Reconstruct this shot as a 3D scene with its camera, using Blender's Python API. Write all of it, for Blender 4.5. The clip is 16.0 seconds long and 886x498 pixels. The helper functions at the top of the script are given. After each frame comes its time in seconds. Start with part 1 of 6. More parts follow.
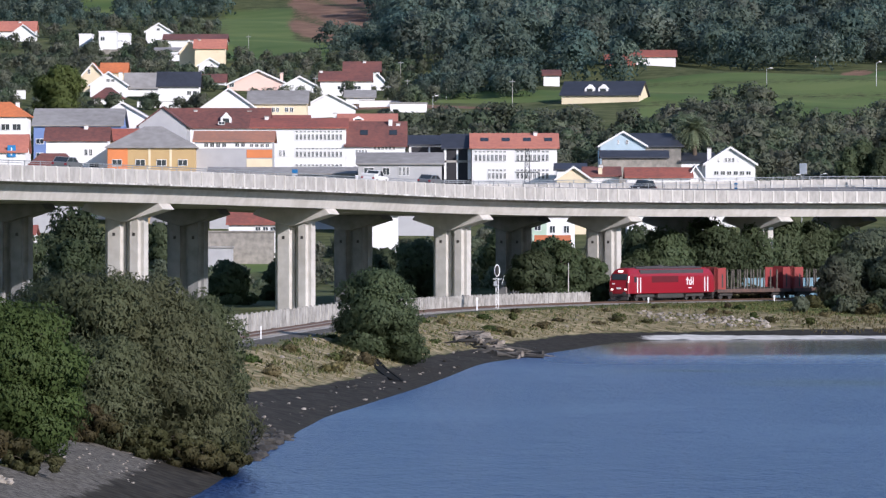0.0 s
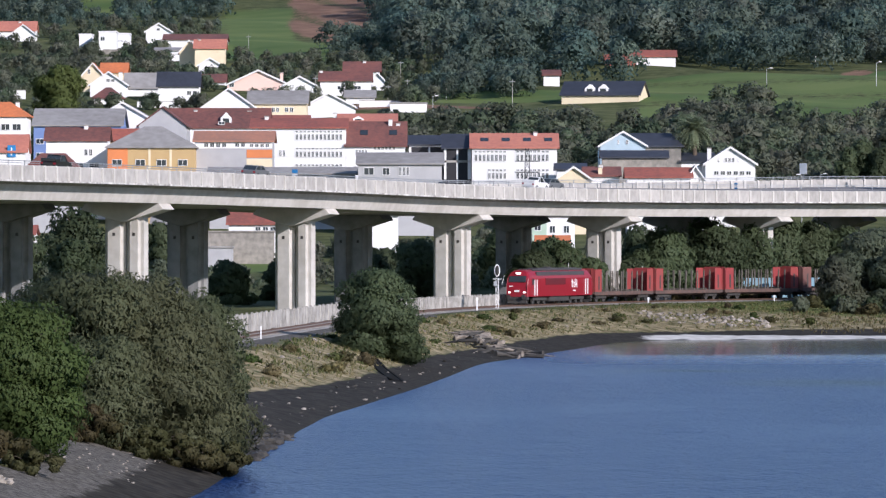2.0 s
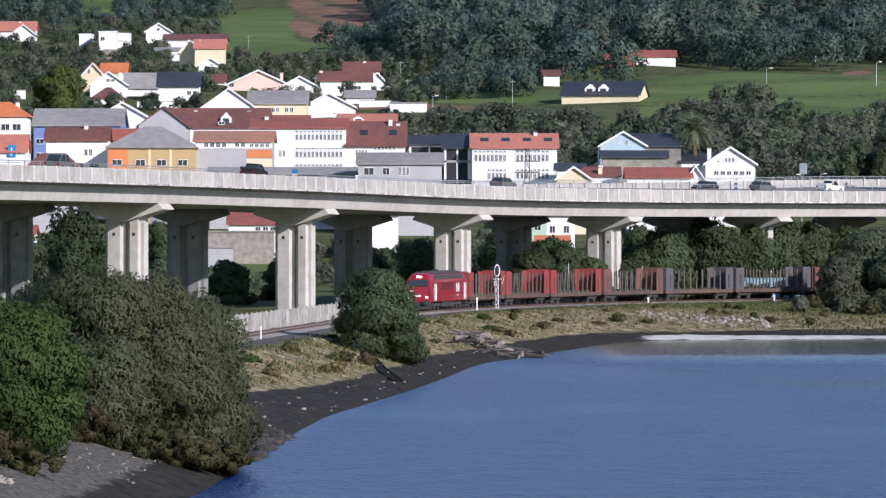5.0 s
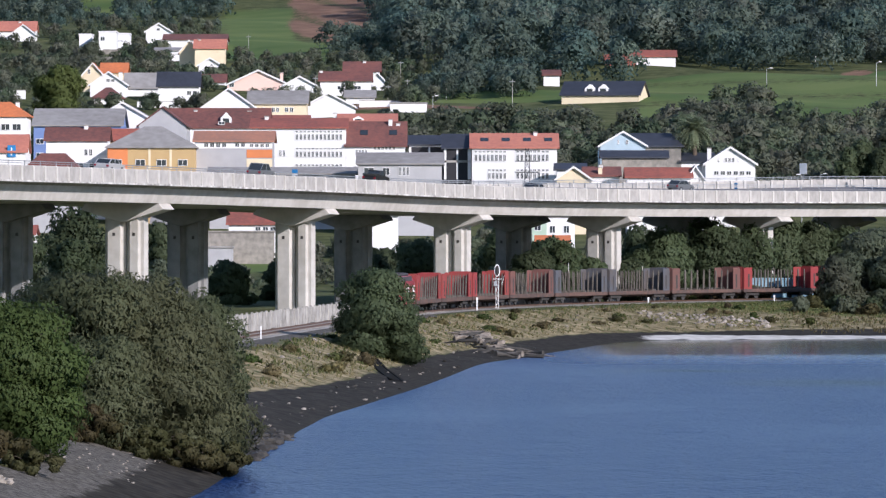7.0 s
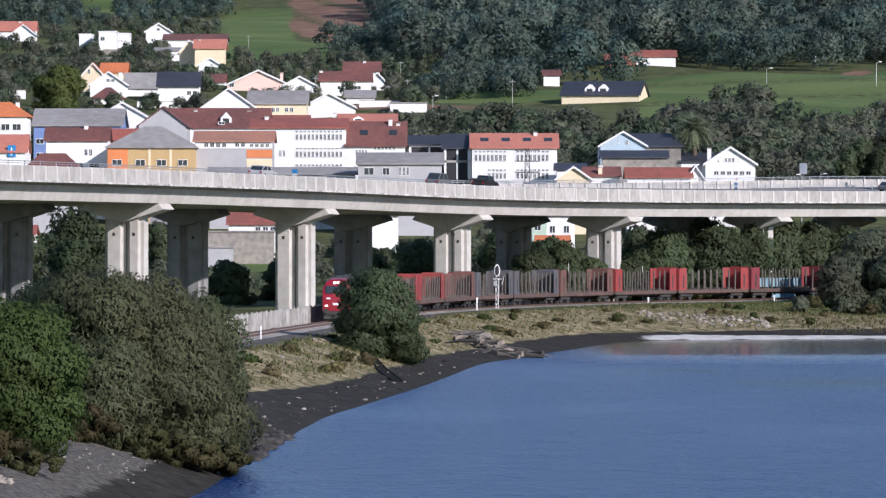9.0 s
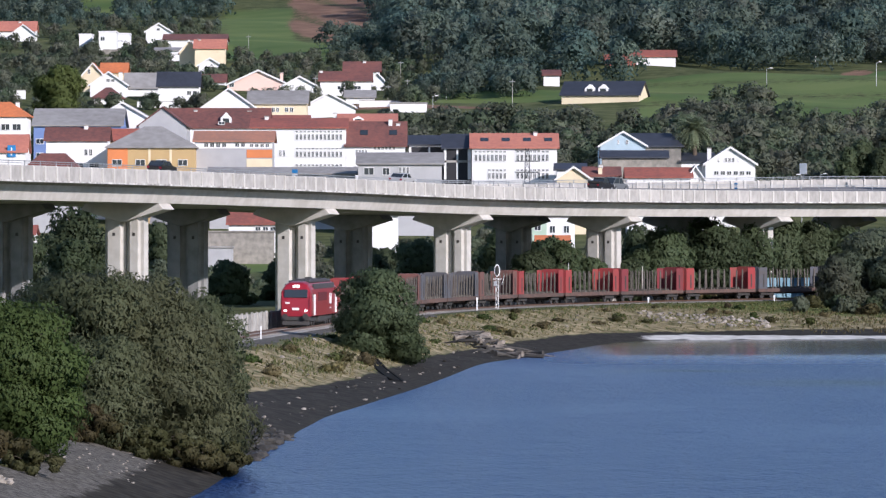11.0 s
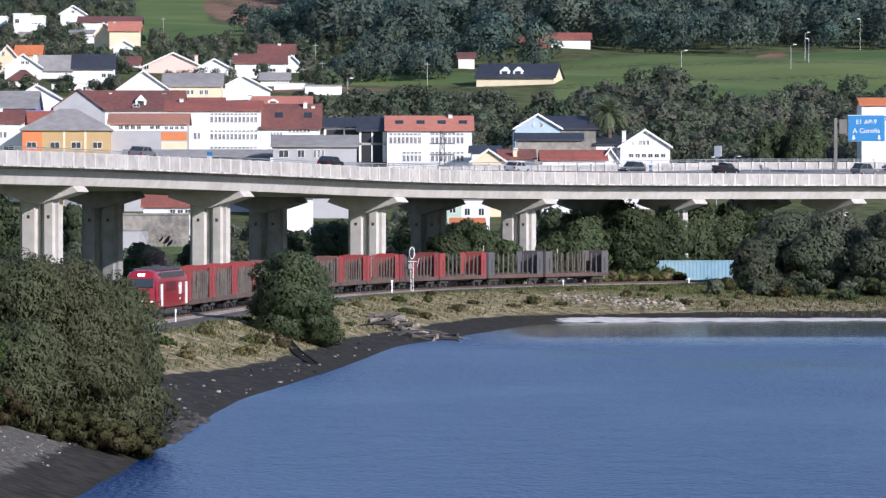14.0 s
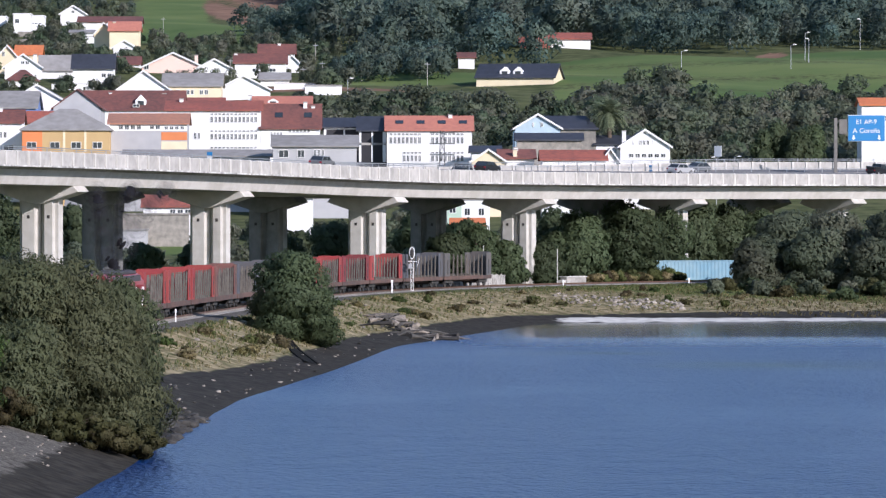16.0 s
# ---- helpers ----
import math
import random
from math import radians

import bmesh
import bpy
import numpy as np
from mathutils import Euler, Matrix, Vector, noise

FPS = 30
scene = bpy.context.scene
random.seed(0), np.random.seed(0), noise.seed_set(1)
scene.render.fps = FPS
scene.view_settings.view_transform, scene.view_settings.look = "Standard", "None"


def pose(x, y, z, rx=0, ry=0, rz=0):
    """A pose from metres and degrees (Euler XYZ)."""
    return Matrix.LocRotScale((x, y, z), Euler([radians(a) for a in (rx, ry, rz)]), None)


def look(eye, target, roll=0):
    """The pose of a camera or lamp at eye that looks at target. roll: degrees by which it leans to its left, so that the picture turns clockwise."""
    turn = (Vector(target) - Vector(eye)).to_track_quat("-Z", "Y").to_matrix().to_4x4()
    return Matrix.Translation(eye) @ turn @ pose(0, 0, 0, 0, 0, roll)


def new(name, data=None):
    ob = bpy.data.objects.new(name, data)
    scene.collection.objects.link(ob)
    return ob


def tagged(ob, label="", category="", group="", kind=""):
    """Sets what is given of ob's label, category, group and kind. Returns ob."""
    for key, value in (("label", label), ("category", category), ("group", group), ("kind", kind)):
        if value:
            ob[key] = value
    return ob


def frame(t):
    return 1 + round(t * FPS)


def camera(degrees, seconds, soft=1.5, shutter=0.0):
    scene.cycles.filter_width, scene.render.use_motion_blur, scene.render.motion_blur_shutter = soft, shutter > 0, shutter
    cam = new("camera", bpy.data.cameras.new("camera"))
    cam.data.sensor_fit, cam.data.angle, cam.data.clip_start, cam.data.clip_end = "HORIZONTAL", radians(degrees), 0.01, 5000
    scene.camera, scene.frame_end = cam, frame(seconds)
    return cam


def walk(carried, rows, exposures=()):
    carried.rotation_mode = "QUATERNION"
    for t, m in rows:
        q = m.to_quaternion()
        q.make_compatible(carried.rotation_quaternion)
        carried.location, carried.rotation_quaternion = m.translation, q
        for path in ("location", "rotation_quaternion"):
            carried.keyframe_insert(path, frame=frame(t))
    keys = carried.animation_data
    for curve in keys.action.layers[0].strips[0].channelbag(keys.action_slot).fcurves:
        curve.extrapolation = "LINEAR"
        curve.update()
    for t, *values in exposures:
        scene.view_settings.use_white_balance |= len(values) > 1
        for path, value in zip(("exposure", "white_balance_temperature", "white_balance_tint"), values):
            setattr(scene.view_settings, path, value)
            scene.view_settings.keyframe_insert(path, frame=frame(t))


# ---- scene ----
cam = camera(9.0, 16.0, soft=1.35)
EYE = (0.0, 0.0, 12.6)


def aim(pan, tilt):
    return pose(*EYE, 89.8 + tilt, 0, -pan)


walk(cam, [
    (0.0, aim(0, 0)), (11.4, aim(0, 0)), (11.5, aim(0.017, 0)), (11.6, aim(0.27, -0.04)), (11.7, aim(0.562, -0.106)),
    (11.8, aim(0.705, -0.144)), (11.9, aim(0.728, -0.15)), (12.0, aim(0.9, -0.213)), (12.1, aim(0.958, -0.21)),
    (12.3, aim(1.0, -0.222)), (12.5, aim(0.922, -0.213)), (13.0, aim(0.866, -0.178)), (13.5, aim(0.895, -0.2)),
    (14.0, aim(0.866, -0.178)), (16.0, aim(0.866, -0.178))],
    exposures=[(0.0, 0.27, 6300, 19), (11.4, 0.27, 6300, 19), (12.2, 0.38, 6240, 19), (16.0, 0.38, 6240, 19)])

# ---- light ----
SUN_AZ, SUN_EL = radians(139), radians(24)
world = bpy.data.worlds.new("sky")
scene.world = world
world.use_nodes = True
wn, wl = world.node_tree.nodes, world.node_tree.links
sky = wn.new("ShaderNodeTexSky")
sky.sky_type, sky.sun_disc = "NISHITA", False
sky.sun_elevation, sky.sun_rotation = SUN_EL, SUN_AZ
sky.air_density, sky.dust_density, sky.ozone_density = 1.0, 0.1, 3.0
wl.new(sky.outputs[0], wn["Background"].inputs[0])
wn["Background"].inputs[1].default_value = 0.122
sun = new("sun", bpy.data.lights.new("sun", "SUN"))
sun.data.energy, sun.data.angle, sun.data.color = 4.45, radians(0.5), (1.0, 0.955, 0.90)
_to = Vector((math.sin(SUN_AZ) * math.cos(SUN_EL), math.cos(SUN_AZ) * math.cos(SUN_EL), math.sin(SUN_EL)))
sun.matrix_world = look(_to * 300, (0, 0, 0))


# ---- materials ----
def mat(name, color, rough=0.8, metal=0.0, grain=0.0, scale=3.0, color2=None, coarse=0.3, bump=0.0, spread=0.0, coat=0.0):
    """Colour with two scales of variation, fine relief and a tint that differs from object to object."""
    m = bpy.data.materials.new(name)
    m.use_nodes = True
    n, l = m.node_tree.nodes, m.node_tree.links
    b = n["Principled BSDF"]
    b.inputs["Roughness"].default_value, b.inputs["Metallic"].default_value = rough, metal
    b.inputs["Coat Weight"].default_value = coat
    c2 = color2 or tuple(v * 0.6 for v in color)
    tc = n.new("ShaderNodeTexCoord")
    n1, n2 = n.new("ShaderNodeTexNoise"), n.new("ShaderNodeTexNoise")
    n1.inputs["Scale"].default_value, n2.inputs["Scale"].default_value = scale, scale * coarse * 0.3
    n1.inputs["Detail"].default_value, n2.inputs["Detail"].default_value = 5, 4
    shift, info = n.new("ShaderNodeVectorMath"), n.new("ShaderNodeObjectInfo")
    shift.operation, shift.inputs[1].default_value = "MULTIPLY_ADD", (57.0, 31.0, 83.0)
    l.new(info.outputs["Random"], shift.inputs[0]), l.new(tc.outputs["Object"], shift.inputs[2])
    for q in (n1, n2):
        l.new(shift.outputs[0], q.inputs["Vector"])
    add = n.new("ShaderNodeMath")
    l.new(n1.outputs[0], add.inputs[0]), l.new(n2.outputs[0], add.inputs[1])
    mr = n.new("ShaderNodeMapRange")
    mr.inputs[1].default_value, mr.inputs[2].default_value = 0.78, 1.22
    mr.inputs[3].default_value, mr.inputs[4].default_value = 0.0, grain
    l.new(add.outputs[0], mr.inputs[0])
    mix = n.new("ShaderNodeMix")
    mix.data_type = "RGBA"
    mix.inputs[6].default_value, mix.inputs[7].default_value = (*color, 1), (*c2, 1)
    l.new(mr.outputs[0], mix.inputs[0])
    out = mix.outputs[2]
    if spread:
        oi, hsv, mr2 = n.new("ShaderNodeObjectInfo"), n.new("ShaderNodeHueSaturation"), n.new("ShaderNodeMapRange")
        mr2.inputs[3].default_value, mr2.inputs[4].default_value = 1 - spread, 1 + spread
        l.new(oi.outputs["Random"], mr2.inputs[0]), l.new(mr2.outputs[0], hsv.inputs["Value"]), l.new(out, hsv.inputs["Color"])
        out = hsv.outputs[0]
    l.new(out, b.inputs["Base Color"])
    if bump:
        bp = n.new("ShaderNodeBump")
        bp.inputs["Strength"].default_value, bp.inputs["Distance"].default_value = bump, 0.05
        l.new(n1.outputs[0], bp.inputs["Height"]), l.new(bp.outputs[0], b.inputs["Normal"])
    return m


def leaf_mat(name, dark, light, tip=None, through_leaf=0.5):
    """Foliage whose tint differs from clump to clump, from plant to plant and over metres."""
    m = bpy.data.materials.new(name)
    m.use_nodes = True
    n, l = m.node_tree.nodes, m.node_tree.links
    b = n["Principled BSDF"]
    b.inputs["Roughness"].default_value = 0.65
    b.inputs["Specular IOR Level"].default_value = 0.2
    g, ns, at = n.new("ShaderNodeNewGeometry"), n.new("ShaderNodeTexNoise"), n.new("ShaderNodeAttribute")
    ns.inputs["Scale"].default_value = 0.085
    at.attribute_name = "tint"
    l.new(g.outputs["Position"], ns.inputs["Vector"])
    ramp, mr, mix = n.new("ShaderNodeValToRGB"), n.new("ShaderNodeMapRange"), n.new("ShaderNodeMix")
    ramp.color_ramp.elements[0].color, ramp.color_ramp.elements[1].color = (*dark, 1), (*light, 1)
    l.new(g.outputs["Random Per Island"], ramp.inputs[0])
    mix.data_type = "RGBA"
    mr.inputs[1].default_value, mr.inputs[2].default_value = 0.44, 0.6
    mr.inputs[3].default_value, mr.inputs[4].default_value = 0.0, 0.8
    l.new(ns.outputs[0], mr.inputs[0]), l.new(mr.outputs[0], mix.inputs[0])
    l.new(ramp.outputs[0], mix.inputs[6])
    mix.inputs[7].default_value = (*(tip or tuple(v * 0.7 for v in light)), 1)
    hsv, hue, val, sat = n.new("ShaderNodeHueSaturation"), n.new("ShaderNodeMapRange"), n.new("ShaderNodeMapRange"), n.new("ShaderNodeMapRange")
    for q, lo, hi, to in ((hue, 0.465, 0.535, "Hue"), (sat, 0.75, 1.2, "Saturation")):
        q.inputs[3].default_value, q.inputs[4].default_value = lo, hi
        l.new(at.outputs["Fac"], q.inputs[0]), l.new(q.outputs[0], hsv.inputs[to])
    wn2 = n.new("ShaderNodeTexWhiteNoise")
    wn2.noise_dimensions = "1D"
    val.inputs[3].default_value, val.inputs[4].default_value = 0.72, 1.3
    l.new(at.outputs["Fac"], wn2.inputs["W"]), l.new(wn2.outputs["Value"], val.inputs[0]), l.new(val.outputs[0], hsv.inputs["Value"])
    l.new(mix.outputs[2], hsv.inputs["Color"])
    l.new(hsv.outputs[0], b.inputs["Base Color"])
    tr, ms = n.new("ShaderNodeBsdfTranslucent"), n.new("ShaderNodeMixShader")
    l.new(hsv.outputs[0], tr.inputs["Color"])
    ms.inputs[0].default_value = through_leaf
    l.new(b.outputs[0], ms.inputs[1]), l.new(tr.outputs[0], ms.inputs[2])
    l.new(ms.outputs[0], n["Material Output"].inputs["Surface"])
    return m


CONCRETE = mat("concrete", (0.54, 0.52, 0.49), 0.85, grain=0.8, scale=0.9, color2=(0.40, 0.38, 0.345), coarse=0.5, bump=0.25)
CONCRETE_OLD = mat("old_concrete", (0.42, 0.40, 0.37), 0.9, grain=1.0, scale=1.6, color2=(0.22, 0.21, 0.19), coarse=0.5, bump=0.3)
# darker copy of the concrete: the front deck's shade put into the colour
CONCRETE_SHADED = mat("shaded_concrete", (0.27, 0.27, 0.27), 0.9, grain=1.0, scale=0.8, color2=(0.17, 0.17, 0.17), coarse=0.5, bump=0.25)
LEDGE = mat("lime_stained_concrete", (0.62, 0.61, 0.59), 0.9, grain=1.0, scale=1.6, color2=(0.22, 0.21, 0.2), coarse=1.5)
ASPHALT = mat("asphalt", (0.16, 0.16, 0.165), 0.9, grain=0.6, scale=2, color2=(0.1, 0.1, 0.1))
STEEL = mat("galvanised_steel", (0.45, 0.46, 0.48), 0.45, 0.7, grain=0.4, scale=3)
WHITE = mat("white_render", (0.80, 0.80, 0.80), 0.85, grain=0.5, scale=0.5, color2=(0.66, 0.65, 0.63), spread=0.06)
CREAM = mat("cream_render", (0.74, 0.64, 0.45), 0.85, grain=0.5, scale=0.5, color2=(0.6, 0.5, 0.35))
PINK = mat("pink_render", (0.78, 0.56, 0.48), 0.85, grain=0.4, scale=0.5, color2=(0.68, 0.48, 0.4))
GREYWALL = mat("grey_render", (0.42, 0.42, 0.43), 0.9, grain=0.6, scale=0.5, color2=(0.32, 0.32, 0.33))
BLUEWALL = mat("blue_render", (0.16, 0.24, 0.46), 0.8, grain=0.4, scale=0.6, color2=(0.12, 0.18, 0.36))
PALEBLUE = mat("pale_blue_boarding", (0.45, 0.58, 0.66), 0.7, grain=0.4, scale=0.8)
PALEGREEN = mat("pale_green_render", (0.48, 0.62, 0.5), 0.85, grain=0.4, scale=0.5)
OCHRE = mat("ochre_render", (0.50, 0.35, 0.17), 0.85, grain=0.5, scale=0.5, color2=(0.42, 0.28, 0.13))
ORANGE = mat("orange_render", (0.66, 0.22, 0.08), 0.8, grain=0.5, scale=0.5, color2=(0.5, 0.17, 0.07))
BLACKWALL = mat("dark_shell", (0.03, 0.03, 0.035), 0.9, grain=0.5, scale=0.5)
STONEWALL = mat("stone_wall", (0.34, 0.31, 0.27), 0.95, grain=1.0, scale=1.2, color2=(0.18, 0.17, 0.15), bump=0.3)
ROOF_RED = mat("red_tile_roof", (0.34, 0.10, 0.07), 0.8, grain=1.0, scale=1.5, color2=(0.2, 0.07, 0.055), bump=0.3)
ROOF_PINK = mat("pale_red_tile_roof", (0.50, 0.19, 0.13), 0.8, grain=0.8, scale=1.5, color2=(0.36, 0.13, 0.1), bump=0.3)
ROOF_ORANGE = mat("orange_tile_roof", (0.62, 0.19, 0.07), 0.8, grain=0.9, scale=1.5, color2=(0.44, 0.14, 0.06), bump=0.3)
ROOF_CLAY = mat("dull_clay_tile_roof", (0.42, 0.19, 0.12), 0.85, grain=1.0, scale=1.5, color2=(0.28, 0.15, 0.11), bump=0.3)
ROOF_BROWN = mat("brown_tile_roof", (0.20, 0.075, 0.06), 0.8, grain=1.0, scale=1.5, color2=(0.11, 0.05, 0.045), bump=0.3)
ROOF_GREY = mat("fibre_cement_roof", (0.30, 0.29, 0.28), 0.85, grain=0.9, scale=0.7, color2=(0.2, 0.19, 0.18))
ROOF_SLATE = mat("slate_roof", (0.045, 0.05, 0.065), 0.5, grain=0.8, scale=1.0, color2=(0.025, 0.028, 0.036))
GLASS = mat("window_glass", (0.035, 0.045, 0.055), 0.1, grain=0.5, scale=0.3)
FRAMEW = mat("white_frame", (0.75, 0.75, 0.74), 0.5)
BARK = mat("bark", (0.13, 0.10, 0.075), 0.95, grain=1.0, scale=4, bump=0.5)
RAILM = mat("rail_steel", (0.17, 0.10, 0.07), 0.6, 0.5, grain=0.8, scale=4)
SLEEPER = mat("concrete_sleeper", (0.30, 0.27, 0.24), 0.9, grain=0.8, scale=5)
LOCO_RED = mat("loco_red", (0.25, 0.008, 0.019), 0.4, grain=0.3, scale=0.8, color2=(0.27, 0.009, 0.018), coat=0.2)
LOCO_GREY = mat("dark_grey_underframe", (0.05, 0.047, 0.045), 0.8, grain=0.8, scale=3)
WAG = {"red": mat("wagon_red", (0.25, 0.033, 0.038), 0.8, grain=0.9, scale=1.0, color2=(0.26, 0.05, 0.04)),
       "bright": mat("wagon_bright_red", (0.30, 0.038, 0.04), 0.8, grain=1.0, scale=1.0, color2=(0.22, 0.06, 0.05)),
       "dark": mat("wagon_dark_red", (0.21, 0.03, 0.04), 0.75, grain=0.9, scale=1.0, color2=(0.15, 0.035, 0.035)),
       "brown": mat("wagon_brown", (0.18, 0.075, 0.065), 0.85, grain=1.0, scale=1.0, color2=(0.11, 0.06, 0.05)),
       "blue": mat("wagon_grey_blue", (0.08, 0.092, 0.115), 0.85, grain=1.0, scale=1.0, color2=(0.09, 0.078, 0.075)),
       "grey": mat("wagon_grey", (0.075, 0.08, 0.085), 0.8, grain=1.0, scale=1.0, color2=(0.12, 0.10, 0.09))}
STAKE = mat("worn_steel_stake", (0.15, 0.135, 0.115), 0.75, 0.1, grain=0.9, scale=3, color2=(0.08, 0.065, 0.055))
WFRAME = mat("rusty_wagon_frame", (0.13, 0.075, 0.06), 0.9, grain=1.0, scale=2, color2=(0.07, 0.05, 0.045))
LEAF_BUSH = leaf_mat("willow_leaves", (0.08, 0.098, 0.05), (0.096, 0.114, 0.058), (0.1, 0.106, 0.057))
LEAF_NEAR = leaf_mat("broad_leaves", (0.065, 0.1, 0.032), (0.1, 0.14, 0.046))
LEAF_LIGHT = leaf_mat("yellow_green_leaves", (0.15, 0.19, 0.06), (0.2, 0.25, 0.085))
LEAF_TREE = leaf_mat("tree_leaves", (0.082, 0.114, 0.06), (0.112, 0.148, 0.076))
LEAF_WOOD = leaf_mat("woodland_leaves", (0.105, 0.134, 0.088), (0.134, 0.165, 0.106), (0.165, 0.172, 0.124))
# leaf green turned bluer and paler: distance haze mixed into the colour
LEAF_HAZY = leaf_mat("hazy_woodland_leaves", (0.09, 0.138, 0.118), (0.106, 0.158, 0.13), (0.138, 0.176, 0.132))


# ---- mesh helpers ----
def link(name, bm, material, parent=None, label=""):
    me = bpy.data.meshes.new(name)
    bm.normal_update()
    bm.to_mesh(me)
    bm.free()
    for q in (material if isinstance(material, (list, tuple)) else [material]):
        me.materials.append(q)
    ob = new(name, me)
    if parent is not None:
        ob.parent = parent
    if label:
        tagged(ob, label)
    return ob


part = link


def raw(name, verts, faces, material, parent=None):
    me = bpy.data.meshes.new(name)
    me.from_pydata(verts, [], faces)
    me.materials.append(material)
    ob = new(name, me)
    if parent is not None:
        ob.parent = parent
    return ob


def empty(name, m, label, category, group="", kind=""):
    ob = new(name)
    ob.matrix_world = m
    return tagged(ob, label, category, group, kind)


def box(bm, x0, x1, y0, y1, z0, z1, bevel=0.0, m=None):
    r = bmesh.ops.create_cube(bm, size=1)
    t = Matrix.Translation(((x0 + x1) / 2, (y0 + y1) / 2, (z0 + z1) / 2)) @ Matrix.Diagonal((x1 - x0, y1 - y0, z1 - z0, 1))
    bmesh.ops.transform(bm, matrix=(m @ t) if m else t, verts=r["verts"])
    if bevel:
        es = list({e for v in r["verts"] for e in v.link_edges})
        bmesh.ops.bevel(bm, geom=es, offset=bevel, segments=2, affect="EDGES", profile=0.5)
    return bm


def boxes(*dims, bevel=0.0):
    bm = bmesh.new()
    for d in dims:
        box(bm, *d, bevel=bevel)
    return bm


def rod(bm, a, b, r0, r1=None, seg=8):
    a, b = Vector(a), Vector(b)
    d = b - a
    m = Matrix.Translation((a + b) / 2) @ d.to_track_quat("Z", "Y").to_matrix().to_4x4()
    bmesh.ops.create_cone(bm, cap_ends=True, segments=seg, radius1=r0, radius2=r0 if r1 is None else r1, depth=d.length, matrix=m)
    return bm


def prism(bm, pts, y0, y1, m=None):
    """A profile of (x, z) points carried from y0 to y1."""
    m = m or Matrix()
    a = [bm.verts.new(m @ Vector((x, y0, z))) for x, z in pts]
    b = [bm.verts.new(m @ Vector((x, y1, z))) for x, z in pts]
    k = len(pts)
    bm.faces.new(a)
    bm.faces.new(b[::-1])
    for i in range(k):
        bm.faces.new((a[i], b[i], b[(i + 1) % k], a[(i + 1) % k]))
    bmesh.ops.recalc_face_normals(bm, faces=bm.faces[:])
    return bm


# ---- plan: railway, shore, viaduct ----
def rail_line(d):
    u = (d - 600) / 100
    return (((1.8284505 * u + 5.50664502) * u + 6.30305842) * u + 12.33609457) * u - 5.81473916


class Line:
    """A plan curve by distance along it."""

    def __init__(self, pts):
        self.p = np.array(pts, float)
        self.s = np.r_[0, np.cumsum(np.hypot(*np.diff(self.p[:, :2], axis=0).T))]

    def at(self, s):
        return np.array([np.interp(s, self.s, self.p[:, k]) for k in range(self.p.shape[1])])

    def heading(self, s, e=1.0):
        a, b = self.at(s - e), self.at(s + e)
        return math.atan2(b[1] - a[1], b[0] - a[0])


def bend(pts, n=12):
    """A smooth curve through a few points (Catmull-Rom)."""
    p = [np.array(q, float) for q in pts]
    p = [2 * p[0] - p[1], *p, 2 * p[-1] - p[-2]]
    out = []
    for i in range(1, len(p) - 2):
        for k in range(n):
            t = k / n
            out.append(0.5 * (2 * p[i] + (p[i + 1] - p[i - 1]) * t + (2 * p[i - 1] - 5 * p[i] + 4 * p[i + 1] - p[i + 2]) * t * t
                              + (3 * p[i] - p[i - 1] - 3 * p[i + 1] + p[i + 2]) * t ** 3))
    out.append(p[-2])
    return out


_near = [(-75.0, 150.0), (-56.0, 270.0), (-38.0, 360.0), (-26.6, 420.0)]
_mid = [(rail_line(d), d) for d in np.arange(446, 748, 4.0)]
_far = [(rail_line(748) + 7.4 * k + 0.35 * k * k, 748 + 9.0 * k - 0.12 * k * k) for k in range(1, 22)]
RAIL = Line(bend([*_near, *_mid[:2]])[:-13] + _mid + _far)
RAIL_Z = 3.6
SHORE = Line(bend([(-90, -400), (-60, -100), (-32, 60), (-18, 160), (-13, 240), (-10.6, 303), (-8.3, 370), (-5.8, 402), (-2.4, 442), (0.3, 479),
                   (3.5, 525), (7, 548), (13.9, 592), (22, 634), (36, 643), (51, 647), (80, 650), (200, 640), (700, 560), (1500, 300)], 6))
DECK = Line(bend([(-92, 425, 16.2), (-66, 500, 15.8), (-49, 552, 15.55), (-33.4, 596, 15.35), (-16.7, 640, 14.95), (1.2, 682, 14.4), (20.6, 719, 14.25),
                  (42, 752, 14.3), (66, 781, 14.4), (92, 808, 14.5), (121, 832, 14.7), (152, 853, 15.0), (190, 872, 15.4), (240, 890, 16)], 8))


def off_line(px, py, line):
    """Distance to a line and side of it (positive on the left of its way), for arrays."""
    best, side = np.full(px.shape, 1e9), np.zeros(px.shape)
    for (ax, ay), (bx, by) in zip(line.p[:-1, :2], line.p[1:, :2]):
        dx, dy = bx - ax, by - ay
        t = np.clip(((px - ax) * dx + (py - ay) * dy) / (dx * dx + dy * dy), 0, 1)
        d = np.hypot(px - ax - t * dx, py - ay - t * dy)
        c = dx * (py - ay) - dy * (px - ax)
        near = d < best
        best, side = np.where(near, d, best), np.where(near, np.sign(c), side)
    return best, side


HILL_D = [0, 700, 760, 850, 950, 1000, 1060, 1130, 1190, 1350, 1520, 1700, 2300, 3000, 4900]
HILL_Z = [3.3, 3.4, 3.6, 6, 13, 17, 26, 36, 41.5, 54, 67, 82, 150, 185, 170]


def wave(x, y, k):
    return np.sin(x * 0.031 * k + 1.3) * np.cos(y * 0.023 * k + 0.4) + 0.5 * np.sin(x * 0.083 * k + y * 0.057 * k)


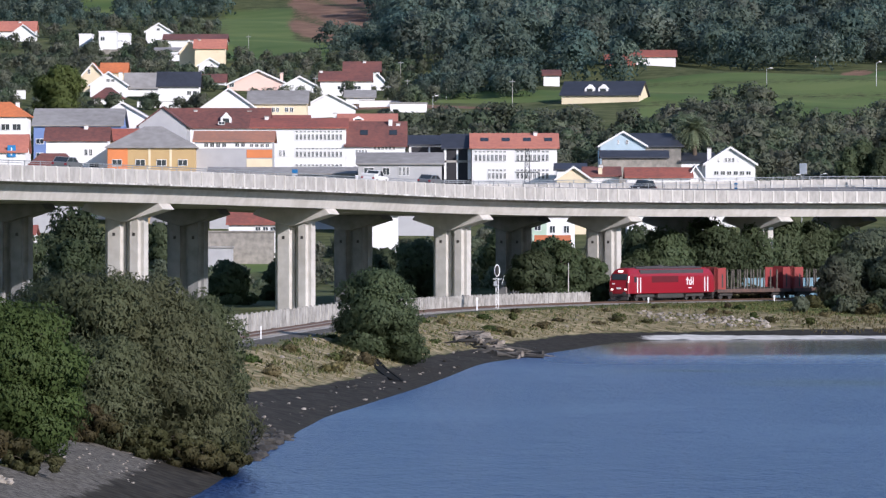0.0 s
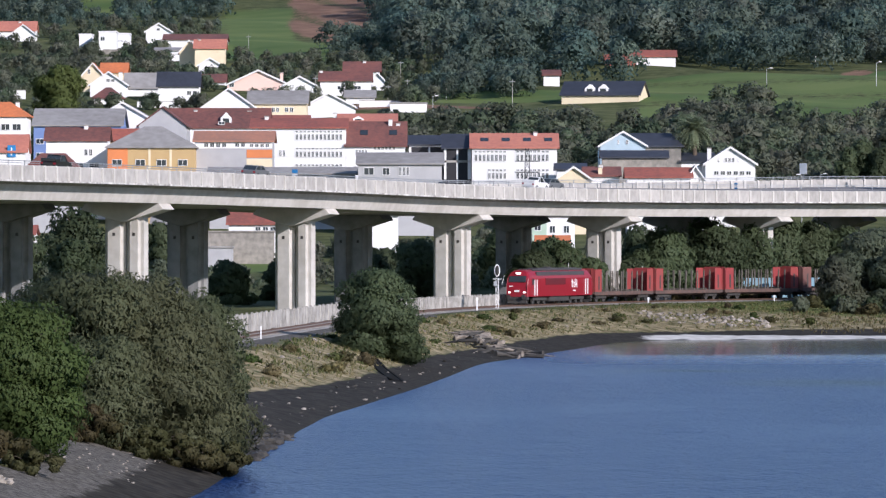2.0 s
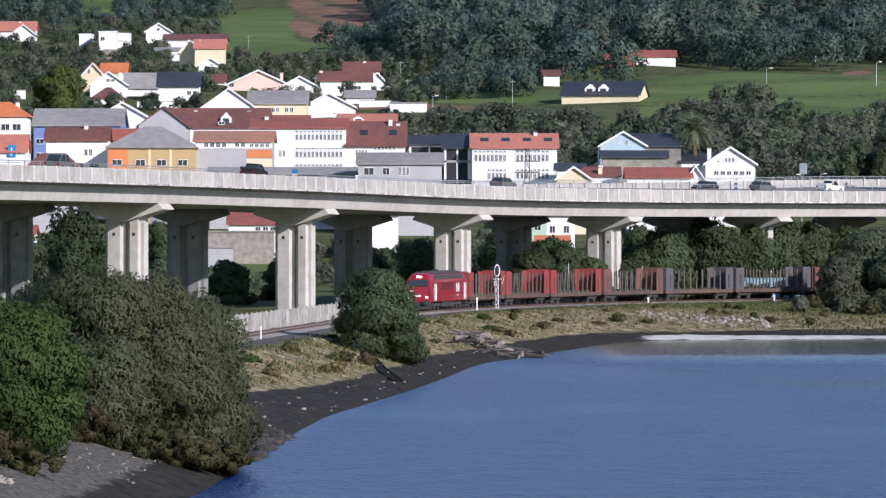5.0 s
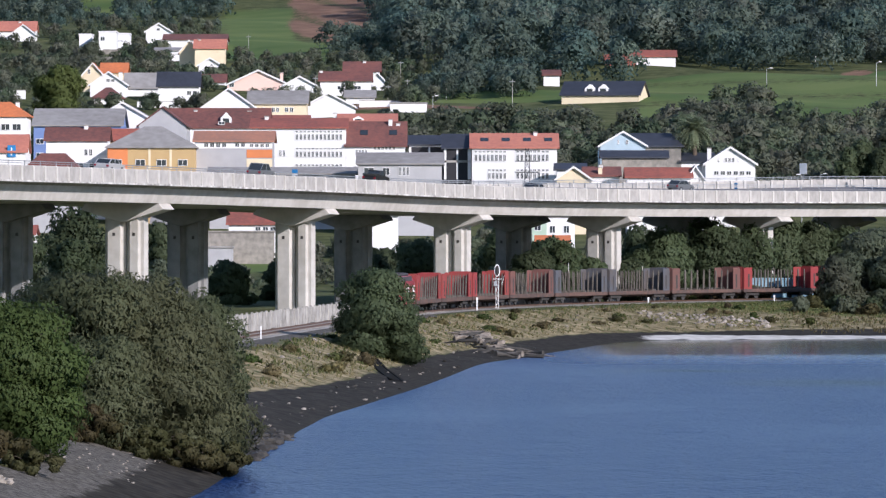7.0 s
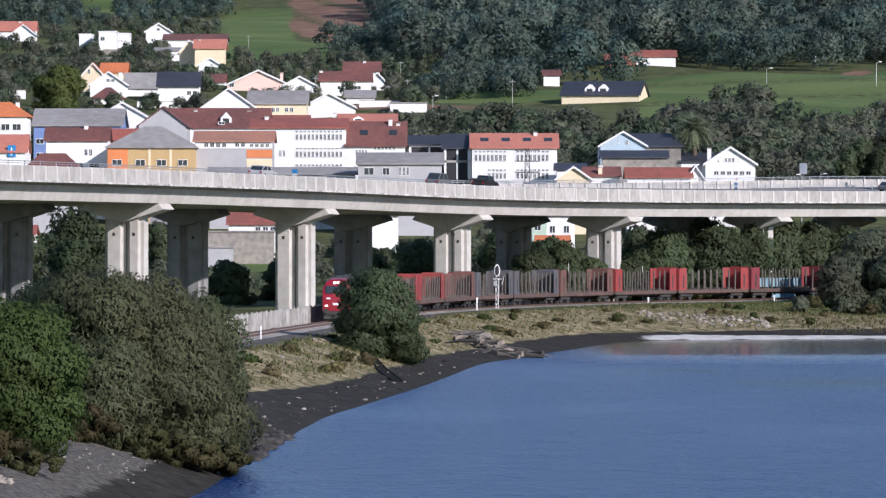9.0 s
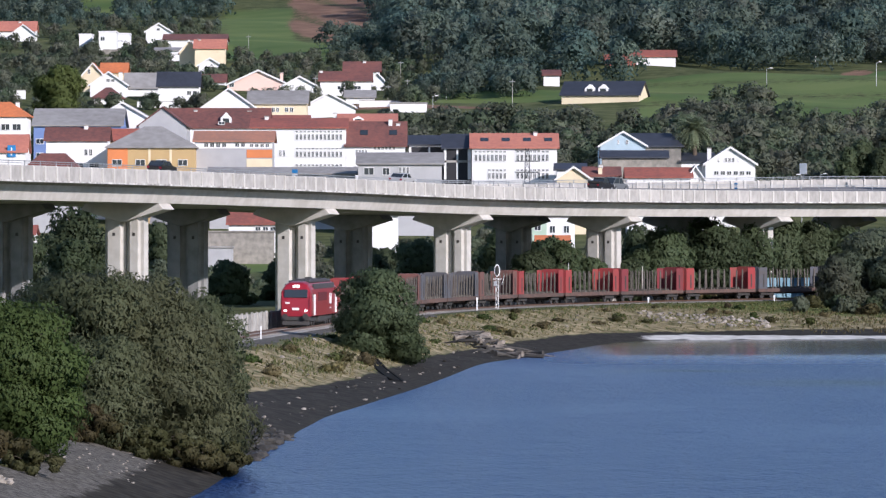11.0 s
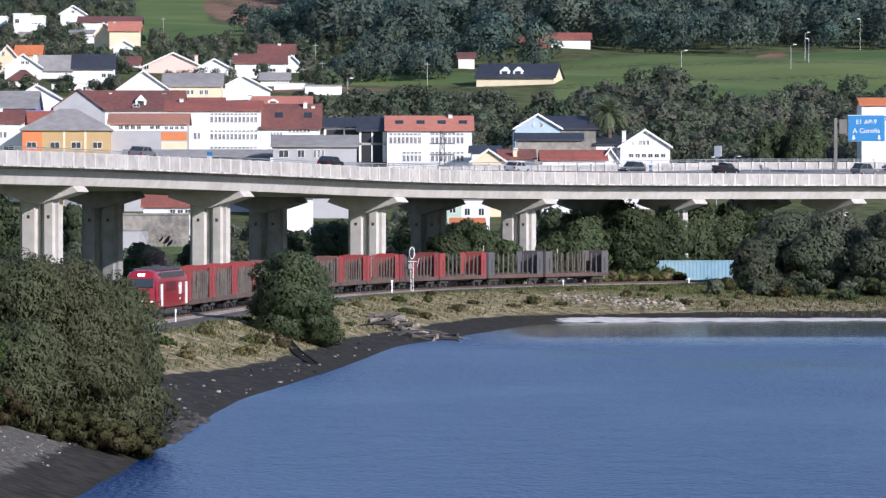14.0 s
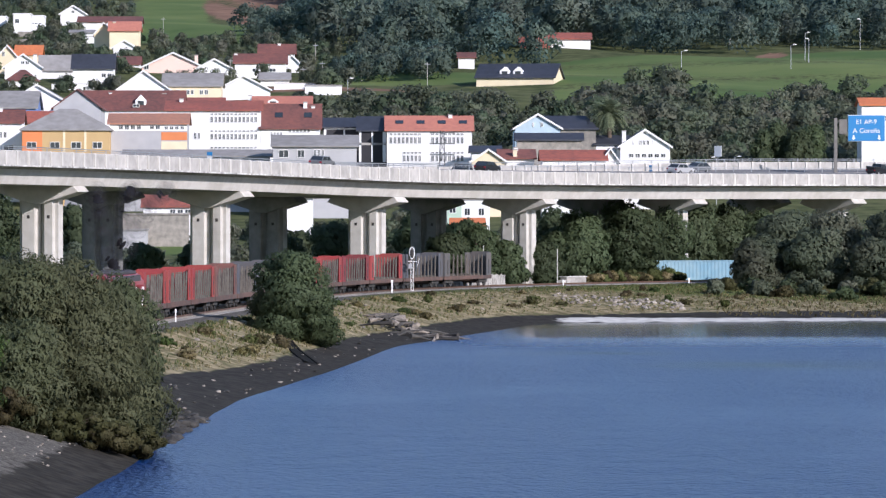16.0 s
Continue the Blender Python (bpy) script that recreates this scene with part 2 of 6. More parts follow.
def ground_z(x, y):
    """Height of the ground, for arrays."""
    x, y = np.asarray(x, float), np.asarray(y, float)
    d, side = off_line(x, y, SHORE)
    r, rside = off_line(x, y, RAIL)
    r2 = np.maximum(r - 3.2, 0)
    u = d / (d + r2 + 0.01)
    inland = np.interp(u, [0, 0.12, 0.36, 0.6, 0.86, 0.97, 1], [0, 0.3, 0.85, 2.0, 3.1, 3.25, 3.3])
    near = np.interp(d, [0, 1.5, 4, 8, 14], [0, 0.45, 1.3, 2.4, 3.0])
    inland = np.where(y < 340, near, np.where(y < 420, inland + (near - inland) * (420 - y) / 80, inland))
    hill = np.interp(y, HILL_D, HILL_Z) + np.clip((y - 900) / 300, 0, 1) * 1.2 * wave(x, y, 1)
    hill = hill + np.clip((np.abs(x) - 150) / 600, 0, 1) * np.clip((y - 800) / 500, 0, 1) * 14
    z = np.where(rside > 0, hill, np.where(y > 760, np.maximum(inland, hill), inland))
    z = np.where((rside > 0) & (y < 700), 3.3 + 0.12 * wave(x, y, 6), z)
    z = np.where(r < 2.6, 3.3, z)
    wet = np.interp(d, [0, 3, 12], [0, -0.5, -2.5])
    return np.where(side > 0, z, wet)


def gz(x, y):
    return float(ground_z(np.array([x]), np.array([y]))[0])


# ---- ground, one sheet ----
def ground_material():
    m = bpy.data.materials.new("ground_soil")
    m.use_nodes = True
    n, l = m.node_tree.nodes, m.node_tree.links
    b = n["Principled BSDF"]
    b.inputs["Roughness"].default_value = 0.95
    b.inputs["Specular IOR Level"].default_value = 0.08
    g = n.new("ShaderNodeNewGeometry")

    def noise_of(scale, detail=6):
        q = n.new("ShaderNodeTexNoise")
        q.inputs["Scale"].default_value, q.inputs["Detail"].default_value = scale, detail
        l.new(g.outputs["Position"], q.inputs["Vector"])
        return q.outputs[0]

    def tone(a, c, scale):
        r = n.new("ShaderNodeValToRGB")
        r.color_ramp.elements[0].position, r.color_ramp.elements[1].position = 0.36, 0.64
        r.color_ramp.elements[0].color, r.color_ramp.elements[1].color = (*a, 1), (*c, 1)
        l.new(noise_of(scale), r.inputs[0])
        return r.outputs[0]

    fine = noise_of(0.7)
    col = tone((0.05, 0.065, 0.026), (0.115, 0.125, 0.055), 0.25)
    for name, out in (("field", tone((0.075, 0.125, 0.042), (0.145, 0.185, 0.066), 0.03)),
                      ("earth", tone((0.17, 0.10, 0.07), (0.26, 0.16, 0.11), 0.15)),
                      ("dry", tone((0.11, 0.095, 0.045), (0.37, 0.305, 0.19), 0.8)),
                      ("verge", tone((0.08, 0.10, 0.03), (0.13, 0.15, 0.05), 0.3)),
                      ("mud", tone((0.02, 0.0185, 0.016), (0.05, 0.046, 0.039), 1.1)),
                      ("gravel", tone((0.055, 0.051, 0.045), (0.16, 0.15, 0.133), 3.0)),
                      ("foam", tone((0.45, 0.44, 0.41), (0.62, 0.61, 0.58), 0.8))):
        at = n.new("ShaderNodeAttribute")
        at.attribute_name = name
        ad, mr, mix = n.new("ShaderNodeMath"), n.new("ShaderNodeMapRange"), n.new("ShaderNodeMix")
        l.new(at.outputs["Fac"], ad.inputs[0]), l.new(fine, ad.inputs[1])
        mr.inputs[1].default_value, mr.inputs[2].default_value = 0.9, 1.1
        l.new(ad.outputs[0], mr.inputs[0])
        mix.data_type = "RGBA"
        l.new(mr.outputs[0], mix.inputs[0]), l.new(col, mix.inputs[6]), l.new(out, mix.inputs[7])
        col = mix.outputs[2]
    l.new(col, b.inputs["Base Color"])
    bp = n.new("ShaderNodeBump")
    bp.inputs["Strength"].default_value, bp.inputs["Distance"].default_value = 0.3, 0.08
    l.new(fine, bp.inputs["Height"]), l.new(bp.outputs[0], b.inputs["Normal"])
    return m


def build_ground():
    xs = np.r_[-np.geomspace(3000, 104, 24), np.arange(-100, -44, 4), np.arange(-44, 76, 1.0), np.arange(76, 130, 3.0), np.geomspace(135, 3000, 26)]
    ys = np.r_[np.linspace(-900, 140, 14), np.arange(160, 240, 4.0), np.arange(240, 420, 1.6), np.arange(420, 780, 2.2), np.arange(780, 1400, 10), np.arange(1400, 1800, 20), np.geomspace(1820, 4900, 24)]
    gx, gy = np.meshgrid(xs, ys)
    X, Y = gx.ravel(), gy.ravel()
    Z = ground_z(X, Y)
    d, side = off_line(X, Y, SHORE)
    r, rside = off_line(X, Y, RAIL)
    u = d / (d + np.maximum(r - 3.2, 0) + 0.01)
    land = side > 0
    Z = Z + np.where(land & (rside < 0) & (u > 0.2) & (r > 4) & (Y < 760), 0.07 * wave(X, Y, 14) + np.random.default_rng(9).normal(0, 0.035, X.shape), 0)
    nx, ny = len(xs), len(ys)
    i = (np.arange(ny - 1)[:, None] * nx + np.arange(nx - 1)[None, :]).ravel()
    faces = np.c_[i, i + 1, i + nx + 1, i + nx]
    me = bpy.data.meshes.new("ground")
    me.from_pydata(np.c_[X, Y, Z].tolist(), [], faces.tolist())
    sx = X / np.maximum(Y, 1) * 100
    seaward = land & (rside < 0) & (Y < 790)

    def soft(a, lo, hi, w):
        return np.clip((a - lo) / w + 0.5, 0, 1) * np.clip((hi - a) / w + 0.5, 0, 1)

    zone = {
        "field": (0.72 + 0.28 * np.sin(Y * 0.16 + X * 0.05 + wave(X, Y, 1.5))) * soft(Y, 1090, 1225 + X * 0.6, 12) * soft(sx, 3.4, 12, 0.2) + soft(Y, 1330, 1440, 20) * soft(sx, -4.0, -2.0, 0.3)
        + soft(Y, 1600, 1800, 20) * soft(sx, -6.6, -4.7, 0.3) + soft(Y, 1175, 1210, 8) * soft(sx, -0.7, 2.2, 0.3) + soft(Y, 850, 905, 10) * soft(sx, -3.9, -3.0, 0.2)
        + 0.75 * soft(Y, 1390, 1640, 20) * soft(sx, -4.0, -2.6, 0.3),
        "earth": soft(Y, 1268, 1290, 5) * soft(sx, 7.1, 7.6, 0.1) + soft(Y, 1440 - 60 * (sx + 1.9), 1790, 25) * soft(sx, -2.75, -0.95, 0.3) * (0.72 + 0.28 * np.sin(X * 0.3 + Y * 0.05)) + soft(Y, 1132, 1150, 6) * soft(sx, -1.8, 0.9, 0.2),
        "dry": np.where(seaward, soft(u, 0.30, 0.9, 0.08) * soft(Y, 380, 725, 30), 0) * 0.62,
        "verge": np.where(seaward, soft(u, 0.36, 0.9, 0.1) * soft(Y, 690, 800, 25), 0),
        "mud": np.where(side <= 0, 1, np.where(seaward, np.where(Y < 330, soft(d, -1, 3.9, 1.6), soft(u, -1, 0.33, 0.06)), 0)),
        "gravel": np.where(Y < 790, soft(r, -1, np.where((rside < 0) & (Y < 610), 4.6, 3.0), 1.2), 0) + np.where(seaward & (Y < 310), soft(d, 3.1, 10, 1.4), 0),
        "foam": np.where(land, soft(d, 0.2, 5.5, 1.4) * soft(X, 23, 62, 4), 0)}
    for name, v in zone.items():
        me.attributes.new(name, "FLOAT", "POINT").data.foreach_set("value", np.clip(v, 0, 1).astype(np.float32))
    me.materials.append(ground_material())
    for q in me.polygons:
        q.use_smooth = True
    tagged(new("ground", me), "grassy river bank and town hillside with fields", "ground", kind="structure")


def build_water():
    m = bpy.data.materials.new("estuary_water")
    m.use_nodes = True
    n, l = m.node_tree.nodes, m.node_tree.links
    b = n["Principled BSDF"]
    # base colour goes dark olive where bank and trees would mirror: painted reflection
    tree_reflection, tone_mix = n.new("ShaderNodeAttribute"), n.new("ShaderNodeMix")
    tree_reflection.attribute_name, tone_mix.data_type = "tree_reflection", "RGBA"
    tone_mix.inputs[6].default_value, tone_mix.inputs[7].default_value = (0.003, 0.03, 0.122, 1), (0.014, 0.026, 0.014, 1)
    l.new(tree_reflection.outputs["Fac"], tone_mix.inputs[0]), l.new(tone_mix.outputs[2], b.inputs["Base Color"])
    b.inputs["Specular IOR Level"].default_value = 0.23
    b.inputs["Roughness"].default_value, b.inputs["IOR"].default_value = 0.28, 1.33
    g, mp = n.new("ShaderNodeNewGeometry"), n.new("ShaderNodeMapping")
    mp.inputs["Scale"].default_value = (1.0, 0.5, 1.0)
    l.new(g.outputs["Position"], mp.inputs[0])
    n1, n2, n3 = (n.new("ShaderNodeTexNoise") for _ in range(3))
    for q, s in ((n1, 2.2), (n2, 0.3), (n3, 0.022)):
        q.inputs["Scale"].default_value, q.inputs["Detail"].default_value = s, 5
        l.new(mp.outputs[0], q.inputs["Vector"])
    ad, mr = n.new("ShaderNodeMath"), n.new("ShaderNodeMapRange")
    l.new(n1.outputs[0], ad.inputs[0]), l.new(n2.outputs[0], ad.inputs[1])
    bp = n.new("ShaderNodeBump")
    bp.inputs["Distance"].default_value = 0.55
    mr.inputs[1].default_value, mr.inputs[2].default_value, mr.inputs[3].default_value, mr.inputs[4].default_value = 0.34, 0.5, 0.35, 1.0
    l.new(n3.outputs[0], mr.inputs[0]), l.new(mr.outputs[0], bp.inputs["Strength"])
    l.new(ad.outputs[0], bp.inputs["Height"]), l.new(bp.outputs[0], b.inputs["Normal"])
    xs = np.r_[-2000, -300, np.arange(-100, -24, 4.0), np.arange(-24, 36, 1.0), np.arange(36, 140, 4.0), 200, 500, 2000]
    ys = np.r_[-900, 0, np.arange(180, 700, 4.0), 1000]
    gx, gy = np.meshgrid(xs, ys)
    X, Y = gx.ravel(), gy.ravel()
    nx = len(xs)
    i = (np.arange(len(ys) - 1)[:, None] * nx + np.arange(nx - 1)[None, :]).ravel()
    ob = raw("water", np.c_[X, Y, 0 * X].tolist(), np.c_[i, i + 1, i + nx + 1, i + nx].tolist(), m)
    calm = np.clip((Y - 525) / 45, 0, 1) * np.clip((X - 9) / 9, 0, 1)
    ob.data.attributes.new("calm", "FLOAT", "POINT").data.foreach_set("value", np.clip(calm, 0, 1).astype(np.float32))
    # mask of the painted reflections: band under the far shore, two patches
    mirrored = np.clip((Y - 572) / 40, 0, 1) * np.clip((X - 8) / 10, 0, 1)
    mirrored = mirrored + 0.9 * np.clip(1.3 - np.hypot((X - 37) / 13, (Y - 462) / 14), 0, 1) + 0.75 * np.clip(1.3 - np.hypot((X - 21) / 9, (Y - 500) / 7), 0, 1)
    mirrored = np.clip(mirrored * (0.8 + 0.35 * wave(X, Y, 5)), 0, 1)
    ob.data.attributes.new("tree_reflection", "FLOAT", "POINT").data.foreach_set("value", mirrored.astype(np.float32))
    at, mc, mm, mo = n.new("ShaderNodeAttribute"), n.new("ShaderNodeMapRange"), n.new("ShaderNodeMath"), n.new("ShaderNodeMapRange")
    at.attribute_name, mm.operation = "calm", "MULTIPLY"
    mc.inputs[3].default_value, mc.inputs[4].default_value = 1.0, 0.004
    mo.inputs[3].default_value, mo.inputs[4].default_value = 0.28, 0.11
    l.new(at.outputs["Fac"], mc.inputs[0]), l.new(at.outputs["Fac"], mo.inputs[0])
    l.new(mc.outputs[0], mm.inputs[0]), l.new(mr.outputs[0], mm.inputs[1])
    l.new(mm.outputs[0], bp.inputs["Strength"]), l.new(mo.outputs[0], b.inputs["Roughness"])
    tagged(ob, "calm blue estuary water with small ripples", "water", kind="structure")


build_ground()
build_water()


# ---- viaduct: two decks side by side on column piers ----
def deck_z_extra(x):
    return float(np.interp(x, [-60, -23, 0, 25, 70, 120], [-1.7, -1.4, -1.0, -0.5, 0.5, 0.8]))


DEEP = 0.9


def deck_frame(s, side=0.0, lift=0.0):
    """Pose on the deck: x to the right of its way, y along it; side metres to the right."""
    p, h = DECK.at(s), DECK.heading(s, 3)
    nx, ny = math.sin(h), -math.cos(h)
    return Matrix.Translation((p[0] + nx * side, p[1] + ny * side, p[2] + lift)) @ Matrix.Rotation(h - math.pi / 2, 4, "Z")


def sweep(profile, s0, s1, step, side=0.0, rise=None, cap=True, level=False):
    """A closed (x, z) profile carried along the deck; level keeps its underside at the piers' height."""
    bm = bmesh.new()
    n = max(2, int((s1 - s0) / step) + 1)
    rings = []
    for i in range(n):
        s = s0 + (s1 - s0) * i / (n - 1)
        m = deck_frame(s, side, rise(DECK.at(s)[0]) if rise else 0)
        up = rise(DECK.at(s)[0]) if rise and level else 0.0
        rings.append([bm.verts.new(m @ Vector((x, 0, z * DEEP - (up if z < 1 else 0.0)))) for x, z in profile])
    k = len(profile)
    for a, b in zip(rings, rings[1:]):
        for i in range(k):
            bm.faces.new((a[i], a[(i + 1) % k], b[(i + 1) % k], b[i]))
    if cap:
        bm.faces.new(rings[0]), bm.faces.new(rings[-1][::-1])
    bmesh.ops.recalc_face_normals(bm, faces=bm.faces[:])
    return bm


S_END = DECK.s[-1]


def build_deck(name, side, rise, label):
    root = empty(name, Matrix(), label, "viaduct", kind="structure")
    part("girder", sweep([(-4.6, 0.35), (-4.2, 0), (4.2, 0), (4.8, 1.72), (-4.9, 2.1)], 0, S_END, 8, side, rise, level=True), CONCRETE, root)
    part("deck_slab", sweep([(-6.0, 2.5), (-4.8, 2.15), (4.85, 1.7), (6.0, 2.15), (6.0, 3.1), (-6.0, 4.07)], 0, S_END, 8, side, rise), CONCRETE_OLD, root)
    part("roadway", sweep([(-5.6, 3.9), (5.6, 3.1), (5.6, 3.25), (-5.6, 4.13)], 0, S_END, 8, side, rise), ASPHALT, root)
    for q in (-1, 1):
        e, b = 5.78 * q, (3.2 if q > 0 else 4.1)
        part("kerb_beam", sweep([(e - 0.2, b - 0.3), (e + 0.24, b - 0.3), (e + 0.24, b + 0.05), (e - 0.2, b + 0.05)], 0, S_END, 8, side, rise), CONCRETE_OLD, root)
    part("ledge", sweep([(5.8, 1.98), (6.34, 1.98), (6.34, 2.16), (5.8, 2.16)], 0, S_END, 8, side, rise), LEDGE, root, "white-stained concrete ledge")
    return root


def panel_bm(w):
    """A precast parapet panel with worn edges and a thicker stile at its end."""
    bm = bmesh.new()
    prism(bm, [(-0.12, 0.0), (0.12, 0.0), (0.12, 1.12), (0.06, 1.2), (-0.06, 1.2), (-0.12, 1.12)], -w / 2, w / 2 - 0.42)
    done = len(bm.faces)
    prism(bm, [(-0.14, 0.0), (0.2, 0.0), (0.2, 1.1), (0.1, 1.21), (-0.08, 1.21), (-0.14, 1.1)], w / 2 - 0.42, w / 2)
    bm.faces.ensure_lookup_table()
    for f in bm.faces[done:]:
        f.material_index = 1
    return bm


def me_of(ob):
    me = ob.data
    bpy.data.objects.remove(ob)
    return me


def build_parapet(name, side, rise, edge, base, s0, s1, label, drop):
    """Precast panels in a row with open joints, a rail along the top."""
    root = empty(name, Matrix(), label, "parapet", kind="structure")
    step = 2.95
    me = me_of(link("panel", panel_bm(2.9), [PARAPET, CONCRETE]))
    flip = Matrix.Rotation(math.pi, 4, "Z") if edge < 0 else Matrix()
    n = int((s1 - s0) / step)
    for i in range(n):
        s = s0 + step * (i + 0.5)
        lift = (rise(DECK.at(s)[0]) if rise else 0) + (base - drop) * DEEP
        ob = new("panel", me)
        ob.matrix_world = deck_frame(s, side + edge, lift + random.uniform(-0.012, 0.012)) @ flip @ Matrix.Diagonal((1, 1, DEEP * (1 + drop / 1.2), 1))
        ob.parent = root
    return root


PARAPET = mat("parapet_concrete", (0.43, 0.41, 0.385), 0.9, grain=1.0, scale=1.3, color2=(0.30, 0.29, 0.27), coarse=0.8, bump=0.3, spread=0.10)


def build_guardrail(name, side, rise, edge, base, s0, s1, label):
    root = empty(name, Matrix(), label, "guard rail", kind="structure")
    part("top_rail", sweep([(edge - 0.05, base + 0.42), (edge + 0.05, base + 0.42), (edge + 0.05, base + 0.52), (edge - 0.05, base + 0.52)], s0, s1, 6, side, rise), STEEL, root)
    part("low_rail", sweep([(edge - 0.03, base + 0.2), (edge + 0.03, base + 0.2), (edge + 0.03, base + 0.26), (edge - 0.03, base + 0.26)], s0, s1, 6, side, rise), STEEL, root)
    me = me_of(link("post", boxes((-0.04, 0.04, -0.05, 0.05, -0.2, 0.5)), STEEL))
    for i in range(int((s1 - s0) / 4.04)):
        s = s0 + 4.04 * (i + 0.5)
        ob = new("post", me)
        ob.matrix_world = deck_frame(s, side + edge, base * DEEP + (rise(DECK.at(s)[0]) if rise else 0))
        ob.parent = root
    return root


def build_pier(m, height, label, columns=((-1.11, 2.4), (1.18, 1.9)), concrete=CONCRETE):
    """Round-edged columns under a tapered hammerhead cap; origin at the cap's top."""
    root = empty("bridge_pier", m, label, "bridge pier", "viaduct piers")
    bm = bmesh.new()
    prism(bm, [(-4.2, 0), (4.2, 0), (4.78, -0.64), (0.3, -1.95), (-0.5, -1.95), (-4.78, -0.64)], -1.5, 1.5)
    bmesh.ops.bevel(bm, geom=bm.edges[:], offset=0.05, segments=1, affect="EDGES")
    part("cap", bm, concrete, root)
    for x, w in columns:
        bm = bmesh.new()
        box(bm, x - w / 2, x + w / 2, -1.1, 1.1, -height, -1.0)
        bmesh.ops.bevel(bm, geom=[e for e in bm.edges if abs(e.verts[0].co.z - e.verts[1].co.z) > 1], offset=0.5, segments=5, affect="EDGES")
        col = part("column", bm, concrete, root)
        part("drain_hole", boxes((x - 0.16, x + 0.16, -1.12, -1.0, -3.45, -3.1)), LOCO_GREY, col, "dark square drain hole")
    return root


_rear = -14.2
build_deck("viaduct_deck", 0, None, "grey concrete viaduct deck with a lit box girder")
build_deck("viaduct_deck", _rear, deck_z_extra, "grey concrete twin viaduct deck in the shade")
_p0, _p1 = 60, S_END - 10
build_parapet("parapet", 0, None, 5.95, 2.6, _p0, _p1, "weathered precast concrete panel parapet on the viaduct edge", 0.52)
build_parapet("parapet", _rear, deck_z_extra, -5.8, 4.12, _p0, _p1, "weathered concrete parapet on the far viaduct edge", 0.0)
build_guardrail("guardrail", 0, None, -5.75, 4.3, _p0, _p1, "galvanised steel guard rail along the roadway")
build_guardrail("guardrail", _rear, deck_z_extra, -5.8, 5.3, _p0, _p1, "galvanised steel rail on the far parapet")
for _k, _s in enumerate((-2, -1, 0, 1, 2, 3, 4, 5)):
    _xy = [(-66, 500), (-49.5, 551), (-33.4, 596), (-16.7, 640), (1.2, 682), (20.6, 719), (42, 752), (66, 781)][_k]
    _i = int(np.argmin(np.hypot(DECK.p[:, 0] - _xy[0], DECK.p[:, 1] - _xy[1])))
    _sd = DECK.s[_i]
    for _side in (0.0, _rear):
        _m = deck_frame(_sd + (0 if _side == 0 else 1.5), _side)
        _t = _m.translation
        # rear piers carry the darkened concrete, shade painted in
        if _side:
            build_pier(_m, _t.z - gz(_t.x, _t.y) + 0.3, "concrete bridge pier with two close columns, coloured dark for shade", ((-1.16, 2.3), (1.16, 2.26)), CONCRETE_SHADED)
        else:
            build_pier(_m, _t.z - gz(_t.x, _t.y) + 0.3, "grey concrete bridge pier of two rounded columns with a hammerhead cap")


# ---- railway ----
def rail_frame(s, z=0.0):
    p, h = RAIL.at(s), RAIL.heading(s, 1.5)
    return Matrix.Translation((p[0], p[1], z)) @ Matrix.Rotation(h - math.pi / 2, 4, "Z")


def rail_sweep(profile, s0, s1, step):
    bm = bmesh.new()
    n = int((s1 - s0) / step) + 1
    rings = []
    for i in range(n):
        m = rail_frame(s0 + (s1 - s0) * i / (n - 1))
        rings.append([bm.verts.new(m @ Vector((x, 0, z))) for x, z in profile])
    k = len(profile)
    for a, b in zip(rings, rings[1:]):
        for i in range(k):
            bm.faces.new((a[i], a[(i + 1) % k], b[(i + 1) % k], b[i]))
    bm.faces.new(rings[0]), bm.faces.new(rings[-1][::-1])
    bmesh.ops.recalc_face_normals(bm, faces=bm.faces[:])
    return bm


BALLAST = mat("ballast_stone", (0.36, 0.34, 0.31), 0.95, grain=1.0, scale=6, color2=(0.18, 0.165, 0.15), bump=0.6)


def build_track():
    s_hi = RAIL.s[-1]
    tagged(link("track_bed", rail_sweep([(-2.9, 2.9), (2.9, 2.9), (1.9, 3.36), (-1.9, 3.36)], 0, s_hi, 4), BALLAST),
           "grey stone ballast bed of a single railway line", "track bed", kind="structure")
    root = empty("railway_track", Matrix(), "single rusty railway track on grey ballast", "railway track", kind="structure")
    for x in (-0.87, 0.87):
        part("rail", rail_sweep([(x - 0.075, 3.44), (x + 0.075, 3.44), (x + 0.036, 3.5), (x + 0.036, 3.6), (x - 0.036, 3.6), (x - 0.036, 3.5)], 0, s_hi, 4), RAILM, root)
    me = me_of(link("sleeper", boxes((-1.3, 1.3, -0.14, 0.14, 3.3, 3.44), bevel=0.02), SLEEPER))
    i0 = int(np.argmin(abs(RAIL.p[:, 1] - 455)))
    for i in range(290):
        ob = new("sleeper", me)
        ob.matrix_world = rail_frame(RAIL.s[i0] + 0.62 * i)
        ob.parent = root


build_track()


# ---- the train ----
def cyl_x(bm, y, z, r, x0, x1, seg=20):
    rod(bm, (x0, y, z), (x1, y, z), r, seg=seg)


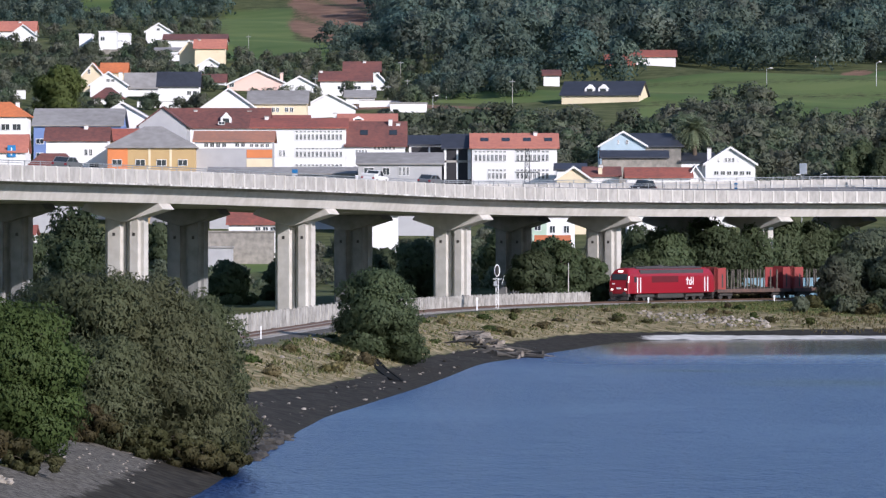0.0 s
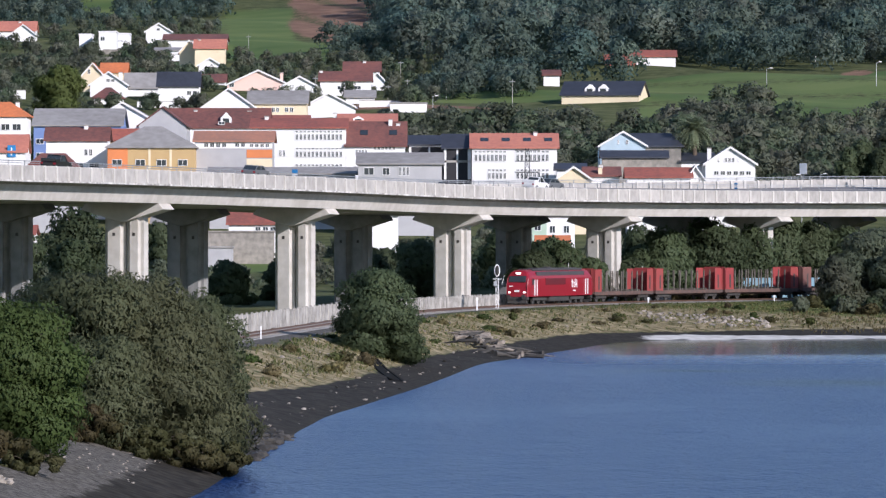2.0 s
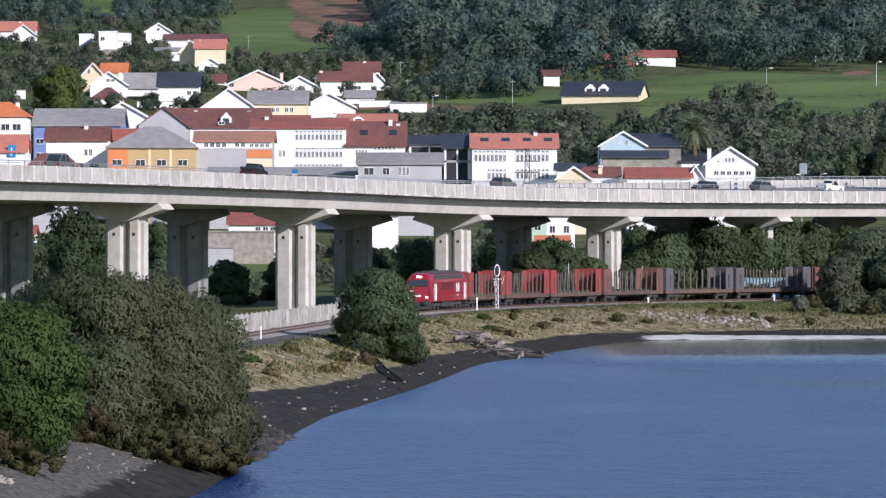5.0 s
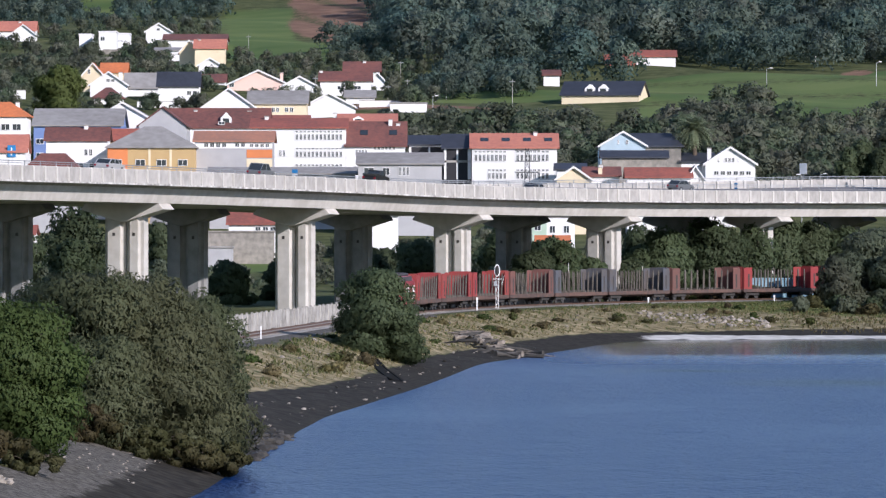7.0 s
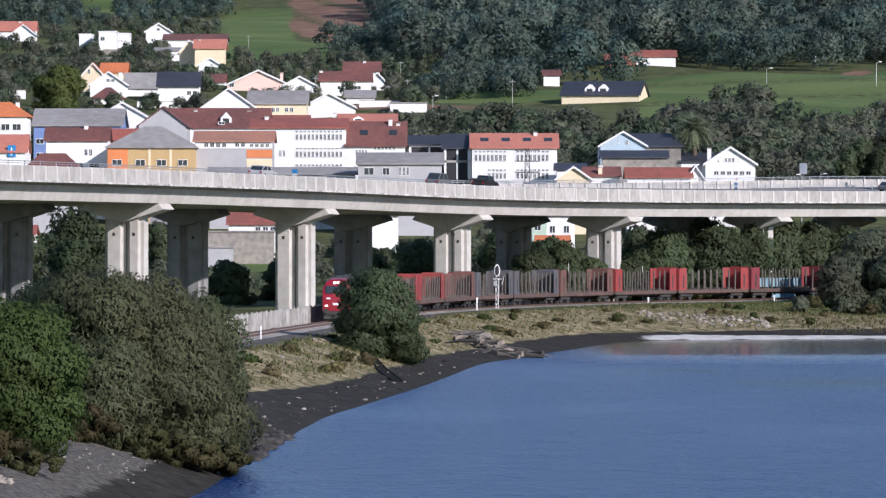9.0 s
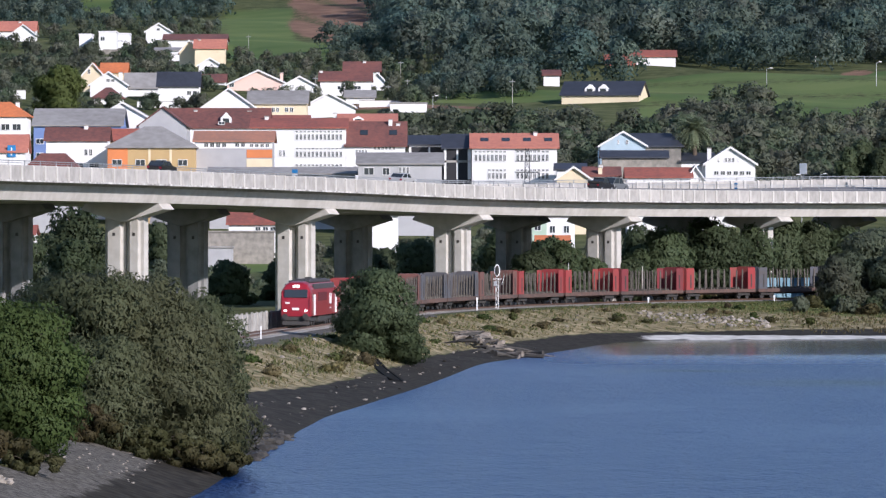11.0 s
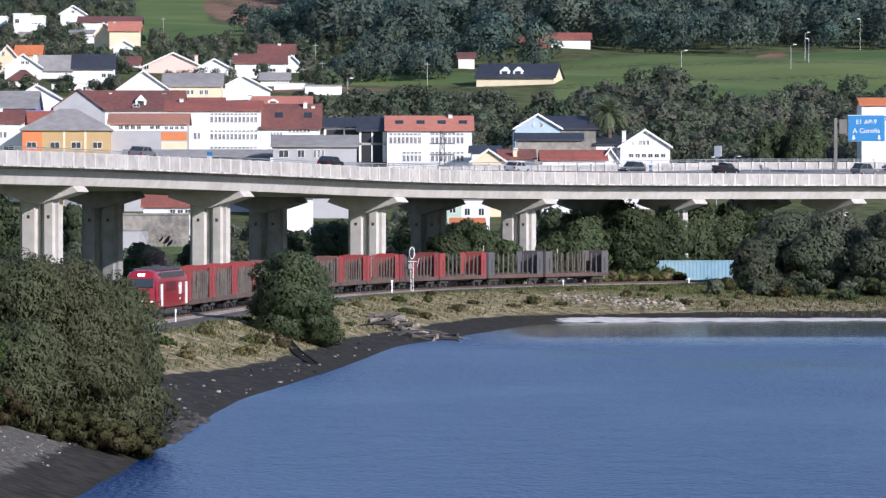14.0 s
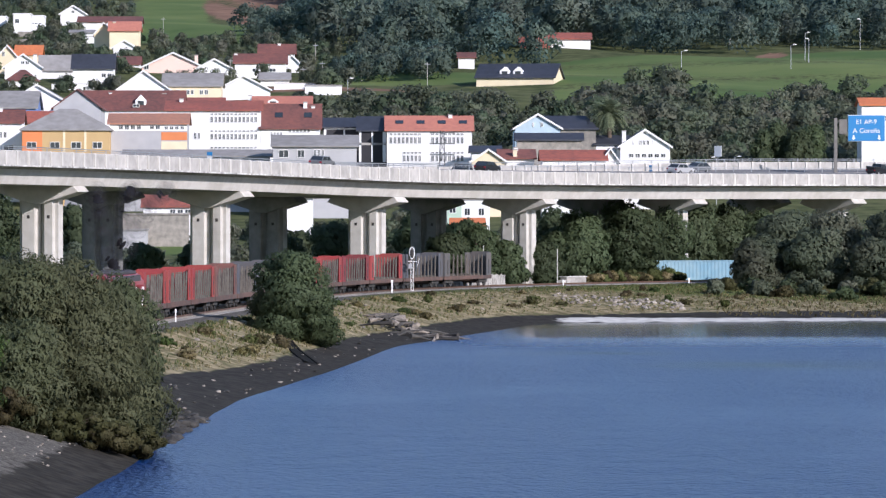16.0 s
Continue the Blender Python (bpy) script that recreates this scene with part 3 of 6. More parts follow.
def bogie(parent, y, axles, base):
    root = link("bogie", boxes((-1.12, -0.96, y - base, y + base, 0.45, 0.85), (0.96, 1.12, y - base, y + base, 0.45, 0.85),
                               (-1.0, 1.0, y - 0.2, y + 0.2, 0.5, 0.8), bevel=0.05), LOCO_GREY, parent)
    for k in range(axles):
        yy = y + (k - (axles - 1) / 2) * (2 * base - 0.9) / max(1, axles - 1)
        bm = bmesh.new()
        for x in (-1, 1):
            cyl_x(bm, yy, 0.46, 0.46, x * 0.8, x * 0.94)
        cyl_x(bm, yy, 0.46, 0.09, -0.8, 0.8, 8)
        part("wheelset", bm, LOCO_GREY, root)
    return root


LAMPW = bpy.data.materials.new("headlamp_glow")
LAMPW.use_nodes = True
LAMPW.node_tree.nodes["Principled BSDF"].inputs["Emission Color"].default_value = (1, 0.97, 0.9, 1)
LAMPW.node_tree.nodes["Principled BSDF"].inputs["Emission Strength"].default_value = 1.6
LOCO_ROOF = mat("dark_roof", (0.06, 0.055, 0.06), 0.7, grain=0.7, scale=1.5)
WHITE_PAINT = mat("white_paint", (0.78, 0.78, 0.78), 0.5)


def build_loco():
    """Body from y = -11.5 (front) to 11.5, rail top at z = 0."""
    root = empty("diesel_locomotive", Matrix(), "red six-axle diesel locomotive with dark roof and white markings", "locomotive")
    side = [(-1.43, 0.95), (1.43, 0.95), (1.45, 2.3), (1.43, 3.1), (1.36, 3.45), (1.05, 3.95), (0.6, 4.16), (-0.6, 4.16), (-1.05, 3.95), (-1.36, 3.45), (-1.43, 3.1), (-1.45, 2.3)]
    bm = bmesh.new()
    # upright noses with a raked windscreen: distance from the end, breadth, share of the roof's height, share of the rake
    ends = [(0.0, 0.90, 0.91, 1.0), (0.1, 0.96, 0.95, 1.0), (0.4, 0.99, 0.98, 1.0), (1.2, 1.0, 1.0, 0.8), (2.6, 1.0, 1.0, 0.0)]
    rings = []
    for e, row in ((-1, ends), (1, ends[::-1])):
        for inset, w, h, rake in row:
            rings.append([bm.verts.new((x * w, e * (11.5 - inset - rake * 0.34 * max(0.0, z - 2.3)), 0.95 + (z - 0.95) * (h if z > 3.2 else 1.0))) for x, z in side])
    for a, b in zip(rings, rings[1:]):
        for i in range(len(side)):
            bm.faces.new((a[i], a[(i + 1) % len(side)], b[(i + 1) % len(side)], b[i]))
    bm.faces.new(rings[0]), bm.faces.new(rings[-1][::-1])
    bmesh.ops.recalc_face_normals(bm, faces=bm.faces[:])
    body = part("body", bm, LOCO_RED, root)
    part("roof", boxes((-1.0, 1.0, -8.6, 8.6, 3.98, 4.26), (-0.7, 0.7, -6.0, 0.5, 4.2, 4.36), (-0.8, 0.8, 3, 7.5, 4.2, 4.34), bevel=0.08), LOCO_ROOF, root, "dark grey roof with fan housings")
    for q in (-1, 1):
        part("cant_panel", boxes((1.30 * q - 0.08, 1.30 * q + 0.08, -8.4, 8.4, 3.42, 3.92), bevel=0.04), LOCO_ROOF, root, "dark louvred panel")
    part("exhaust", boxes((-0.3, 0.3, -1.6, -0.6, 4.3, 4.5), bevel=0.04), LOCO_GREY, root)
    for e in (-1, 1):
        m = Matrix.Translation((0, e * 11.24, 3.06)) @ Matrix.Rotation(e * radians(19), 4, "X")
        bm = bmesh.new()
        box(bm, -1.08, 1.08, -0.07, 0.07, -0.42, 0.38, 0.05, m)
        part("windscreen", bm, GLASS, root, "dark windscreen")
        part("buffer_beam", boxes((-1.35, 1.35, e * 11.2 - 0.25, e * 11.2 + 0.25, 0.55, 1.15), bevel=0.05), LOCO_GREY, root)
        part("snow_plough", boxes((-1.25, 1.25, e * 11.3 - 0.15, e * 11.3 + 0.15, 0.12, 0.5), bevel=0.05), LOCO_GREY, root)
        for x in (-0.95, 0.95):
            bm = bmesh.new()
            rod(bm, (x, e * 11.3, 0.95), (x, e * 11.75, 0.95), 0.12, seg=10), rod(bm, (x, e * 11.75, 0.95), (x, e * 11.85, 0.95), 0.26, seg=14)
            part("buffer", bm, LOCO_GREY, root)
            bm = bmesh.new()
            box(bm, x - 0.15, x + 0.15, e * 11.5 - 0.06, e * 11.5 + 0.06, 1.38, 1.56, 0.03)
            part("headlamp", bm, LAMPW if e < 0 else GLASS, root, "white headlamp cluster")
        part("top_lamp", boxes((-0.3, -0.04, e * 11.0 - 0.1, e * 11.0 + 0.1, 3.62, 3.86), (0.04, 0.3, e * 11.0 - 0.1, e * 11.0 + 0.1, 3.62, 3.86), bevel=0.03), LAMPW if e < 0 else GLASS, root, "twin lamp over the windscreen")
        part("nose_mark", boxes((-0.32, 0.32, e * 11.5 - 0.03, e * 11.5 + 0.03, 1.52, 1.74)), WHITE_PAINT, root, "white mark on the nose")
        part("nose_plate", boxes((-0.95, -0.55, e * 11.5 - 0.03, e * 11.5 + 0.03, 2.12, 2.26)), WHITE_PAINT, root)
    for q in (-1, 1):
        for y in (-9.35, -8.55, 8.55, 9.35):
            part("handrail", boxes((q * 1.5 - 0.04, q * 1.5 + 0.04, y - 0.09, y + 0.09, 1.05, 2.95), bevel=0.02), WHITE_PAINT, root, "white handrail")
        part("door", boxes((q * 1.43 - 0.03, q * 1.43 + 0.03, -9.3, -8.6, 1.05, 3.0), bevel=0.015), LOCO_RED, root)
        part("cab_window", boxes((q * 1.42 - 0.035, q * 1.42 + 0.035, -10.1, -9.5, 2.35, 3.05), bevel=0.015), GLASS, root)
        for y0, y1, z0, z1 in ((3.8, 4.0, 1.95, 2.95), (3.55, 4.3, 2.55, 2.7), (4.4, 4.58, 1.95, 2.6), (4.4, 5.0, 1.95, 2.1), (4.4, 5.0, 2.45, 2.6), (4.85, 5.03, 1.95, 2.95), (5.1, 5.6, 2.2, 2.35), (5.4, 5.58, 2.3, 2.9), (5.4, 5.6, 1.95, 2.15)):
            part("side_mark", boxes((q * 1.46 - 0.02, q * 1.46 + 0.02, y0, y1, z0, z1)), WHITE_PAINT, root, "white mark stroke")
        part("side_bar", boxes((q * 1.45 - 0.02, q * 1.45 + 0.02, 4.2, 5.1, 1.5, 1.62)), WHITE_PAINT, root)
        part("side_grille", boxes((q * 1.43 - 0.03, q * 1.43 + 0.03, -5.5, 1.5, 2.3, 3.1)), mat("red_grille", (0.12, 0.010, 0.016), 0.5, grain=0.6, scale=5), root, "red side grille")
    part("fuel_tank", boxes((-1.25, 1.25, -3.4, 3.4, 0.3, 0.95), bevel=0.12), LOCO_GREY, root)
    bogie(root, -6.6, 3, 2.4), bogie(root, 6.6, 3, 2.4)
    return root


def bulkhead_bm():
    """End wall with rounded upper corners, stiff edges and short side returns."""
    bm = bmesh.new()
    o = [(-1.4, 0), (1.4, 0), (1.4, 2.55), (1.28, 2.82), (1.0, 2.95), (-1.0, 2.95), (-1.28, 2.82), (-1.4, 2.55)]
    prism(bm, o, -0.07, 0.07)
    for x in (-0.9, 0, 0.9):
        box(bm, x - 0.05, x + 0.05, 0.07, 0.16, 0.05, 2.85)
    return bm


def build_wagon(color):
    """Length 18.0 over couplings; origin at the middle on the rail top."""
    root = empty("log_wagon", Matrix(), "empty timber wagon with %s end walls and steel stakes" % {
        "red": "red", "bright": "bright red", "dark": "dark red", "brown": "rusty brown", "blue": "grey-blue", "grey": "dark grey"}[color], "freight wagon", "timber wagons of the train")
    part("underframe", boxes((-1.3, 1.3, -8.6, 8.6, 0.98, 1.22), (-0.35, 0.35, -8.5, 8.5, 0.6, 0.98), bevel=0.03), WFRAME, root)
    for q in (-1, 1):
        part("sole_bar", boxes((q * 1.36 - 0.06, q * 1.36 + 0.06, -8.6, 8.6, 0.85, 1.3), bevel=0.02), WFRAME, root)
    me_b = me_of(link("end_wall", bulkhead_bm(), WAG[color]))
    for e in (-1, 1):
        ob = new("end_wall", me_b)
        ob.matrix_basis = pose(0, e * 8.45, 1.22, 0, 0, 0 if e > 0 else 180)
        ob.parent = root
        for q in (-1, 1):
            part("side_return", boxes((q * 1.38 - 0.04, q * 1.38 + 0.04, e * 8.4 - (1.7 if e > 0 else 0), e * 8.4 + (0 if e > 0 else 1.7), 1.25, 4.05), bevel=0.02), WAG[color], root)
            part("slot", boxes((q * 1.405 - 0.03, q * 1.405 + 0.03, e * 7.5 - 0.16, e * 7.5 + 0.16, 1.5, 3.2)), LOCO_GREY, root)
        for x in (-0.88, 0.88):
            bm = bmesh.new()
            rod(bm, (x, e * 8.6, 1.02), (x, e * 8.93, 1.02), 0.16, seg=10)
            part("buffer", bm, LOCO_GREY, root)
    me_s = me_of(link("stake", boxes((-0.07, 0.07, -0.09, 0.09, 0, 2.45), (-0.05, 0.05, -0.06, 0.06, 2.4, 2.62), bevel=0.012), STAKE))
    for q in (-1, 1):
        for k in range(8):
            ob = new("stake", me_s)
            ob.matrix_basis = pose(q * 1.3, -5.35 + k * 1.53, 1.2, random.uniform(-1.5, 1.5), q * random.uniform(0, 2.5), 0)
            ob.parent = root
    me_c = me_of(link("bolster", boxes((-1.3, 1.3, -0.12, 0.12, 1.22, 1.5), bevel=0.02), STAKE))
    for k in range(4):
        ob = new("bolster", me_c)
        ob.matrix_basis = pose(0, -4.6 + k * 3.06, 0)
        ob.parent = root
    bogie(root, -6.2, 2, 1.5), bogie(root, 6.2, 2, 1.5)
    return root


TRAIN = [(build_loco(), 11.5)]
for _k, _c in enumerate(("red", "bright", "red", "brown", "blue", "blue", "brown", "red", "bright", "dark", "bright", "blue", "grey")):
    TRAIN.append((build_wagon(_c), 23.2 + 9.0 + 18.0 * _k))


# ---- houses ----
def window_meshes(w, h):
    fr = bmesh.new()
    for d in ((-w / 2, w / 2, -0.06, 0.04, -h / 2, -h / 2 + 0.09), (-w / 2, w / 2, -0.06, 0.04, h / 2 - 0.09, h / 2),
              (-w / 2, -w / 2 + 0.08, -0.06, 0.04, -h / 2, h / 2), (w / 2 - 0.08, w / 2, -0.06, 0.04, -h / 2, h / 2), (-0.03, 0.03, -0.05, 0.03, -h / 2, h / 2)):
        box(fr, *d)
    return fr, boxes((-w / 2 + 0.05, w / 2 - 0.05, -0.02, 0.03, -h / 2 + 0.05, h / 2 - 0.05))


def house(x, y, w, d, eave, rise, wall, roof, label, ridge="x", turn=0, rows=(), chimneys=(), dormers=(), hip=0, skylights=0, bands=()):
    """A house with its front wall at y; rows of windows: from, to, height, count, window height."""
    low = min(gz(x + a, y + b) for a in (-w / 2, 0, w / 2) for b in (0, d)) - 0.3
    h = max(eave - low, 1.0)
    root = empty("house", Matrix.Translation((x, y, low)) @ Matrix.Rotation(radians(turn), 4, "Z"), label, "house")
    root["plot"] = (w, d)
    flat = rise < 0.4
    bm = bmesh.new()
    if ridge == "y" and not flat:
        prism(bm, [(-w / 2, 0), (w / 2, 0), (w / 2, h), (0, h + rise * 0.96), (-w / 2, h)], 0, d)
    elif flat or hip:
        prism(bm, [(-w / 2, 0), (w / 2, 0), (w / 2, h), (-w / 2, h)], 0, d)
    else:
        m = Matrix.Rotation(math.pi / 2, 4, "Z")
        prism(bm, [(0, 0), (d, 0), (d, h), (d / 2, h + rise * 0.96), (0, h)], -w / 2, w / 2, m)
    part("wall", bm, wall, root)
    o, t = 0.45, 0.22
    bm = bmesh.new()
    if flat:
        box(bm, -w / 2 - 0.15, w / 2 + 0.15, -0.15, d + 0.15, h, h + 0.3, 0.03)
    elif hip:
        k = w * hip
        lo = [bm.verts.new(v) for v in ((-w / 2 - o, -o, h), (w / 2 + o, -o, h), (w / 2 + o, d + o, h), (-w / 2 - o, d + o, h))]
        lo2 = [bm.verts.new(v.co - Vector((0, 0, t))) for v in lo]
        a, b = bm.verts.new((-w / 2 + k, d / 2, h + rise)), bm.verts.new((w / 2 - k, d / 2, h + rise))
        for q in ((lo[0], lo[1], b, a), (lo[1], lo[2], b), (lo[2], lo[3], a, b), (lo[3], lo[0], a), (lo2[3], lo2[2], lo2[1], lo2[0])):
            bm.faces.new(q)
        for i in range(4):
            bm.faces.new((lo2[i], lo2[(i + 1) % 4], lo[(i + 1) % 4], lo[i]))
    else:
        span = (w if ridge == "y" else d) / 2
        drop = o * rise / span
        pr = [(-span - o, h - drop), (-span - o, h - drop + t), (0, h + rise + t), (span + o, h - drop + t), (span + o, h - drop), (0, h + rise)]
        if ridge == "y":
            prism(bm, pr, -o, d + o)
        else:
            prism(bm, [(q + d / 2, z) for q, z in pr], -w / 2 - o, w / 2 + o, Matrix.Rotation(math.pi / 2, 4, "Z"))
    rf = part("roof", bm, roof, root)
    if ridge == "y" and not flat and wall in (WHITE, PINK, PALEBLUE, CREAM):
        for q in (-1, 1):
            bm = bmesh.new()
            prism(bm, [(0, h + rise - 0.12), (q * (w / 2 + o), h - o * rise / (w / 2) - 0.12), (q * (w / 2 + o), h - o * rise / (w / 2) + 0.24), (0, h + rise + 0.24)], -o - 0.08, -o - 0.01)
            part("barge_board", bm, FRAMEW, root, "white barge board")
    for x0, x1, z, n, wh in rows:
        step = (x1 - x0) / n
        ww = min(step * 0.78, 1.7)
        fr, gl = window_meshes(ww, wh)
        mf, mg = me_of(link("window", fr, FRAMEW)), me_of(link("pane", gl, GLASS))
        for i in range(n):
            ob, pn = new("window", mf), new("pane", mg)
            ob.matrix_basis = pose(x0 + step * (i + 0.5), -0.03, z - low)
            ob.parent, pn.parent = root, ob
            pn.matrix_basis = pose(0, -0.015, 0)
    for x0, x1, z0, z1, paint in bands:
        part("facade_band", boxes((x0, x1, -0.05, 0.0, z0 - low, z1 - low)), paint, root, "coloured facade band")
    for cx, top in chimneys:
        ch = part("chimney", boxes((cx - 0.34, cx + 0.34, d * 0.4, d * 0.4 + 0.8, h - 0.2, h + top), bevel=0.03), wall, root)
        part("chimney_cap", boxes((cx - 0.42, cx + 0.42, d * 0.4 - 0.1, d * 0.4 + 0.9, h + top, h + top + 0.15)), CONCRETE_OLD, ch)
    for cx in dormers:
        bm = bmesh.new()
        prism(bm, [(cx - 1.0, h + rise * 0.15), (cx + 1.0, h + rise * 0.15), (cx + 1.0, h + rise * 0.5), (cx, h + rise * 0.8), (cx - 1.0, h + rise * 0.5)], d * 0.1, d * 0.5)
        dm = part("dormer", bm, WHITE, root, "white gabled dormer")
        part("pane", boxes((cx - 0.6, cx + 0.6, d * 0.1 - 0.03, d * 0.1 + 0.02, h + rise * 0.2, h + rise * 0.48)), GLASS, dm)
    for i in range(skylights):
        cx = w * ((i + 0.6) / skylights - 0.5)
        m = Matrix.Translation((cx, d * 0.25, h + rise * 0.5 + t + 0.03)) @ Matrix.Rotation(math.atan2(rise, d / 2), 4, "X")
        bm = bmesh.new()
        box(bm, -0.7, 0.7, -0.8, 0.8, -0.1, 0.06, 0.0, m)
        part("skylight", bm, GLASS, rf, "dark skylight")
    return root


house(-78.1, 985, 10.7, 8.5, 32.5, 2.5, WHITE, ROOF_ORANGE, "white house with an orange tiled hip roof", ridge="x", turn=0, rows=[(-3.4, 4.5, 30.5, 4, 1.19)], chimneys=[(3.4, 2.3)], dormers=[], hip=0.3, skylights=0, bands=[])
house(-74.5, 950, 8.1, 8.0, 25.8, 2.7, WHITE, ROOF_PINK, "low white building with a pale red tiled roof", ridge="x", turn=0, rows=[], chimneys=[], dormers=[], hip=0, skylights=0, bands=[])
house(-66.9, 1030, 16.0, 18.0, 31.6, 3.1, BLUEWALL, ROOF_GREY, "blue-walled warehouse with a grey corrugated roof", ridge="x", turn=0, rows=[(-7.8, -5.9, 28.7, 1, 1.03), (-7.8, -5.9, 26.1, 1, 1.03)], chimneys=[], dormers=[], hip=0, skylights=0, bands=[])
house(-59.8, 1050, 9.5, 20.0, 33.5, 2.7, WHITE, ROOF_GREY, "white workshop with a low gable", ridge="y", turn=0, rows=[], chimneys=[], dormers=[], hip=0, skylights=0, bands=[])
house(-62.8, 965, 10.5, 8.4, 27.9, 2.1, WHITE, ROOF_BROWN, "white house with a dark red tiled roof", ridge="x", turn=0, rows=[(1.2, 2.8, 25.8, 2, 1.16), (-3.5, 4.3, 23.6, 3, 0.97)], chimneys=[(1.4, 2.5)], dormers=[], hip=0, skylights=0, bands=[])
house(-57.2, 985, 8.0, 8.0, 28.2, 1.9, CREAM, ROOF_RED, "cream house with a red tiled roof", ridge="x", turn=0, rows=[], chimneys=[], dormers=[], hip=0, skylights=0, bands=[])
house(-65.0, 935, 8.3, 8.0, 22.8, 2.5, GREYWALL, ROOF_BROWN, "small grey house with a brown tiled roof", ridge="x", turn=0, rows=[], chimneys=[], dormers=[], hip=0.25, skylights=0, bands=[])
house(-49.5, 955, 14.9, 14.0, 26.6, 3.6, OCHRE, ROOF_GREY, "ochre building with grey hip roof and orange corner", ridge="x", turn=0, rows=[(-7.0, -4.6, 23.9, 1, 1.15), (-3.0, -0.7, 23.9, 1, 1.15), (0.6, 2.9, 23.9, 1, 1.15), (4.3, 6.4, 23.9, 1, 1.15)], chimneys=[], dormers=[], hip=0.4, skylights=0, bands=[(-7.4, -4.0, 22.8, 26.4, ORANGE), (-0.5, -0.1, 22.8, 26.4, CREAM), (3.1, 3.5, 22.8, 26.4, CREAM)])
house(-35.7, 960, 13.2, 12.0, 27.6, 1.7, GREYWALL, ROOF_CLAY, "grey building with a clay-tiled roof and a strip of windows", ridge="x", turn=0, rows=[(-5.2, -1.1, 27.0, 4, 0.87), (0.1, 2.1, 27.0, 2, 0.77), (2.6, 6.2, 26.9, 4, 0.67)], chimneys=[], dormers=[], hip=0, skylights=0, bands=[(-6.5, 6.6, 26.4, 27.5, WHITE), (2.2, 6.6, 24.8, 26.2, ORANGE), (2.2, 6.6, 23.0, 24.6, CREAM)])
house(-51.8, 1040, 8.8, 16.0, 31.8, 3.3, GREYWALL, ROOF_BROWN, "grey gabled hall with a brown roof", ridge="y", turn=0, rows=[], chimneys=[], dormers=[], hip=0, skylights=0, bands=[])
house(-42.2, 1060, 18.6, 14.0, 31.8, 3.6, WHITE, ROOF_BROWN, "white house with a long brown tiled roof", ridge="x", turn=0, rows=[(-0.3, 1.3, 32.6, 1, 0.64)], chimneys=[(-4.6, 3.3), (5.6, 3.1)], dormers=[1.3], hip=0, skylights=0, bands=[])
house(-25.6, 1000, 16.7, 14.0, 30.6, 1.7, WHITE, ROOF_RED, "long white three-storey building with a red tiled roof", ridge="x", turn=0, rows=[(-0.7, 7.8, 29.95, 12, 0.42), (-0.7, 7.8, 29.0, 12, 1.1), (-0.7, 7.8, 26.95, 12, 0.42), (-0.7, 7.8, 25.95, 12, 1.1), (-0.7, 7.8, 24.0, 12, 0.45), (-3.6, -2.3, 26.1, 2, 1.2)], chimneys=[(-5.9, 2.1)], dormers=[], hip=0, skylights=0, bands=[])
house(-12.0, 1000, 10.4, 13.0, 27.5, 4.2, WHITE, ROOF_BROWN, "white building with a steep rust-stained roof and dormers", ridge="x", turn=0, rows=[(-3.6, -1.4, 26.3, 4, 1.0), (-0.4, 3.6, 27.1, 6, 0.8), (-3.9, -1.4, 23.4, 4, 0.9)], chimneys=[(2.6, 4.6), (4.0, 3.9)], dormers=[], hip=0, skylights=2, bands=[])
house(-14.2, 1055, 10.6, 11.0, 32.5, 1.7, WHITE, ROOF_PINK, "white house with a faded brown roof behind", ridge="x", turn=0, rows=[], chimneys=[(-6.1, 1.9)], dormers=[-1.7], hip=0, skylights=0, bands=[])
house(-7.1, 930, 13.8, 14.0, 23.4, 1.8, GREYWALL, ROOF_GREY, "grey low building with a fibre-cement roof", ridge="x", turn=0, rows=[(-6.3, -4.0, 22.2, 1, 1.31), (-3.1, -1.5, 22.2, 1, 1.31), (-0.3, 1.6, 22.2, 3, 1.49)], chimneys=[], dormers=[], hip=0, skylights=0, bands=[])
house(12.7, 1000, 15.1, 13.0, 27.1, 2.5, WHITE, ROOF_PINK, "white three-storey school block with a pale red roof and skylights", ridge="x", turn=0, rows=[(-7.2, -1.4, 26.4, 8, 0.45), (-7.2, -1.4, 25.3, 8, 1.25), (0.2, 6.2, 26.4, 8, 0.45), (0.2, 6.2, 25.3, 8, 1.25), (-4.8, -1.4, 23.1, 5, 0.45), (-4.8, -1.4, 22.1, 5, 1.15), (0.2, 6.2, 23.1, 8, 0.45), (0.2, 6.2, 22.1, 8, 1.15)], chimneys=[(3.8, 2.8)], dormers=[], hip=0, skylights=4, bands=[])
house(2.6, 1003, 5.0, 10.0, 27.1, 2.4, BLACKWALL, ROOF_SLATE, "unfinished dark building shell with white posts", ridge="x", turn=0, rows=[], chimneys=[], dormers=[], hip=0, skylights=0, bands=[(-2.4, -2.0, 21.5, 27.1, WHITE), (-0.2, 0.1, 21.5, 27.1, WHITE), (-2.5, 2.5, 24.5, 24.9, CONCRETE_OLD), (1.8, 2.4, 21.5, 27.1, WHITE)])
house(-2.8, 1012, 6.9, 9.0, 27.8, 1.6, BLACKWALL, ROOF_SLATE, "dark open shed with a slate roof", ridge="x", turn=0, rows=[], chimneys=[], dormers=[], hip=0, skylights=0, bands=[(-3.3, -2.9, 21.5, 27.6, WHITE), (0.2, 0.5, 21.5, 27.6, WHITE), (-3.3, 3.3, 27.4, 27.7, WHITE)])
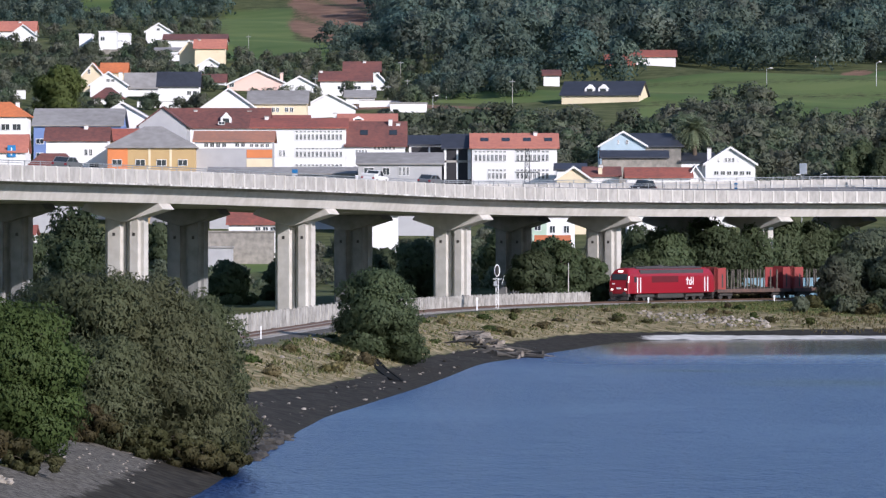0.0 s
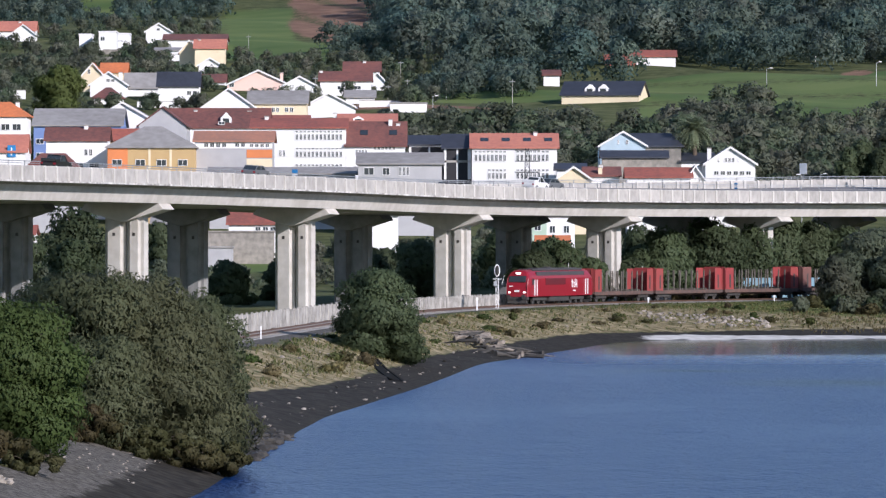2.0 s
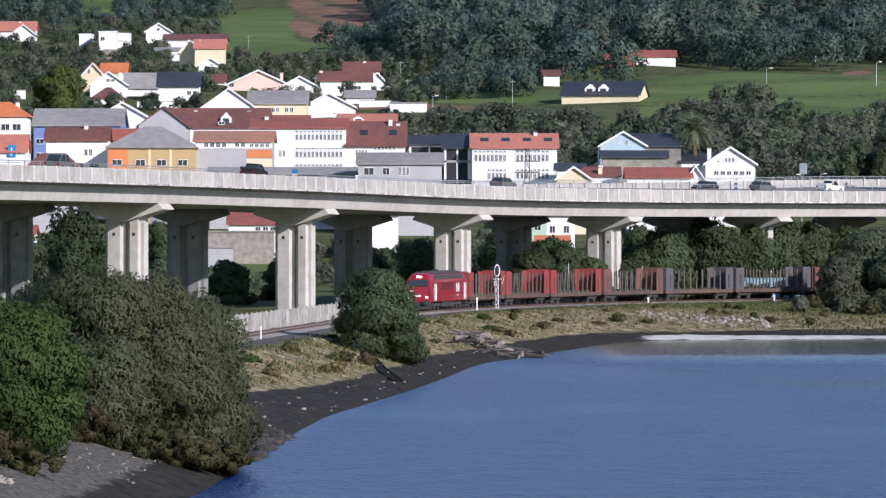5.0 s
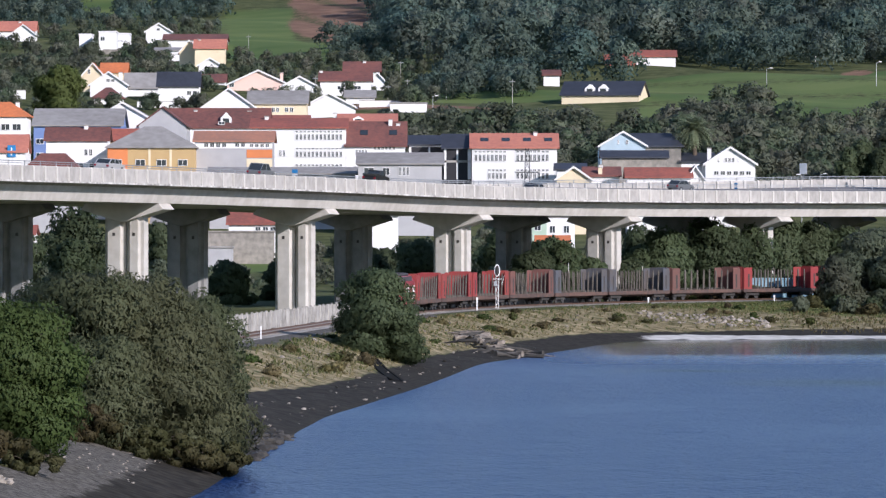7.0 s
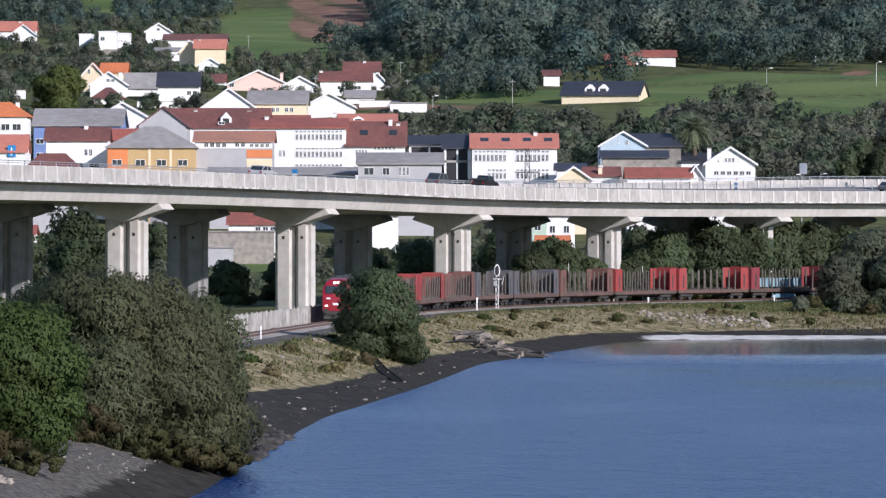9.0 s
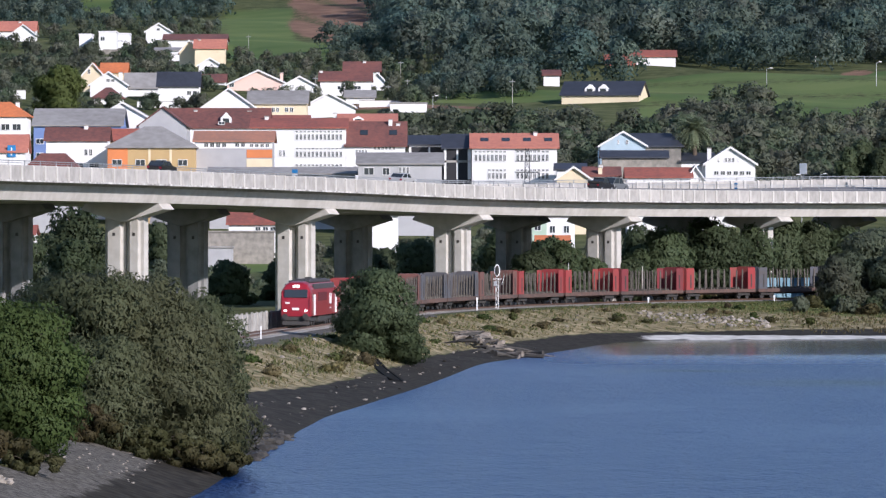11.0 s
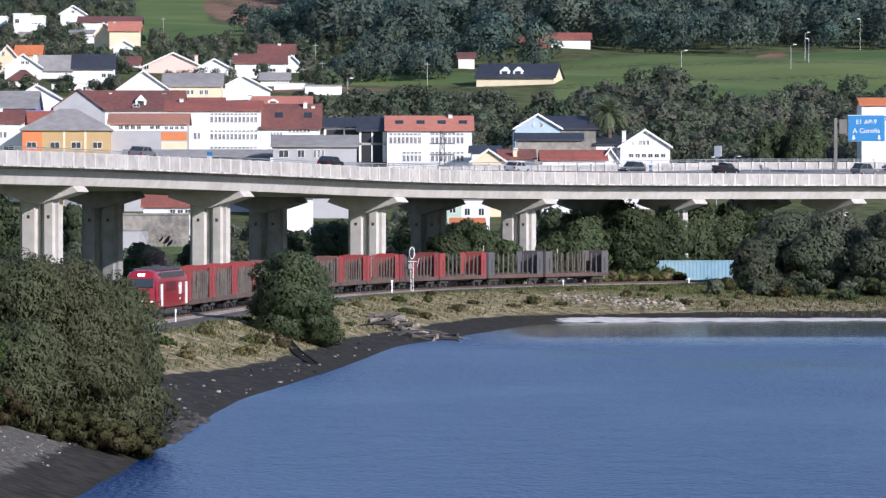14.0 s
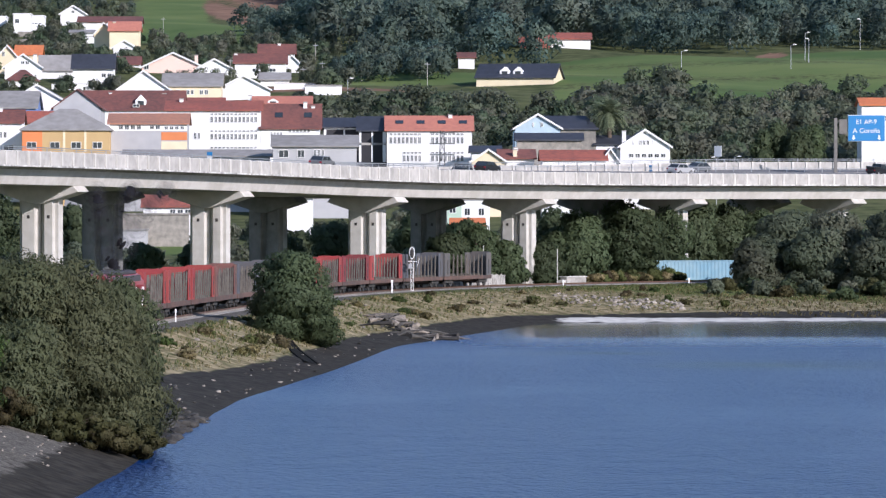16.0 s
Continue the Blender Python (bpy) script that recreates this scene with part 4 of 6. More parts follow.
house(-41.3, 1085, 10.2, 24.0, 36.1, 3.6, WHITE, ROOF_GREY, "white gabled hall with a grey roof", ridge="y", turn=0, rows=[], chimneys=[], dormers=[], hip=0, skylights=0, bands=[])
house(-32.1, 1092, 11.2, 14.0, 37.0, 2.5, CREAM, ROOF_GREY, "cream building with a grey corrugated roof", ridge="x", turn=0, rows=[(-3.2, -2.3, 35.8, 1, 0.99), (-1.2, 0.4, 35.8, 2, 0.99), (1.3, 3.2, 35.8, 2, 0.99)], chimneys=[], dormers=[], hip=0, skylights=0, bands=[])
house(-29.7, 1070, 8.1, 8.0, 33.4, 0.8, CREAM, ROOF_RED, "cream house with a red roof", ridge="x", turn=0, rows=[], chimneys=[], dormers=[], hip=0, skylights=0, bands=[])
house(-39.0, 1188, 13.1, 10.5, 43.1, 3.0, PINK, ROOF_SLATE, "pink house with a dark roof and white eaves", ridge="y", turn=0, rows=[(-6.3, -4.9, 43.1, 1, 1.07)], chimneys=[(4.8, 2.6)], dormers=[], hip=0, skylights=0, bands=[])
house(-73.9, 1188, 6.0, 8.0, 44.3, 3.3, CREAM, ROOF_ORANGE, "cream gabled house with an orange roof", ridge="y", turn=0, rows=[(-1.2, -0.4, 45.9, 1, 1.07)], chimneys=[], dormers=[], hip=0, skylights=0, bands=[])
house(-70.3, 1202, 5.3, 8.0, 46.2, 1.9, CREAM, ROOF_ORANGE, "cream house with a bright orange tiled roof", ridge="x", turn=0, rows=[], chimneys=[], dormers=[], hip=0, skylights=0, bands=[])
house(-69.8, 1175, 7.7, 8.0, 42.8, 2.6, WHITE, ROOF_GREY, "white gabled house with white barge boards", ridge="y", turn=0, rows=[(-0.6, 1.4, 43.7, 2, 0.71)], chimneys=[(2.3, 2.6)], dormers=[], hip=0, skylights=0, bands=[])
house(-62.7, 1178, 7.6, 8.0, 42.3, 3.0, WHITE, ROOF_GREY, "white house with a grey roof", ridge="x", turn=0, rows=[], chimneys=[], dormers=[], hip=0, skylights=0, bands=[])
house(-54.7, 1164, 8.4, 8.0, 42.3, 2.8, WHITE, ROOF_SLATE, "white house with a dark slate roof", ridge="x", turn=0, rows=[(1.6, 4.0, 40.8, 2, 0.94)], chimneys=[], dormers=[], hip=0, skylights=0, bands=[])
house(-68.8, 1154, 5.8, 8.0, 39.6, 2.2, WHITE, ROOF_BROWN, "small white house with a dark red roof", ridge="x", turn=0, rows=[], chimneys=[], dormers=[], hip=0.4, skylights=0, bands=[])
house(-50.0, 1207, 6.4, 8.0, 44.1, 1.6, WHITE, ROOF_BROWN, "white house with a brown roof beside trees", ridge="x", turn=0, rows=[], chimneys=[], dormers=[], hip=0, skylights=0, bands=[])
house(-58.9, 1306, 4.5, 8.0, 53.8, 2.6, CREAM, ROOF_PINK, "cream gabled house wing", ridge="y", turn=0, rows=[], chimneys=[], dormers=[], hip=0, skylights=0, bands=[])
house(-53.9, 1301, 6.9, 8.0, 54.5, 2.0, CREAM, ROOF_PINK, "cream house with a pale red tiled roof", ridge="x", turn=0, rows=[], chimneys=[(-2.5, 2.0)], dormers=[], hip=0, skylights=0, bands=[])
house(-52.6, 1271, 5.1, 8.0, 49.7, 1.5, WHITE, ROOF_GREY, "white gabled outbuilding with a grey roof", ridge="y", turn=0, rows=[], chimneys=[], dormers=[], hip=0, skylights=0, bands=[])
house(-72.0, 1425, 6.4, 8.0, 62.7, 2.0, WHITE, ROOF_GREY, "tall white gabled house", ridge="y", turn=0, rows=[(-0.6, 0.5, 63.2, 1, 0.72)], chimneys=[], dormers=[], hip=0, skylights=0, bands=[])
house(-65.8, 1345, 5.8, 8.0, 55.3, 0.7, WHITE, ROOF_GREY, "low white wall and shed", ridge="x", turn=0, rows=[], chimneys=[], dormers=[], hip=0, skylights=0, bands=[])
house(-61.6, 1398, 15.4, 12.3, 59.7, 1.4, WHITE, ROOF_BROWN, "white house with brown roofs above", ridge="x", turn=0, rows=[], chimneys=[], dormers=[], hip=0, skylights=0, bands=[])
house(-88.8, 1398, 3.1, 8.0, 60.9, 0.1, WHITE, WHITE, "white cubic house with a flat roof", ridge="x", turn=0, rows=[], chimneys=[], dormers=[], hip=0, skylights=0, bands=[])
house(-82.9, 1391, 4.3, 8.0, 61.3, 0.1, WHITE, WHITE, "pale modern cubic house with a dark window", ridge="x", turn=0, rows=[(-1.9, -0.5, 59.7, 1, 1.12)], chimneys=[], dormers=[], hip=0, skylights=0, bands=[])
house(-80.3, 1411, 3.5, 8.0, 61.5, 0.1, WHITE, WHITE, "white modern cubic annex", ridge="x", turn=0, rows=[(-1.6, 1.2, 59.8, 3, 0.43)], chimneys=[], dormers=[], hip=0, skylights=0, bands=[])
house(-108.7, 1438, 9.0, 8.0, 63.4, 2.3, WHITE, ROOF_PINK, "pale house with a red roof", ridge="x", turn=0, rows=[], chimneys=[(0.4, 2.3)], dormers=[], hip=0, skylights=0, bands=[])
house(-106.8, 1432, 6.0, 8.0, 62.3, 2.3, WHITE, ROOF_GREY, "white gabled house with a grey roof", ridge="y", turn=0, rows=[], chimneys=[], dormers=[], hip=0, skylights=0, bands=[])
house(-20.6, 1188, 10.7, 8.6, 44.0, 1.9, WHITE, ROOF_BROWN, "white house with a dark red roof", ridge="x", turn=0, rows=[(-1.9, 3.5, 42.5, 3, 0.84)], chimneys=[(-5.2, 2.1)], dormers=[], hip=0, skylights=0, bands=[])
house(-17.8, 1237, 7.7, 8.0, 47.4, 2.0, WHITE, ROOF_BROWN, "white house with a red-brown roof higher up", ridge="x", turn=0, rows=[], chimneys=[(0.5, 2.2)], dormers=[], hip=0, skylights=0, bands=[])
house(-14.3, 1222, 3.1, 8.0, 45.0, 1.5, WHITE, ROOF_GREY, "small white gable of a hillside house", ridge="y", turn=0, rows=[], chimneys=[], dormers=[], hip=0, skylights=0, bands=[])
house(-30.1, 1181, 7.1, 8.0, 42.7, 1.9, WHITE, ROOF_GREY, "white house with a grey roof", ridge="y", turn=0, rows=[], chimneys=[], dormers=[], hip=0, skylights=0, bands=[])
house(-22.8, 1123, 10.5, 8.4, 37.0, 2.7, WHITE, ROOF_SLATE, "white gabled house with dark eaves", ridge="y", turn=0, rows=[], chimneys=[], dormers=[], hip=0, skylights=0, bands=[])
house(-17.0, 1151, 5.8, 8.0, 39.6, 1.4, WHITE, ROOF_GREY, "low white house with a flat grey roof", ridge="x", turn=0, rows=[], chimneys=[], dormers=[], hip=0, skylights=0, bands=[])
house(-6.9, 1125, 7.3, 8.0, 37.7, 0.2, WHITE, ROOF_GREY, "low white walls of a garden house", ridge="x", turn=0, rows=[], chimneys=[], dormers=[], hip=0, skylights=0, bands=[])
house(32.5, 1164, 16.2, 12.0, 40.4, 2.8, CREAM, ROOF_SLATE, "cream house with a long slate roof and white dormers", ridge="x", turn=-11, rows=[], chimneys=[], dormers=[-2.4, 0.4], hip=0, skylights=0, bands=[])
house(48.5, 1296, 10.1, 8.1, 52.4, 1.4, WHITE, ROOF_RED, "white house with a red tiled roof among trees", ridge="x", turn=0, rows=[], chimneys=[], dormers=[], hip=0, skylights=0, bands=[])
house(40.8, 1291, 6.9, 8.0, 51.5, 1.2, ROOF_RED, ROOF_RED, "brick-red house with a red roof", ridge="x", turn=0, rows=[], chimneys=[(-1.7, 1.8)], dormers=[], hip=0, skylights=0, bands=[])
house(23.8, 1234, 3.5, 8.0, 46.4, 1.1, WHITE, ROOF_BROWN, "half-hidden white house with a brown roof", ridge="x", turn=0, rows=[], chimneys=[], dormers=[], hip=0, skylights=0, bands=[])
house(30.7, 960, 7.7, 16.0, 26.9, 2.3, PALEBLUE, ROOF_SLATE, "pale blue gable of a slate-roofed house", ridge="y", turn=0, rows=[(-1.0, -0.6, 27.5, 1, 0.77), (0.4, 1.0, 27.5, 1, 0.77)], chimneys=[], dormers=[], hip=0, skylights=0, bands=[])
house(35.7, 965, 10.2, 11.0, 26.9, 2.3, STONEWALL, ROOF_SLATE, "stone house with a large slate roof", ridge="x", turn=0, rows=[(-1.2, 1.7, 24.3, 2, 1.16)], chimneys=[], dormers=[], hip=0.15, skylights=0, bands=[])
house(32.4, 952, 10.9, 5.0, 24.8, 1.0, STONEWALL, ROOF_SLATE, "slate-roofed porch on posts", ridge="x", turn=0, rows=[], chimneys=[], dormers=[], hip=0, skylights=0, bands=[])
house(48.5, 950, 8.4, 14.0, 23.7, 2.7, WHITE, ROOF_SLATE, "white gabled house with a dark roof", ridge="y", turn=0, rows=[(-1.1, 0.8, 24.3, 3, 0.86), (-2.1, -1.8, 24.3, 1, 0.67), (1.2, 1.5, 24.3, 1, 0.67), (-2.9, 3.6, 22.1, 6, 0.76)], chimneys=[(-3.3, 2.6)], dormers=[], hip=0, skylights=0, bands=[])
house(43.6, 965, 5.5, 8.0, 24.2, 1.4, WHITE, ROOF_SLATE, "dark-roofed wing of a white house", ridge="x", turn=0, rows=[], chimneys=[], dormers=[], hip=0, skylights=0, bands=[])
house(21.7, 935, 5.6, 8.0, 21.0, 1.9, CREAM, ROOF_BROWN, "low cream gabled house", ridge="y", turn=0, rows=[], chimneys=[(4.5, 1.9)], dormers=[], hip=0, skylights=0, bands=[])
house(26.5, 938, 5.7, 8.0, 21.5, 1.4, WHITE, ROOF_BROWN, "low house with a dark red roof", ridge="x", turn=0, rows=[], chimneys=[(-0.1, 1.8)], dormers=[], hip=0, skylights=0, bands=[])
house(35.7, 930, 10.5, 8.4, 21.2, 1.5, WHITE, ROOF_RED, "long low house with a red roof", ridge="x", turn=0, rows=[], chimneys=[], dormers=[], hip=0, skylights=0, bands=[])
house(41.8, 932, 2.9, 8.0, 21.0, 2.0, WHITE, ROOF_GREY, "small white gabled house by the viaduct", ridge="y", turn=0, rows=[], chimneys=[], dormers=[], hip=0, skylights=0, bands=[])
house(22.5, 990, 5.0, 8.0, 23.1, 1.0, WHITE, ROOF_SLATE, "dark-roofed house behind the shore road", ridge="x", turn=0, rows=[], chimneys=[], dormers=[], hip=0, skylights=0, bands=[])
house(93.9, 985, 11.3, 9.0, 31.3, 1.2, WHITE, ROOF_ORANGE, "white house with an orange roof by the motorway", ridge="x", turn=0, rows=[(-5.2, 2.7, 29.0, 5, 0.99)], chimneys=[], dormers=[], hip=0, skylights=0, bands=[])
house(-29.3, 880, 8.4, 10.0, 13.5, 2.7, WHITE, ROOF_RED, "white house with a red roof behind the viaduct", ridge="x", turn=0, rows=[(-0.2, 3.3, 12.7, 3, 0.71)], chimneys=[(-1.1, 2.3)], dormers=[], hip=0, skylights=0, bands=[])
house(-31.2, 868, 10.1, 5.0, 12.1, 0.3, STONEWALL, STONEWALL, "grey garden shed with stone walls", ridge="x", turn=0, rows=[], chimneys=[], dormers=[], hip=0, skylights=0, bands=[])
house(-38.6, 862, 12.7, 4.0, 9.7, 0.3, GREYWALL, ROOF_GREY, "long low white shed", ridge="x", turn=0, rows=[], chimneys=[], dormers=[], hip=0, skylights=0, bands=[])
house(-9.2, 872, 4.4, 10.0, 14.7, 0.5, WHITE, ROOF_GREY, "white plain house end behind the viaduct", ridge="x", turn=0, rows=[], chimneys=[], dormers=[], hip=0, skylights=0, bands=[])
house(17.1, 880, 7.0, 10.0, 14.4, 0.2, WHITE, ROOF_GREY, "white and pale green house behind trees", ridge="x", turn=0, rows=[(-3.0, -1.6, 13.0, 1, 1.24), (-0.6, 0.6, 12.6, 1, 1.2), (1.6, 2.8, 12.6, 1, 1.2)], chimneys=[], dormers=[], hip=0, skylights=0, bands=[(-3.4, -0.9, 8.0, 14.3, PALEGREEN)])
house(16.6, 850, 4.6, 6.0, 10.6, 0.9, WHITE, ROOF_ORANGE, "small house with an orange tiled roof", ridge="x", turn=0, rows=[], chimneys=[], dormers=[], hip=0, skylights=0, bands=[])
house(-68.4, 880, 8.8, 8.0, 11.8, 1.3, WHITE, ROOF_RED, "white house behind the viaduct piers", ridge="x", turn=0, rows=[], chimneys=[], dormers=[], hip=0, skylights=0, bands=[])
house(-43.0, 885, 5.3, 8.0, 13.6, 1.3, WHITE, ROOF_GREY, "white house beside a garden", ridge="x", turn=0, rows=[], chimneys=[], dormers=[], hip=0, skylights=0, bands=[])
house(-58.2, 855, 3.5, 4.0, 8.7, 0.5, WHITE, WHITE, "small white garden shed", ridge="x", turn=0, rows=[], chimneys=[], dormers=[], hip=0, skylights=0, bands=[])

house(-27.0, 945, 24.4, 8.0, 21.9, 1.0, GREYWALL, ROOF_GREY, "long low grey hall with a fibre-cement roof", ridge="x", turn=0)


# ---- foliage ----
FILL = np.array([0.93, 0.93, 0.93, 1.0])[None, :, None]


def blobs_mid(blobs):
    """The crown's middle, as a leaf's three corners and no turn of its normal."""
    c = np.array(blobs, float)[:, :3].mean(0)
    return np.array([c, c, c, (0, 0, 0)])[None]


def blob_leaves(rng, blobs, n, size, inner=0.72, stretch=1.7, fill=True):
    """n leaf clumps over a union of ellipsoids (x, y, z, rx, ry, rz), with larger boughs behind them: an array of quads."""
    if fill:
        return np.concatenate([blob_leaves(rng, blobs, n, size, inner, stretch, False), blob_leaves(rng, blobs, n // 5, size * 2.3, 0.76, 1.3, False) * FILL + (1 - FILL) * blobs_mid(blobs)])
    b = np.array(blobs, float)
    wts = (b[:, 3] * b[:, 4] + b[:, 4] * b[:, 5] + b[:, 3] * b[:, 5])
    k = rng.choice(len(b), n, p=wts / wts.sum())
    v = rng.normal(size=(n, 3))
    v /= np.linalg.norm(v, axis=1)[:, None]
    lump = 1 + 0.13 * np.sin(v[:, 0] * 7 + k) * np.cos(v[:, 2] * 6 + 2 * k) + 0.08 * np.sin(v[:, 1] * 13 + v[:, 2] * 9)
    r = (inner + (1.05 - inner) * rng.random(n) ** 0.6) * lump
    c = b[k, :3] + v * r[:, None] * b[k, 3:]
    nrm = v + rng.normal(size=(n, 3)) * 0.6 + np.array((0, 0, 0.25))
    nrm /= np.linalg.norm(nrm, axis=1)[:, None]
    up = rng.normal(size=(n, 3)) * 0.7 + np.array((0, 0, 1.0))
    a = np.cross(nrm, up)
    a /= np.linalg.norm(a, axis=1)[:, None] + 1e-9
    e = np.cross(nrm, a)
    s = size * (0.6 + 0.8 * rng.random(n))[:, None]
    q = np.stack([c - e * s * stretch * 0.45 + a * s * 0.55, c + e * s * stretch * 0.65, c - e * s * stretch * 0.45 - a * s * 0.55], 1)
    soft_n = v + rng.normal(size=(n, 3)) * 0.1 + (c - b[:, :3].mean(0)) / (np.abs(c - b[:, :3].mean(0)).max() + 1e-6)
    soft_n /= np.linalg.norm(soft_n, axis=1)[:, None]
    return np.concatenate([q, soft_n[:, None, :]], 1)


def quads_mesh(name, qn, material, tint=0.5):
    """Leaves: their corners and, last, a normal; tint: one number for the plant, or one for each leaf."""
    k, n = qn.shape[1] - 1, len(qn)
    me = bpy.data.meshes.new(name)
    me.vertices.add(k * n), me.loops.add(k * n), me.polygons.add(n)
    me.vertices.foreach_set("co", qn[:, :k].reshape(-1).astype(np.float32))
    me.loops.foreach_set("vertex_index", np.arange(k * n, dtype=np.int32))
    me.polygons.foreach_set("loop_start", np.arange(0, k * n, k, dtype=np.int32))
    me.update(calc_edges=True)
    me.materials.append(material)
    me.attributes.new("tint", "FLOAT", "POINT").data.foreach_set("value", np.repeat(np.broadcast_to(np.asarray(tint, np.float32), n), k))
    me.polygons.foreach_set("use_smooth", np.ones(n, bool))
    me.normals_split_custom_set_from_vertices(np.repeat(qn[:, k], k, axis=0).tolist())
    return me


def trunk_bm(rng, height, r, limbs, spread):
    bm = bmesh.new()
    rod(bm, (0, 0, -0.4), (0.1, 0, height * 0.5), r, r * 0.65, 8)
    for i in range(limbs):
        a = 2 * math.pi * i / limbs + rng.random()
        z0 = height * (0.2 + 0.28 * rng.random())
        tip = (math.cos(a) * spread, math.sin(a) * spread, height * (0.6 + 0.25 * rng.random()))
        mid = (tip[0] * 0.4, tip[1] * 0.4, z0 + (tip[2] - z0) * 0.6)
        rod(bm, (0.04, 0, z0), mid, r * 0.5, r * 0.32, 6), rod(bm, mid, tip, r * 0.32, r * 0.1, 6)
    return bm


def tree(name, x, y, blobs, n, size, material, label, category="tree", r=0.2, seed=1, inner=0.86, group="", stretch=1.7, spread_tint=True):
    """blobs are given from the foot of the trunk."""
    rng = np.random.default_rng(seed)
    b = np.array(blobs, float)
    top = float((b[:, 2] + b[:, 5]).max())
    root = empty(name, Matrix.Translation((x, y, gz(x, y) - 0.05)), label, category, group)
    part("trunk", trunk_bm(rng, top, r, 7, float(abs(b[:, 0]).max()) * 0.6 + 0.5), BARK, root)
    crown = new("crown", quads_mesh("crown", blob_leaves(rng, blobs, n, size, inner, stretch), material, 0.4 + 0.2 * rng.random() if spread_tint else 0.5))
    crown.parent = root
    return root


def many_blobs(rng, w, dep, h, n, low=0.25, core=0.33):
    """An uneven crown: many small ellipsoids inside a rounded outline."""
    out = [(0, 0, h * 0.47, w * core, dep * core, h * 0.42)]
    for i in range(n):
        a, q = rng.random() * 2 * math.pi, math.sqrt(rng.random())
        u = rng.random()
        z = h * (low + (0.86 - low) * u)
        fall = math.sqrt(max(0.08, 1 - (u * 0.92) ** 2))
        s = h * (0.075 + 0.095 * rng.random())
        out.append((math.cos(a) * q * w / 2 * fall * 0.85, math.sin(a) * q * dep / 2 * fall * 0.85, z, s * 1.15 * min(1.3, w / h + 0.3), s * 1.15, s))
    return out


_r = np.random.default_rng(5)
GRASS_PALE = leaf_mat("pampas_plumes", (0.30, 0.26, 0.2), (0.48, 0.42, 0.34), (0.4, 0.35, 0.28))
LEAF_BROWN = leaf_mat("bramble_leaves", (0.05, 0.04, 0.022), (0.12, 0.095, 0.045), (0.09, 0.10, 0.04))
# the wide willow thicket on the bank and its neighbours
for _x, _y, _w, _h, _n, _s, _m in ((-15.5, 292, 9.5, 9.4, 46000, 0.105, LEAF_BUSH), (-20.2, 300, 8.0, 7.8, 34000, 0.105, LEAF_BUSH), (-13.8, 290, 6.0, 7.4, 26000, 0.105, LEAF_BUSH),
                                   (-12.7, 299, 4.2, 9.0, 21000, 0.105, LEAF_BUSH), (-18.0, 289, 7.5, 8.6, 26000, 0.105, LEAF_BUSH), (-17.5, 284, 6.5, 5.4, 20000, 0.105, LEAF_BUSH)):
    tree("willow_bush", _x, _y, many_blobs(_r, _w, _w * 0.8, _h, 60, 0.04), int(_n * 1.7), _s * 0.8, _m, "dense olive-green willow bush on the river bank", "bush", 0.16, int(_n * _w), group="bank bushes", stretch=3.0, spread_tint=False)
tree("broadleaf_tree", -19.8, 260, many_blobs(_r, 7.0, 6.2, 7.2, 60, 0.04), 52000, 0.1, LEAF_NEAR, "bright green broadleaf tree on the bank", "tree", 0.18, 3)
tree("broadleaf_tree", -22.6, 268, many_blobs(_r, 6.0, 5.0, 7.0, 22, 0.06), 26000, 0.105, LEAF_NEAR, "bright green broadleaf tree on the bank", "tree", 0.18, 4)
tree("broadleaf_tree", -76.5, 1122, many_blobs(_r, 11, 9, 10.6, 30, 0.04), 14000, 0.28, LEAF_LIGHT, "large round yellow-green tree among the houses", "tree", 0.25, 5)
tree("bank_tree", -5.7, 494, many_blobs(_r, 8.2, 7.2, 7.8, 50, 0.04, 0.42), 40000, 0.13, LEAF_TREE, "dark green round tree beside the railway", "tree", 0.2, 7)
tree("bank_bush", -3.4, 497, many_blobs(_r, 3.4, 3, 2.0, 14, 0.05), 3000, 0.16, LEAF_TREE, "low green bush beside the railway", "bush", 0.1, 8)
for _i, (_x, _y, _w, _h) in enumerate(((29.5, 737, 8.5, 9.2), (35, 743, 9.5, 10.8), (37.8, 745, 7, 9.8), (41.6, 750.2, 6, 10.3), (45.5, 757, 7, 10.6), (49, 764, 10, 10.4), (31, 748, 9, 9), (54, 764, 9, 10.0), (11.3, 706, 6, 7.0), (15, 710.5, 6, 7.6), (19, 713.5, 5, 5.6), (23.5, 720, 6, 5.6), (27, 735, 7, 7),
                                       (-10, 735, 9, 7), (-3, 745, 9, 8.5), (-26, 690, 6, 5.4), (-46, 690, 7, 8.4), (-31, 705, 5, 4), (-20, 720, 7, 5))):
    tree("understorey_tree", _x, _y, many_blobs(_r, _w, _w, _h, 36, 0.05), 9000, 0.22, LEAF_TREE, "dark green tree in the shade by the viaduct", "tree", 0.2, 20 + _i, group="trees by the viaduct")
for _i, (_x, _y, _w, _h) in enumerate(((55, 728, 10, 9.8), (62, 733, 11, 10.0), (51.5, 722, 7, 7.4), (59, 722, 9, 8.0), (69, 728, 10, 10.6), (66, 718, 9, 7), (76, 730, 10, 10.4))):
    tree("shore_tree", _x, _y, many_blobs(_r, _w, _w, _h, 38, 0.03), 12000, 0.21, LEAF_WOOD, "grey-green tree over the far shore", "tree", 0.22, 50 + _i, group="trees over the far shore")

